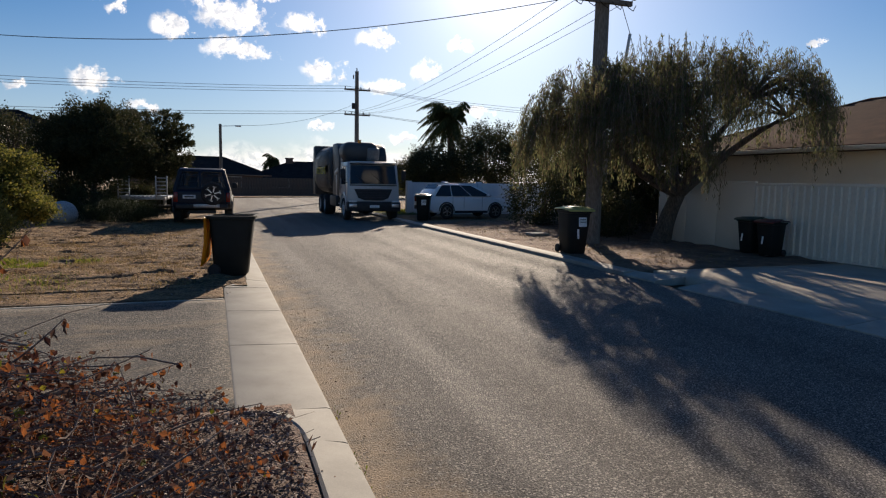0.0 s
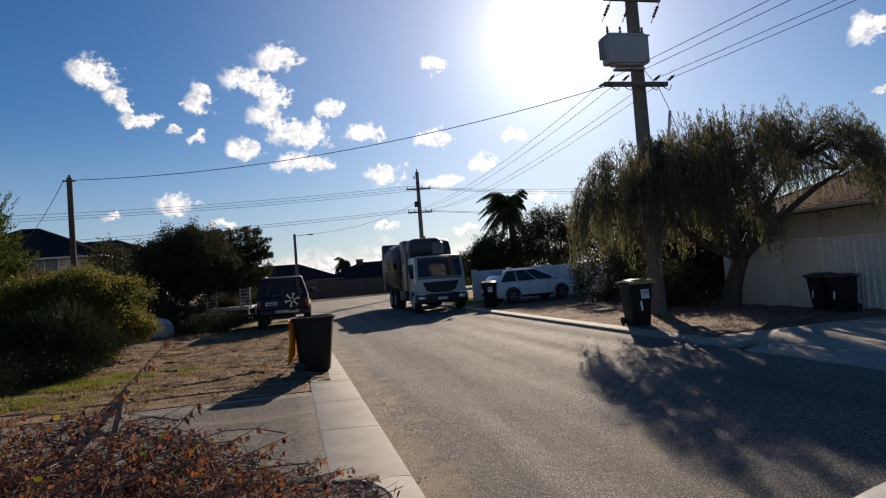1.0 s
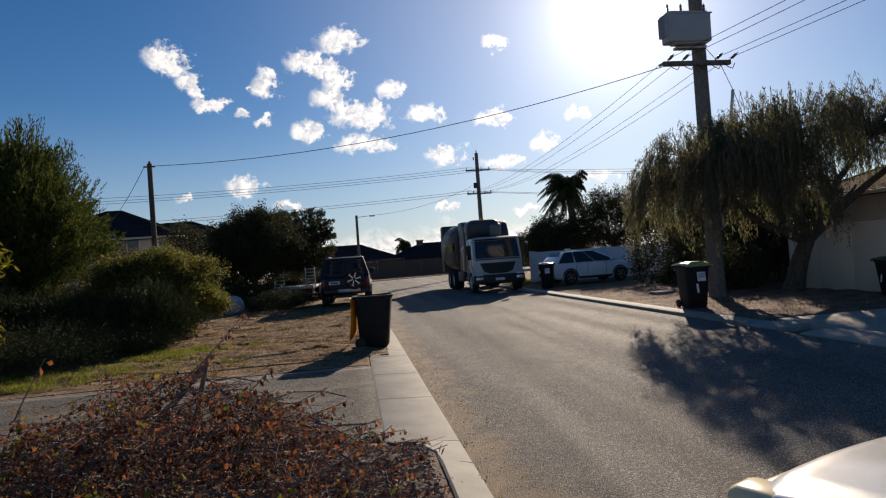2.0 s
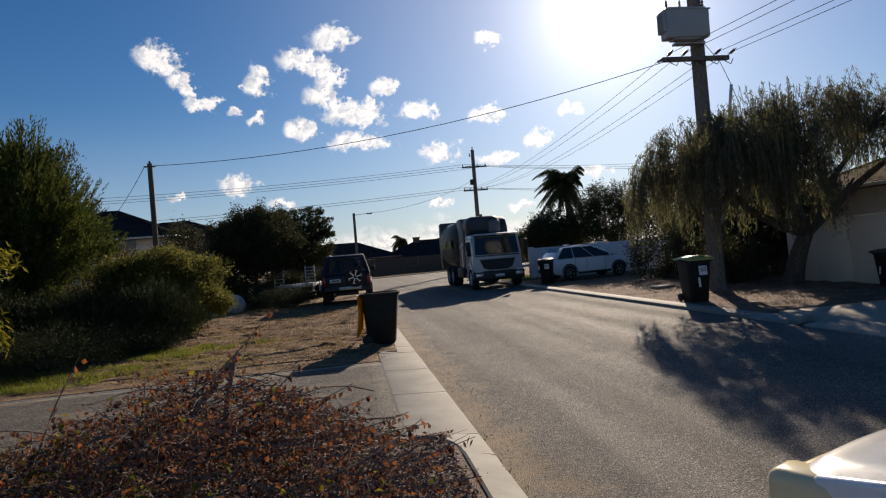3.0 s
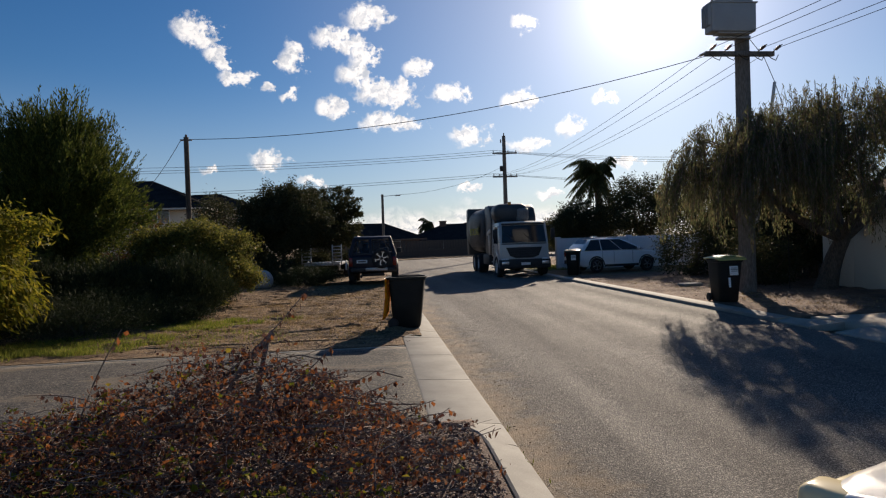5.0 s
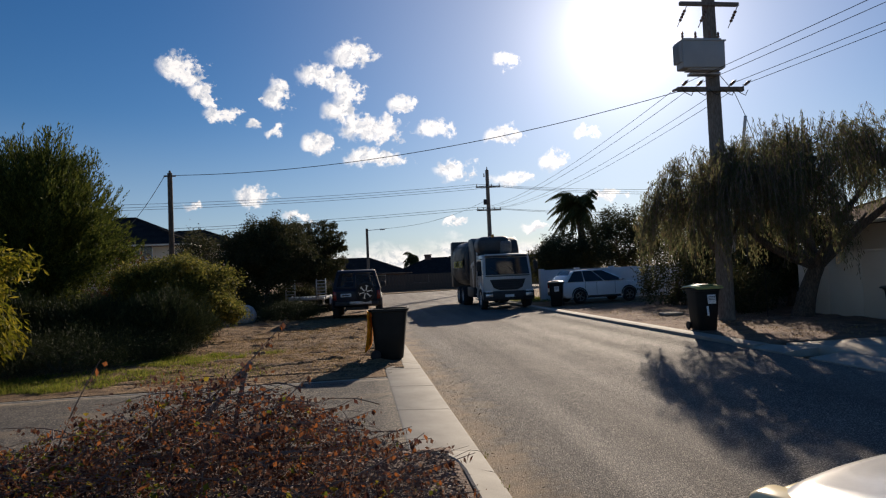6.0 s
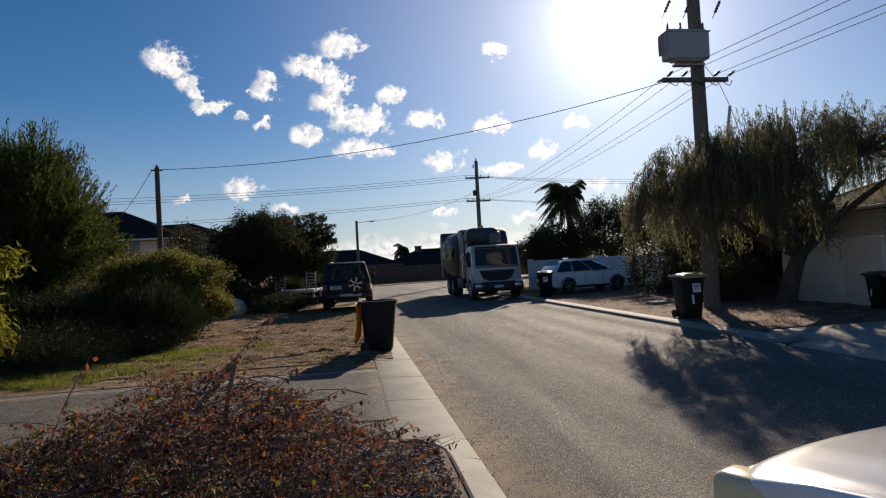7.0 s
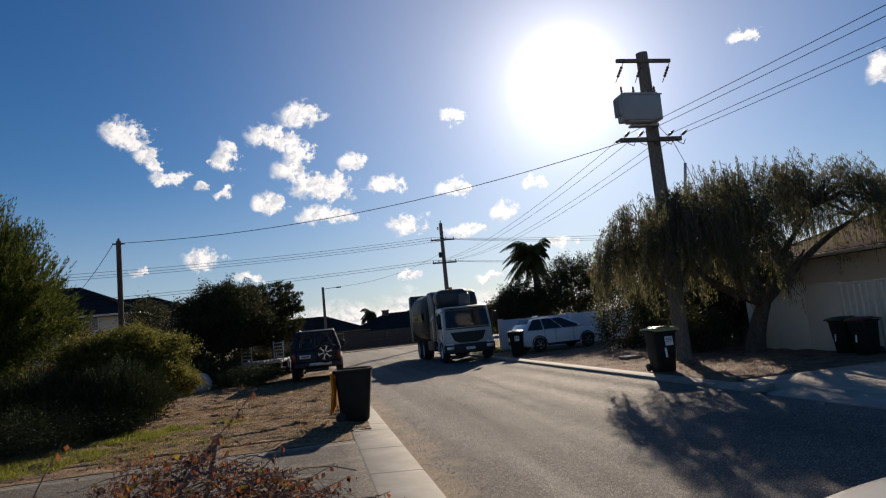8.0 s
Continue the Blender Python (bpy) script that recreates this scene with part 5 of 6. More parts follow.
    for s in (-1, 1):
        for y in (-0.34, -1.38):
            part("door_seam", box(bmesh.new(), (s * 1.152, y, 1.35), (0.012, 0.014, 0.85)), M_TRIM, ob)
        part("door_handle", box(bmesh.new(), (s * 1.165, -1.22, 1.42), (0.03, 0.16, 0.035), 0.008), M_TRIM, ob)
        for z in (0.42, 0.68):
            part("step", box(bmesh.new(), (s * 1.1, -1.5, z), (0.2, 0.34, 0.04), 0.01), M_STEEL, ob)
    for x in (-0.45, 0.35):
        part("wiper", rod(bmesh.new(), (x, 0.03, 1.58), (x + 0.42, -0.05, 1.95), 0.012, seg=6), M_TRIM, ob)
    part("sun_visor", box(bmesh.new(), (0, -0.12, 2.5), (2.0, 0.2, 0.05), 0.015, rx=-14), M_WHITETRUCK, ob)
    bm = rod(bmesh.new(), (0.35, -1.25, 3.36), (0.35, -1.25, 3.50), 0.08)
    part("beacon", bm, M_ORANGE, ob, "amber beacon")
    return ob


garbage_truck()


def car(name, label, at, rz, low, cab, half, wheels, paint, wr=0.33, door=True, tail=True, front_lens=M_LENS, bevel=0.07):
    """A passenger car from its side outlines (y, z): lower body and cabin."""
    ob = thing(name, label, "car", at, rz)
    part("body", prism(bmesh.new(), low, -half, half, bevel, inset=(0.62, 0.16), seg=3), paint, ob)
    part("cabin", prism(bmesh.new(), cab, -half + 0.06, half - 0.06, bevel, inset=(cab[0][1], 0.34), seg=3), paint, ob)
    z0 = cab[0][1] + 0.05
    z1 = max(z for _, z in cab) - 0.08
    ymin, ymax = cab[0][0], cab[-1][0]
    tops = [y for y, z in cab if z > z1 - 0.05]
    t0, t1 = min(tops), max(tops)
    for s in (-1, 1):
        xb, xt = s * (half - 0.062), s * (half - 0.062 - 0.34 * (z1 - z0))
        for a, b in ((0.06, 0.31), (0.33, 0.62), (0.64, 0.95)):
            y0, y1 = ymin + (ymax - ymin) * a, ymin + (ymax - ymin) * b
            u0, u1 = t0 + (t1 - t0) * a, t0 + (t1 - t0) * b
            simple_glass("side_window", [(xb + s * 0.012, y0, z0), (xb + s * 0.012, y1, z0), (xt + s * 0.012, u1, z1), (xt + s * 0.012, u0, z1)], ob)
        for y in wheels:
            wheel(ob, (s * (half - 0.045), y, wr), wr, 0.21, 5)
            bm = bmesh.new()
            tube(bm, [(s * (half - 0.01), y + (wr + .06) * math.cos(t), wr + (wr + .06) * math.sin(t)) for t in [math.pi * k / 8 for k in range(9)]], [0.035] * 9, 6)
            part("wheel_arch", bm, M_TRIM, ob)
        yf = max(y for y, _ in low)
        yr = min(y for y, _ in low)
        bm = bmesh.new()
        box(bm, (s * (half - 0.2), yr + 0.04, 0.92), (0.2, 0.16, 0.3), 0.04)
        part("tail_light", bm, M_REDLENS, ob, "red tail light")
        bm = bmesh.new()
        box(bm, (s * (half + 0.07), ymax - 0.45, z0 + 0.07), (0.16, 0.1, 0.12), 0.03)
        part("door_mirror", bm, paint, ob)
        for y in (ymin + 0.75 * (ymax - ymin), ymin + 0.4 * (ymax - ymin)):
            bm = bmesh.new()
            box(bm, (s * (half - 0.015), y - 0.3, z0 - 0.15), (0.03, 0.16, 0.03), 0.008)
            part("door_handle", bm, paint, ob)
    simple_glass("windscreen", [(-half + .16, ymax - 0.04, z0), (half - .16, ymax - 0.04, z0), (half - .33, t1 + 0.03, z1 + .02), (-half + .33, t1 + 0.03, z1 + .02)], ob)
    simple_glass("rear_window", [(-half + .16, ymin + 0.03, z0), (half - .16, ymin + 0.03, z0), (half - .33, t0 - 0.03, z1 + .02), (-half + .33, t0 - 0.03, z1 + .02)], ob)
    for x in (-0.36, 0.36):
        bm = bmesh.new()
        box(bm, (x, (ymin + ymax) / 2, 0.85), (0.46, 0.18, 0.6), 0.05)
        part("seat", bm, M_SEAT, ob)
    return ob


suv = car("white_suv", "white family wagon parked across the verge", (10.3, 27.95, 0.06), -84,
          [(-2.3, 0.42), (-2.34, 0.62), (-2.3, 1.0), (-2.15, 1.06), (1.1, 1.05), (1.7, 1.0), (2.1, 0.90), (2.28, 0.74), (2.33, 0.55), (2.30, 0.40), (2.1, 0.28), (-2.1, 0.28)],
          [(-2.22, 1.03), (-2.02, 1.32), (-1.68, 1.56), (-1.2, 1.66), (-0.5, 1.68), (0.1, 1.62), (0.6, 1.45), (1.35, 1.03)], 0.92, (-1.38, 1.40), M_WHITECAR, 0.36)
for s in (-1, 1):
    bm = bmesh.new()
    rod(bm, (s * 0.6, -1.5, 1.70), (s * 0.6, -0.1, 1.69), 0.02)
    part("roof_rail", bm, M_STEEL, suv)
suv.scale = (0.94, 0.92, 0.95)


def parked_white_car():
    ob = thing("white_car", "white sedan with yellowed corner lamp nosed beside the kerb", "car", (1.365, 1.725, 0.0), 11)
    ob.scale = (1.05, 1.05, 1.09)
    H = 0.86
    low = [(-0.12, 0.28), (-0.02, 0.4), (0.0, 0.56), (-0.06, 0.63), (-0.16, 0.67), (-4.2, 0.92), (-4.42, 0.8), (-4.42, 0.4), (-4.3, 0.28)]
    part("body", prism(bmesh.new(), low, -H, H, 0.06, inset=(0.60, 0.14), seg=3), M_WHITECAR, ob)
    # bonnet with a raised middle, built as a grid with rounded front corners
    bm = bmesh.new()
    nx, ny = 25, 25
    g = []
    for j in range(ny):
        v = j / (ny - 1)
        row = []
        for i in range(nx):
            u = -1 + 2 * i / (nx - 1)
            front = -0.035 - 0.07 * u * u - 0.22 * max(0.0, abs(u) - 0.78) ** 1.3
            y = front + (-1.32 - front) * v
            x = u * (0.84 + 0.005 * v)
            z = 0.775 + 0.125 * v ** 0.9 + 0.022 * (1 - u * u)
            crease = 1 / (1 + math.exp(-(0.62 + 0.1 * v - abs(u)) * 28))
            z += 0.016 * crease * min(1.0, 0.25 + v * 1.8)
            z -= 0.04 * (1 - min(1.0, v / 0.07)) ** 2 + 0.03 * max(0.0, (abs(u) - 0.93) / 0.07) ** 2
            row.append(bm.verts.new((x, y, z)))
        g.append(row)
    for j in range(ny - 1):
        for i in range(nx - 1):
            bm.faces.new((g[j][i], g[j][i + 1], g[j + 1][i + 1], g[j + 1][i]))
    fs = list(bm.faces)
    bmesh.ops.solidify(bm, geom=fs, thickness=0.012)
    part("bonnet", bm, M_WHITECAR, ob, sharp=60)
    for s in (-1, 1):
        bm = bmesh.new()
        pts = [(-0.24, 0.56), (-0.22, 0.765), (-0.50, 0.82), (-1.35, 0.925), (-1.35, 0.6), (-0.5, 0.56)]
        prism(bm, pts, s * 0.815, s * 0.87, 0.022, seg=3)
        part("front_wing", bm, M_WHITECAR, ob)
        bm = bmesh.new()
        box(bm, (s * 0.66, -0.14, 0.655), (0.34, 0.20, 0.19), 0.05, rz=-s * 10, seg=3)
        part("headlight", bm, M_LENS, ob, "yellowed plastic headlamp")
        bm = bmesh.new()
        box(bm, (s * 0.80, -0.19, 0.655), (0.19, 0.30, 0.21), 0.045, rz=-s * 14, seg=3)
        part("corner_lamp", bm, M_LENS, ob, "yellowed corner lamp")
        for y in (-0.85, -3.45):
            wheel(ob, (s * 0.78, y, 0.3), 0.3, 0.19, 5)
    bm = bmesh.new()
    box(bm, (0, -0.02, 0.64), (1.1, 0.1, 0.12), 0.03)
    part("grille", bm, M_TRIM, ob)
    bm = bmesh.new()
    box(bm, (0, -0.03, 0.44), (1.60, 0.18, 0.2), 0.07, seg=3)
    part("bumper", bm, M_WHITECAR, ob)
    cab = [(-4.0, 0.88), (-3.4, 1.32), (-3.1, 1.4), (-2.2, 1.4), (-1.95, 1.34), (-1.30, 0.90)]
    part("cabin", prism(bmesh.new(), cab, -H + 0.07, H - 0.07, 0.06, inset=(0.9, 0.3), seg=3), M_WHITECAR, ob)
    simple_glass("windscreen", [(-0.68, -1.36, 0.95), (0.68, -1.36, 0.95), (0.58, -1.93, 1.34), (-0.58, -1.93, 1.34)], ob)
    for s in (-1, 1):
        for y0, y1 in ((-3.6, -2.7), (-2.6, -1.65)):
            simple_glass("side_window", [(s * 0.792, y0, 0.95), (s * 0.792, y1, 0.95), (s * 0.69, y1 - 0.28, 1.32), (s * 0.69, y0 + 0.2, 1.32)], ob)
    return ob


parked_white_car()


def trailer():
    ob = thing("car_trailer", "low steel car trailer with raised ladder ramps", "trailer", (-3.55, 32.2, 0.03), -4)
    bm = bmesh.new()
    box(bm, (0, 0, 0.74), (1.76, 3.6, 0.12), 0.015)
    part("deck", bm, M_STEEL, ob)
    for s in (-1, 1):
        bm = bmesh.new()
        for x in (-0.22, 0.22):
            box(bm, (s * 0.75 + x, -1.85, 1.22), (0.05, 0.06, 1.0), 0.008)
        for k in range(6):
            box(bm, (s * 0.75, -1.85, 0.83 + 0.16 * k), (0.44, 0.04, 0.045), 0.006)
        part("ramp", bm, M_STEEL, ob)
        wheel(ob, (s * 0.99, 0.1, 0.36), 0.36, 0.2, 5)
        bm = bmesh.new()
        tube(bm, [(s * 1.0, 0.1 + .45 * math.cos(t), .38 + .45 * math.sin(t)) for t in [math.pi * k / 6 for k in range(7)]], [0.05] * 7, 6)
        part("mudguard", bm, M_STEEL, ob)
    for k in range(11):
        bm = bmesh.new()
        box(bm, (-0.8 + 0.16 * k, -1.36, 0.825), (0.09, 0.9, 0.05), 0.008)
        part("deck_slat", bm, M_CHROME, ob)
    bm = bmesh.new()
    rod(bm, (-0.3, 1.75, 0.72), (0, 3.0, 0.6), 0.04)
    rod(bm, (0.3, 1.75, 0.72), (0, 3.0, 0.6), 0.04)
    rod(bm, (0, 2.9, 0.0), (0, 2.9, 0.65), 0.035)
    part("drawbar", bm, M_STEEL, ob)
    part("axle", rod(bmesh.new(), (-0.95, 0.1, 0.36), (0.95, 0.1, 0.36), 0.04), M_STEEL, ob)
    for x in (-0.6, 0.6):
        part("spring_hanger", box(bmesh.new(), (x, 0.1, 0.53), (0.06, 0.7, 0.34), 0.01), M_STEEL, ob)
    return ob


trailer()

bm = bmesh.new()
box(bm, (9.05, 18.35, 0.11), (0.62, 0.5, 0.08), 0.015)
tagged(part("service_cover", bm, M_KERB, None), "pale concrete service cover in the dirt verge", "service cover")

for s in (-1, 1):
    for y in (-0.42, 0.62, -1.05):
        part("door_seam", box(bmesh.new(), (s * 0.912, y, 0.72), (0.01, 0.012, 0.62)), M_TRIM, suv)
    part("sill", box(bmesh.new(), (s * 0.9, 0.0, 0.33), (0.06, 1.9, 0.12), 0.02), M_TRIM, suv)
part("rear_bumper", box(bmesh.new(), (0, -2.33, 0.5), (1.6, 0.12, 0.2), 0.04), M_TRIM, suv)

# ---- trees and shrubs ----


def willow(name, label, at, base, fork, limbs, crown, hem, top, strands, seed, per=34, material=M_WILLOW, girth=1.0, low=0.35, power=0.4, bunch=11, open_below=1.0, long=1.0):
    """A weeping tree: leaning trunk, forked limbs, and sprays of hanging leafy whips over an uneven umbrella, open underneath."""
    r = np.random.default_rng(seed)
    ob = thing(name, label, "tree", at)
    path = limb_path(base, fork, r, 0.06)
    part("trunk", tube(bmesh.new(), path, [girth * v for v in (0.36, 0.29, 0.25, 0.23, 0.21, 0.20)], 12), M_BARK, ob)
    cx, cy, rx, ry = crown
    ends = []
    for q in limbs:
        pts = limb_path(fork, q, r, 0.14, 7)
        lb = part("limb", tube(bmesh.new(), pts, [girth * v for v in (0.17, 0.14, 0.115, 0.095, 0.075, 0.055, 0.035)], 8), M_BARK, ob)
        ends.append((Vector(q), lb))
    twig_bm = [bmesh.new() for _ in ends]
    whips = bmesh.new()
    P, A = [], []
    bunches = [(r.uniform(0, 2 * math.pi), math.sqrt(r.uniform(0.0, 1.0))) for _ in range(max(8, strands // bunch))]
    for s in range(strands):
        a, u = bunches[int(r.integers(len(bunches)))]
        a, u = a + r.normal() * 0.07 / max(u, 0.3), min(1.04, abs(u + r.normal() * 0.055))
        lump = 1 + 0.42 * noise.noise(Vector((math.cos(a) * 1.7 + seed, math.sin(a) * 1.7, u * 1.5)))
        x, y = cx + rx * u * math.cos(a) * lump, cy + ry * u * math.sin(a) * lump
        dome = math.sqrt(max(0.0, 1 - (u * 0.93) ** 2))
        under = hem + open_below * (1 - u) + 0.55 * noise.noise(Vector((x * 0.8, y * 0.8, seed + 4.0)))
        z = hem + 0.5 + (top - hem - 0.5) * (0.22 + 0.78 * dome) * (1 + 0.16 * noise.noise(Vector((x * 0.9, y * 0.9, seed)))) * r.uniform(low, 1.0) ** power
        if z < under:
            continue
        root = Vector((x, y, z))
        k = min(range(len(ends)), key=lambda i: (ends[i][0] - root).length)
        if s % 6 == 0:
            start = ends[k][0]
            mid = start.lerp(root, 0.55) + Vector((0, 0, 0.25))
            tube(twig_bm[k], [start, mid, root], [0.030, 0.018, 0.006], 4)
        out = Vector((math.cos(a), math.sin(a), 0)) * r.uniform(0.15, 0.55)
        length = r.uniform(0.45, 1.5) * (0.7 + 0.55 * u) * long
        rise = r.uniform(0.10, 0.50)

        def at_t(t):
            drop = rise * math.sin(math.pi * min(1, t * 2.2)) - length * t * t
            return root + out * min(1.0, t * 2.0) + Vector((0, 0, drop))
        line = [p for p in (at_t(t) for t in (0.0, 0.2, 0.45, 0.7, 0.95)) if p.z > under - 0.25]
        if len(line) > 1:
            tube(whips, line, [0.007 - 0.0012 * i for i in range(len(line))], 3)
        for t in np.sort(r.uniform(0, 1, int(per * length))):
            p = at_t(t)
            if p.z < under - 0.25:
                continue
            P.append(p)
            A.append((out.x * 0.4 * (1 - t) + r.normal() * 0.35, out.y * 0.4 * (1 - t) + r.normal() * 0.35, -0.35 - t))
    for (q, lb), b in zip(ends, twig_bm):
        if len(b.verts):
            part("branchlet", b, M_BARK, lb)
        else:
            b.free()
    tagged(part("whip_growth", whips, M_TWIG, ob), kind="stuff")
    P, A = np.array(P), np.array(A)
    P += r.normal(size=P.shape) * 0.03
    leaf_mesh("crown", P, A, r.uniform(0.08, 0.17, len(P)), r.uniform(0.014, 0.026, len(P)), material, ob, r=r)
    return ob


willow("weeping_peppermint_tree", "large weeping peppermint tree leaning by the fence", (11.65, 15.6, 0.05), (0, 0, -0.15), (0.42, -0.2, 1.45),
       [(1.5, -0.9, 2.9), (2.7, -1.8, 3.7), (0.6, -0.2, 3.6), (-0.9, 0.2, 3.6), (1.0, 0.9, 3.9), (-1.6, -1.4, 3.8), (-2.4, -0.6, 3.6), (0.8, -2.2, 4.0)],
       (-0.25, -0.8, 3.6, 3.1), 2.0, 5.2, 1350, 11, per=36, power=0.32, bunch=15, open_below=1.35)
willow("weeping_tree", "smaller weeping tree with pale drooping foliage", (10.35, 17.2, 0.05), (0, 0, -0.15), (-0.2, -0.1, 1.9),
       [(-1.7, -1.3, 3.2), (-0.6, -2.3, 3.6), (-0.9, 0.3, 3.5), (-1.4, -2.3, 3.2), (0.1, -3.0, 3.6)], (-1.4, -2.6, 2.2, 1.9), 1.6, 4.6, 1150, 12, girth=0.5, low=0.2, power=0.6,
       bunch=9, open_below=0.9, long=0.85)


def broad_tree(name, label, at, height, crown_c, crown_r, seed, material=M_DARKLEAF, clumps=420, per=34, leaf=(0.17, 0.085), spread=0.24, trunk=0.17, n_limbs=7, hollow=0.35, lumps=0.28):
    r = np.random.default_rng(seed)
    ob = thing(name, label, "tree", at)
    c = Vector(crown_c)
    fork = Vector((0.05, 0, crown_c[2] - crown_r[2] * 0.75))
    bm = tube(bmesh.new(), limb_path((0, 0, -0.1), fork, r, 0.08), [trunk, trunk * .9, trunk * .8, trunk * .75, trunk * .7, trunk * .68], 10)
    part("trunk", bm, M_BARK, ob)
    for i in range(n_limbs):
        d = Vector(unit(1, r)[0].tolist())
        d.z = abs(d.z) * 0.6 + 0.1
        q = c + Vector((d.x * crown_r[0], d.y * crown_r[1], d.z * crown_r[2])) * 0.75
        part("limb", tube(bmesh.new(), limb_path(fork, q, r, 0.12), [trunk * .5, trunk * .42, trunk * .33, trunk * .25, trunk * .17, trunk * .08], 7), M_BARK, ob)
    p, d = clump_points(crown_c, crown_r, clumps, per, spread, r, hollow, floor=0.3, lumps=lumps)
    way = unit(len(p), r) + d * 0.5
    leaf_mesh("crown", p, way, r.uniform(0.6, 1.4, len(p)) * leaf[0], r.uniform(0.7, 1.3, len(p)) * leaf[1], material, ob, r=r)
    return ob


# behind the parked wagon
broad_tree("dark_tree", "dense dark evergreen tree behind the white wall", (11.0, 34.6, 0.05), 3.6, (0, 0, 2.3), (2.1, 1.8, 1.5), 21, clumps=900, leaf=(0.11, 0.055), spread=0.15)
broad_tree("dark_tree", "dense dark evergreen tree behind the white wall", (14.2, 33.6, 0.05), 4.8, (0, 0, 3.1), (2.3, 2.0, 1.9), 22, clumps=900, leaf=(0.11, 0.055), spread=0.15)
broad_tree("dark_tree", "dense dark evergreen tree behind the white wall", (18.2, 32.6, 0.05), 5, (0, 0, 3.2), (2.8, 2.2, 2.1), 23, clumps=950, leaf=(0.11, 0.055), spread=0.15)
broad_tree("dark_tree", "dense dark tree shading the dirt verge", (15.2, 24.3, 0.05), 3.8, (0, 0, 2.1), (2.0, 2.2, 1.7), 24, clumps=900, leaf=(0.11, 0.055), spread=0.15)
broad_tree("dark_tree", "dense dark tree shading the dirt verge", (14.3, 19.6, 0.05), 4.0, (0, 0, 2.3), (1.7, 1.8, 1.9), 25, clumps=700, leaf=(0.11, 0.055), spread=0.15)
shrub("dark_shrub", "dark shrub crowding the dirt verge under trees", "shrub", (11.6, 22.8, 0.05), 1.35, 2.1, M_DARKLEAF, 300, 26, (0.11, 0.05), seed=26, group="verge shrubs")
shrub("dark_shrub", "dark shrub crowding the dirt verge under trees", "shrub", (12.3, 20.0, 0.05), 1.2, 1.8, M_DARKLEAF, 260, 26, (0.11, 0.05), seed=27, group="verge shrubs")
shrub("dark_shrub", "dark shrub at the foot of the leaning tree", "shrub", (11.35, 17.6, 0.05), 0.95, 1.35, M_DARKLEAF, 200, 24, (0.10, 0.045), seed=28, group="verge shrubs")
# beyond the cross street
broad_tree("corner_tree", "sparse olive tree beyond the street corner", (18.6, 61.5, 0.0), 3.2, (0, 0, 2.1), (2.3, 2.0, 1.35), 29, M_BUSH, 260, 24, (0.22, 0.1), 0.3)
broad_tree("corner_tree", "sparse olive tree beyond the street corner", (15.6, 63.5, 0.0), 2.6, (0, 0, 1.5), (1.7, 1.6, 1.0), 30, M_DARKLEAF, 200, 24, (0.22, 0.1), 0.3)
broad_tree("corner_tree", "dark tree between the far houses", (20.5, 58.0, 0.0), 3.2, (0, 0, 2.0), (2.2, 2.0, 1.5), 33, M_DARKLEAF, 260, 24, (0.22, 0.1), 0.3)


def palm(name, label, at, height, frond, count, seed, trunk_r=0.2, leaflet=0.055):
    r = np.random.default_rng(seed)
    ob = thing(name, label, "palm", at)
    bm = bmesh.new()
    n = 10
    tube(bm, [(0.1 * math.sin(i * 0.5), 0, height * i / (n - 1)) for i in range(n)], [trunk_r * (1.15 - 0.35 * i / n + 0.04 * (i % 2)) for i in range(n)], 10)
    part("trunk", bm, M_BARK, ob)
    top = Vector((0.1 * math.sin(4.5), 0, height))
    for k in range(count):
        a = 2 * math.pi * k / count * 3.1 + r.uniform(-.2, .2)
        lift = r.uniform(-0.9, 1.9)
        L = frond * r.uniform(0.8, 1.1)
        pts = []
        for i in range(9):
            t = i / 8
            pts.append(top + Vector((math.cos(a) * L * t * 0.7 - 0.2 * L * t * t, math.sin(a) * L * t * 0.85, L * (lift * t * 0.75 - 1.05 * t * t * (0.75 + 0.2 * lift)))))
        rach = part("frond", tube(bmesh.new(), pts, [0.03 * (1 - 0.09 * i) for i in range(9)], 4), M_PALM, ob)
        P, A = [], []
        for i in range(64):
            t = 0.1 + 0.9 * i / 64
            f = t * 8
            j = min(7, int(f))
            p = pts[j].lerp(pts[j + 1], f - j)
            d = (pts[j + 1] - pts[j]).normalized()
            for s in (-1, 1):
                sd = d.cross(Vector((0, 0, 1))).normalized() * s
                w = (sd * 0.7 + d * 0.6 + Vector((-0.1, 0, -0.8)) + Vector(unit(1, r)[0].tolist()) * 0.22).normalized()
                ll = 0.58 * math.sin(math.pi * min(1, 0.15 + t * 0.85)) + 0.1
                P.append(p + w * ll * 0.5)
                A.append(w * ll)
        A = np.array(A)
        leaf_mesh("foliage", np.array(P), A, np.linalg.norm(A, axis=1) * 1.1, leaflet, M_PALM, rach, r=r)
    return ob


palm("palm_tree", "tall shaggy palm rising behind the parked wagon", (14.75, 41.4, 0.0), 6.1, 2.35, 58, 31, 0.26, leaflet=0.045)
palm("palm_tree", "small far palm between the houses", (5.9, 76.0, 0.0), 3.9, 1.6, 22, 32, 0.2, leaflet=0.05)

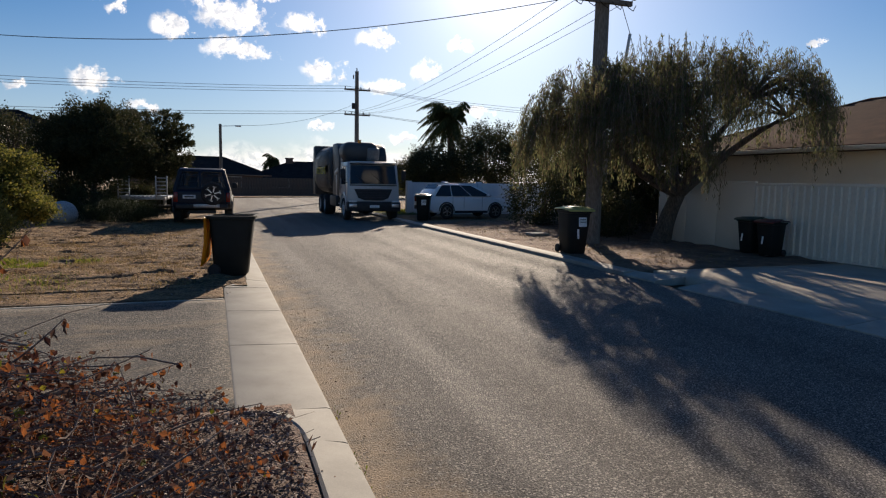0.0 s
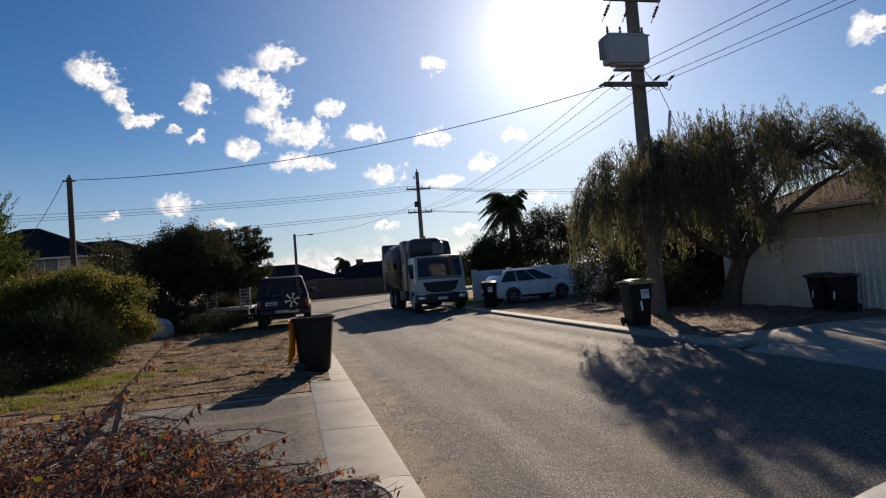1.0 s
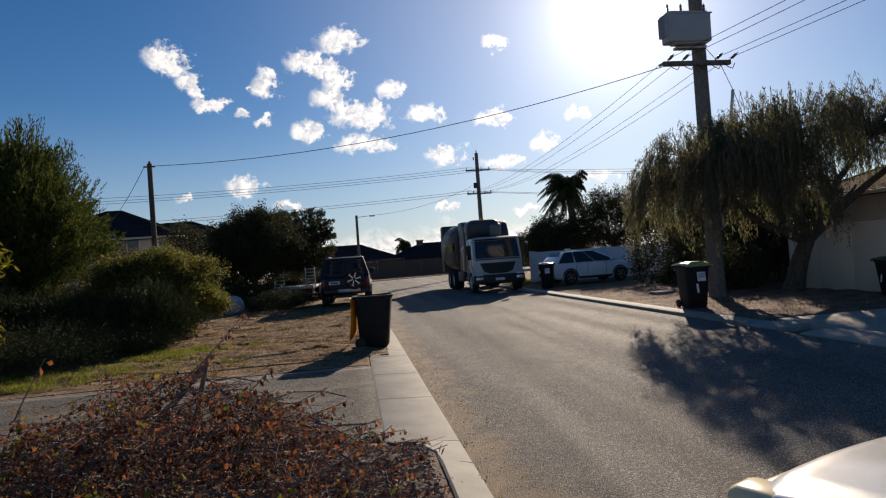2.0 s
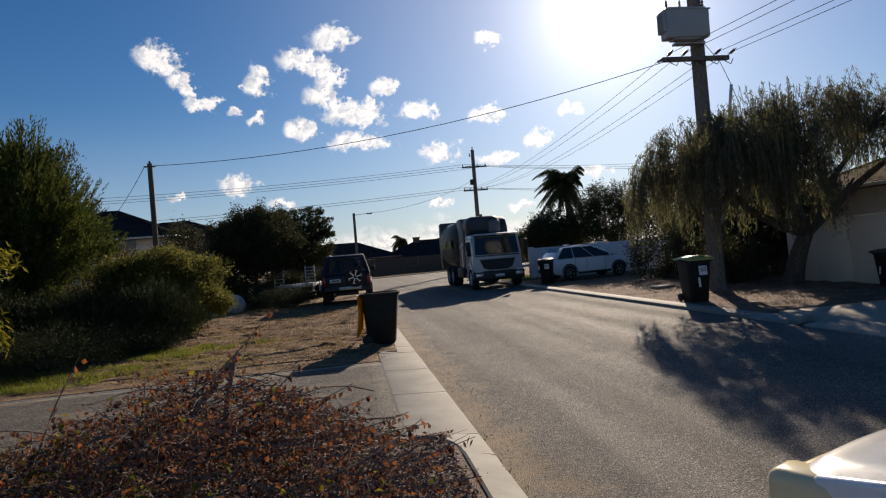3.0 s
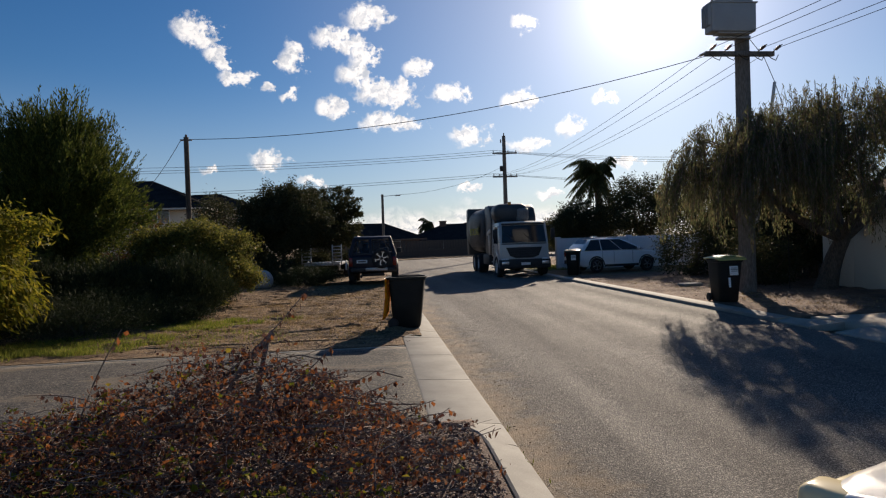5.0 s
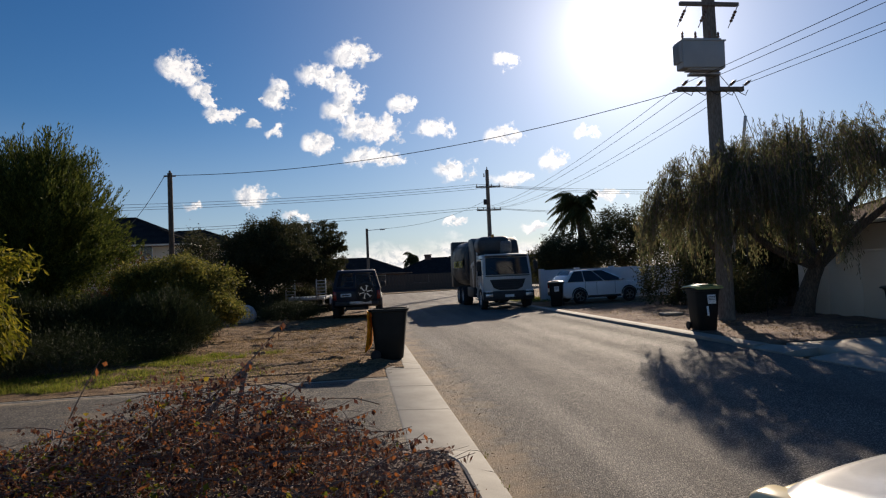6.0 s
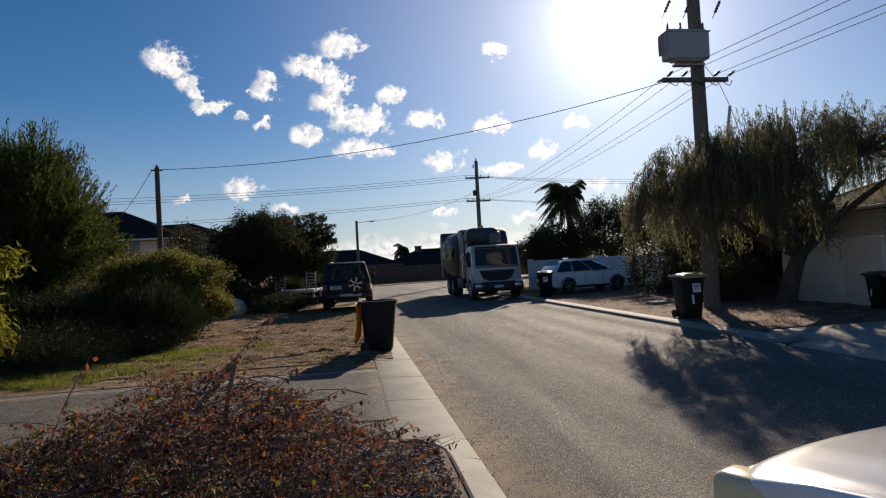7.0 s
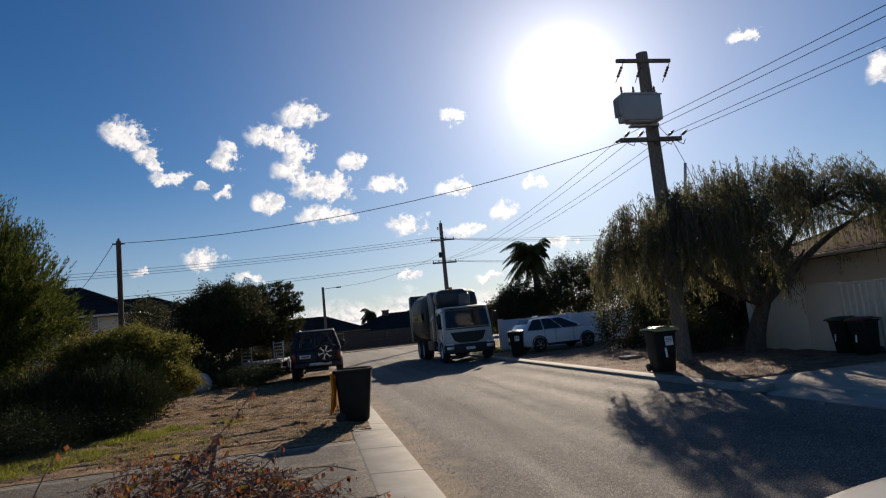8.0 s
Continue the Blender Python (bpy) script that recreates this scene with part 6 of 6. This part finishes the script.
# left garden
broad_tree("dark_round_tree", "dense dark round-headed tree on the verge", (-5.35, 29.6, 0.03), 5, (-0.1, 0, 2.95), (2.05, 2.0, 1.7), 41, M_DARKLEAF, 1500, 46, (0.11, 0.05), 0.13, 0.16, hollow=0.2, lumps=0.3)
layered = broad_tree("layered_dark_tree", "dark layered evergreen tree beside the round tree", (-3.35, 33.2, 0.03), 5, (-0.1, 0, 2.75), (1.2, 1.3, 1.45), 42, M_DARKLEAF, 420, 40,
                     (0.13, 0.06), 0.16, 0.15, hollow=0.2, lumps=0.3)
rl = np.random.default_rng(142)
LP, LD = [], []
for k in range(64):
    z_ = rl.uniform(1.7, 4.75)
    reach = 1.95 * math.sqrt(max(0.05, 1 - ((z_ - 2.9) / 2.1) ** 2))
    a_ = rl.uniform(0, 6.283)
    c_ = (reach * 0.8 * math.cos(a_) - 0.1, reach * 0.8 * math.sin(a_), z_)
    p_, d_ = clump_points(c_, (0.52, 0.52, 0.17), 26, 22, 0.05, rl, 0.3)
    LP.append(p_)
    LD.append(d_ + np.array([math.cos(a_), math.sin(a_), 0.2]))
LP, LD = np.concatenate(LP), np.concatenate(LD)
leaf_mesh("foliage_tier", LP, LD + unit(len(LP), rl) * 0.7, rl.uniform(0.07, 0.14, len(LP)), rl.uniform(0.03, 0.05, len(LP)), M_DARKLEAF, layered, r=rl)
broad_tree("garden_tree", "small dark tree against the neighbour's roof", (-9.9, 36.0, 0.03), 4, (0, 0, 3.4), (1.5, 1.3, 1.2), 43, M_DARKLEAF, 200, 24, (0.14, 0.06), 0.22)
shrub("rust_shrub", "rust-tinted garden shrub beside the tall shrub", "shrub", (-10.9, 24.5, 0.05), 1.5, 3.5, M_AUTUMN, 330, 24, (0.11, 0.05), seed=44)
shrub("round_hedge_bush", "large rounded sunlit green bush on the verge", "shrub", (-6.4, 18.3, 0.05), 1.62, 2.5, M_BUSH, 1700, 42, (0.085, 0.042), 0.085, seed=45, hollow=0.66, lumps=0.2)
tall_shrub = shrub("tall_needle_shrub", "tall fine-leaved shrub with upright tips", "shrub", (-10.0, 17.6, 0.05), 1.85, 5.35, M_BRUSH, 2100, 40, (0.12, 0.034), 0.12, seed=46, upright=0.7, hollow=0.3, stems=9, lumps=0.42)
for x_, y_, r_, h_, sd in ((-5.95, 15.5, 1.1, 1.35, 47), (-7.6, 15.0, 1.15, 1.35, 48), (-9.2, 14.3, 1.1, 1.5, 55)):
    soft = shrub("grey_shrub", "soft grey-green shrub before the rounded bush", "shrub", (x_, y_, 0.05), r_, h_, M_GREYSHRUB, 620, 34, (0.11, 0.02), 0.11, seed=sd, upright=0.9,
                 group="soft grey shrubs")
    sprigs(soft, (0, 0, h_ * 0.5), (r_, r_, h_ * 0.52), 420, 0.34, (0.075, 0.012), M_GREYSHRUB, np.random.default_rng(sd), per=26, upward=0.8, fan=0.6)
# added low shrubs; their near-black leaves stand in for shade below the taller ones
shrub("shade_fill_shrub", "low dark shrub added in place of shade on the verge", "shrub", (-7.3, 13.0, 0.05), 1.5, 0.75, M_GREYSHRUB, 520, 60, (0.06, 0.010), seed=49, upright=0.4)
shrub("shade_fill_shrub", "low dark shrub added in place of shade on the verge", "shrub", (-6.0, 14.5, 0.05), 0.9, 0.6, M_GREYSHRUB, 320, 60, (0.06, 0.010), seed=54, upright=0.4)
shrub("shade_fill_shrub", "low dark shrub added in place of shade on the verge", "shrub", (-10.6, 12.6, 0.05), 1.7, 1.25, M_GREYSHRUB, 560, 60, (0.07, 0.011), seed=50, upright=0.4)
shrub("yellow_bush", "bright yellow-green feathery bush by the driveway", "shrub", (-8.8, 11.0, 0.05), 1.3, 2.95, M_LIME, 800, 40, (0.15, 0.042), 0.13, seed=51, droop=0.7, hollow=0.6)
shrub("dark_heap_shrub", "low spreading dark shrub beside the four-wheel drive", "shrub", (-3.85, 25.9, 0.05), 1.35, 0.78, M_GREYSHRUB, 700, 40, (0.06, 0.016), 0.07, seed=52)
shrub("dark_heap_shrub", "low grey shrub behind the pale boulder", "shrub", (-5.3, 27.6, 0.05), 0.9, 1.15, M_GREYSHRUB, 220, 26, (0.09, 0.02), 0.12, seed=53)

bm = bmesh.new()
bmesh.ops.create_icosphere(bm, subdivisions=3, radius=0.45)
for v in bm.verts:
    v.co *= 1 + 0.10 * noise.noise(v.co * 2.5)
    v.co.z = v.co.z * 0.95 + 0.36
bk = tagged(part("boulder", bm, M_ROCK, None), "pale rounded boulder at the garden edge", "boulder")
bk.location = (-5.75, 25.6, 0.03)

for x_, y_, r_, h_, sd in ((-6.9, 31.6, 1.3, 1.5, 81), (-4.6, 34.3, 1.3, 1.3, 82), (-8.6, 28.6, 1.5, 1.9, 83), (-2.4, 35.4, 1.1, 1.2, 84)):
    shrub("garden_shrub", "dark shrub in the shade of the garden trees", "shrub", (x_, y_, 0.03), r_, h_, M_DARKLEAF, 260, 28, (0.13, 0.06), 0.15, seed=sd, group="garden shrubs")

sprigs(tall_shrub, (0, 0, 2.7), (1.95, 1.95, 2.65), 1700, 0.85, (0.12, 0.026), M_BRUSH, np.random.default_rng(91), per=34, upward=0.75, fan=0.8)

# ---- grass, mulch, litter ----


def blades(name, label, areas, per, length, material, seed, z=0.05):
    r = np.random.default_rng(seed)
    P, A, Ls = [], [], []
    for (x, y, rx, ry, n) in areas:
        a, u = r.uniform(0, 6.283, n), np.sqrt(r.uniform(0, 1, n))
        cx, cy = x + rx * u * np.cos(a), y + ry * u * np.sin(a)
        tuft = np.array([noise.noise(Vector((float(px) * 2.1, float(py) * 2.1, 0.7))) for px, py in zip(cx, cy)])
        keep = tuft > r.uniform(-0.35, 0.25, n)
        cx, cy = cx[keep], cy[keep]
        d = r.normal(size=(len(cx), 3)) * 0.45
        d[:, 2] = 1.0
        L = length * r.uniform(0.4, 1.3, len(cx))
        d /= np.linalg.norm(d, axis=1)[:, None]
        P.append(np.stack([cx, cy, np.full(len(cx), z)], 1) + d * L[:, None] * 0.42)
        A.append(d)
        Ls.append(L)
    P, A, Ls = np.concatenate(P), np.concatenate(A), np.concatenate(Ls)
    ob = leaf_mesh(name, P, A, Ls, 0.011, material, None, r=r)
    return tagged(ob, label, "grass", kind="stuff")


blades("verge_grass", "yellow-green grass tufts along the driveway edge",
       [(-5.0, 13.7, 1.3, 0.9, 8200), (-6.6, 11.4, 1.6, 1.2, 8500), (-4.6, 11.6, 1.3, 1.1, 1000), (-8.3, 10.6, 2.0, .7, 5000), (-3.6, 14.2, .7, .4, 900), (-3.3, 11.6, 0.9, 0.9, 500)],
       1, 0.11, M_GRASS, 61)
blades("lawn_grass", "short patchy grass on the corner lawn", [(8.3, 33.5, 1.1, 3.0, 7000), (8.6, 38.0, 1.3, 3.0, 6000)], 1, 0.12, M_GRASS, 62, 0.07)
blades("kerb_weeds", "few dry weeds in the kerb joint", [(0.03, 4.2, 0.03, 1.4, 40), (0.03, 2.6, .03, .6, 20)], 1, 0.04, M_GRASS, 63, 0.0)


M_STRAW = leaf_material("dry_straw", [(0.16, 0.10, 0.045), (0.30, 0.20, 0.09), (0.42, 0.30, 0.15), (0.12, 0.11, 0.035)], 0.3)
blades("verge_straw", "sparse dry straw and dead grass on the sand verge",
       [(-3.2, 12.5, 2.6, 2.6, 6200), (-2.6, 17.0, 2.3, 4.0, 6200), (-2.4, 23.0, 2.0, 3.5, 2600), (9.0, 13.0, 1.9, 2.2, 1500), (9.0, 20.0, 1.9, 5.0, 2200)],
       1, 0.07, M_STRAW, 60, 0.06)


def chips(name, label, x0, x1, y0, y1, n, size, material, seed, z=0.035, lift=0.02):
    r = np.random.default_rng(seed)
    P = np.stack([r.uniform(x0, x1, n), r.uniform(y0, y1, n), z + np.abs(r.normal(size=n)) * lift], 1)
    d = r.normal(size=(n, 3))
    d[:, 2] *= 0.25
    return tagged(leaf_mesh(name, P, d, r.uniform(0.4, 1.5, n) * size, r.uniform(0.2, 0.5, n) * size, material, None, r=r), label, "litter", kind="stuff")


chips("mulch_chips", "dark and silvery bark chips of the garden bed", -2.6, -0.34, 2.0, 5.1, 15000, 0.042, M_CHIP, 64, 0.062, 0.015)
chips("mulch_chips", "scattered bark chips and dust beside the driveway", -7.0, -0.75, 4.9, 5.75, 3600, 0.04, M_CHIP, 65, 0.05, 0.008)
chips("leaf_litter", "fallen dry leaves and twigs on the verge", -6.0, -0.5, 9.9, 22.0, 900, 0.06, M_CHIP, 66, 0.075, 0.02)
chips("leaf_litter", "fallen dry leaves under the weeping tree", 7.0, 12.4, 10.7, 22.0, 900, 0.05, M_CHIP, 67, 0.10, 0.02)
chips("gutter_litter", "grit and leaf bits along the road edge", 0.01, 0.5, 2.0, 12.0, 500, 0.022, M_CHIP, 68, 0.006, 0.004)

# ---- heap of cut branches ----


def heap_height(x, y):
    """Top of the heap of prunings."""
    along = max(0.0, 1 - ((x + 2.35) / 1.82) ** 2) if x > -2.35 else max(0.0, 1 - ((x + 2.35) / 4.6) ** 4) * (0.55 + 0.40 * math.exp(-((x + 2.35) / 0.75) ** 2))
    across = max(0.0, 1 - ((y - 3.65) / 1.3) ** 2)
    return (0.90 + 0.13 * math.exp(-((x + 2.2) / 0.7) ** 2)) * along ** 0.7 * across ** 0.6


def branch_heap():
    r = np.random.default_rng(71)
    ob = thing("branch_heap", "heap of cut branches with dried red-brown leaves", "branch heap", (0, 0, 0.03))
    P, A, L, G = [], [], [], []
    tangle = bmesh.new()
    for k in range(2300):
        x, y = r.uniform(-6.0, -0.45), r.uniform(2.35, 4.75)
        h = heap_height(x, y)
        if h < 0.05 or (x > -1.35 and y > 2.9 and r.uniform() < 0.5) or (x > -1.0 and r.uniform() < 0.4):
            continue
        z = h * r.uniform(0.3, 1.1)
        a = r.uniform(0, 6.283)
        ln = r.uniform(0.35, 1.1)
        d = Vector((math.cos(a), math.sin(a) * 0.75, r.uniform(-0.15, 0.40)))
        droop = r.uniform(0.0, 0.35)
        rad = r.uniform(0.0015, 0.0045)
        kink = Vector(unit(1, r)[0].tolist()) * 0.06
        pts = []
        for i in range(6):
            t = i / 5
            p = Vector((x, y, z)) + d * ln * (t - 0.4) + kink * math.sin(5 * t) + Vector((0, 0, -droop * ln * t * t))
            p.z = max(p.z, 0.02)
            p.x = min(p.x, -0.18)
            pts.append(p)
        tube(tangle, pts, [rad * (1.1 - 0.16 * i) for i in range(6)], 4)
        if r.uniform() < (0.78 if x < -1.4 else 0.6 if y < 2.9 else 0.3):
            for i in range(int(ln * r.uniform(30, 66))):
                t = r.uniform(0.25, 1.0) * 5
                j = min(4, int(t))
                p = pts[j].lerp(pts[j + 1], t - j)
                P.append(p + Vector((r.normal() * 0.025, r.normal() * 0.025, -0.015 + r.normal() * 0.02)))
                A.append((r.normal() * 0.6, r.normal() * 0.6, -0.5 + r.normal() * 0.5))
                L.append(0.014 + 0.042 * r.uniform() ** 1.8)
                G.append(y < 2.8 and r.uniform() < 0.40 or r.uniform() < (0.03 if x > -2.9 else 0.13))
    tagged(part("twig_tangle", tangle, M_TWIG, ob), kind="stuff")
    P, A, L, G = np.array(P), np.array(A), np.array(L), np.array(G)
    leaf_mesh("dry_leaves", P[~G], A[~G], L[~G], L[~G] * r.uniform(0.5, 0.75, (~G).sum()), M_REDLEAF, ob, r=r)
    leaf_mesh("green_leaves", P[G], A[G], L[G] * 1.2, L[G] * 0.9, M_GREENLEAF, ob, r=r)
    # long shoots that stick out of the heap, with hanging leaves
    shoots = [((-2.7, 3.9, 0.55), (-1.75, 4.5, 1.42), 0.9), ((-3.35, 3.9, 0.5), (-3.05, 4.0, 1.22), 0.5), ((-2.75, 3.9, 0.5), (-2.62, 4.0, 1.05), 0.4),
              ((-2.3, 3.6, 0.6), (-1.15, 4.2, 0.78), 0.9), ((-2.0, 3.4, 0.5), (-0.75, 4.0, 0.55), 0.8), ((-1.7, 3.3, 0.4), (-0.32, 3.6, 0.42), 0.9),
              ((-1.5, 3.0, 0.35), (-0.38, 3.15, 0.30), 0.9), ((-2.1, 3.9, 0.6), (-1.55, 4.2, 0.98), 0.8), ((-2.6, 3.7, 0.6), (-2.35, 3.9, 1.0), 0.7),
              ((-3.9, 3.8, 0.5), (-4.6, 4.2, 0.82), 0.6), ((-3.0, 4.0, 0.55), (-3.9, 4.3, 0.70), 0.5), ((-2.2, 3.5, 0.6), (-1.5, 3.9, 0.86), 0.9),
              ((-1.6, 2.9, 0.45), (-0.7, 3.5, 0.62), 0.6), ((-1.9, 4.0, 0.45), (-1.0, 4.75, 0.55), 0.7), ((-1.4, 3.8, 0.3), (-0.55, 4.4, 0.34), 0.6)]
    for p, q, leafy in shoots:
        pts = limb_path(p, q, r, 0.07, 8)
        sh = part("shoot", tube(bmesh.new(), pts, [0.009 - 0.0009 * i for i in range(8)], 5), M_TWIG, ob)
        n = int(34 * leafy * (Vector(q) - Vector(p)).length)
        SP = []
        for i in range(n):
            t = r.uniform(0.25, 1.0) * 7
            j = min(6, int(t))
            SP.append(pts[j].lerp(pts[j + 1], t - j) + Vector((r.normal() * 0.025, r.normal() * 0.025, -0.025)))
        SA = np.stack([r.normal(size=n) * 0.35, r.normal(size=n) * 0.35, -np.ones(n)], 1)
        leaf_mesh("shoot_leaves", np.array(SP), SA, r.uniform(0.035, 0.075, n), r.uniform(0.022, 0.045, n), M_REDLEAF, sh, r=r)
    for p, q, rad in (((-2.68, 4.1, 0.3), (-2.05, 4.5, 1.07), 0.028), ((-2.20, 4.3, 0.25), (-2.09, 4.48, 0.99), 0.022), ((-2.8, 3.8, 0.5), (-1.5, 4.1, 0.62), 0.014), ((-4.2, 4.3, 0.35), (-2.3, 4.2, 0.74), 0.014)):
        pts = limb_path(p, q, r, 0.04, 6)
        part("dead_branch", tube(bmesh.new(), pts, [rad * (1.15 - 0.05 * i) for i in range(6)], 8), M_DEADWOOD, ob, "bare grey broken branch")
    return ob


branch_heap()
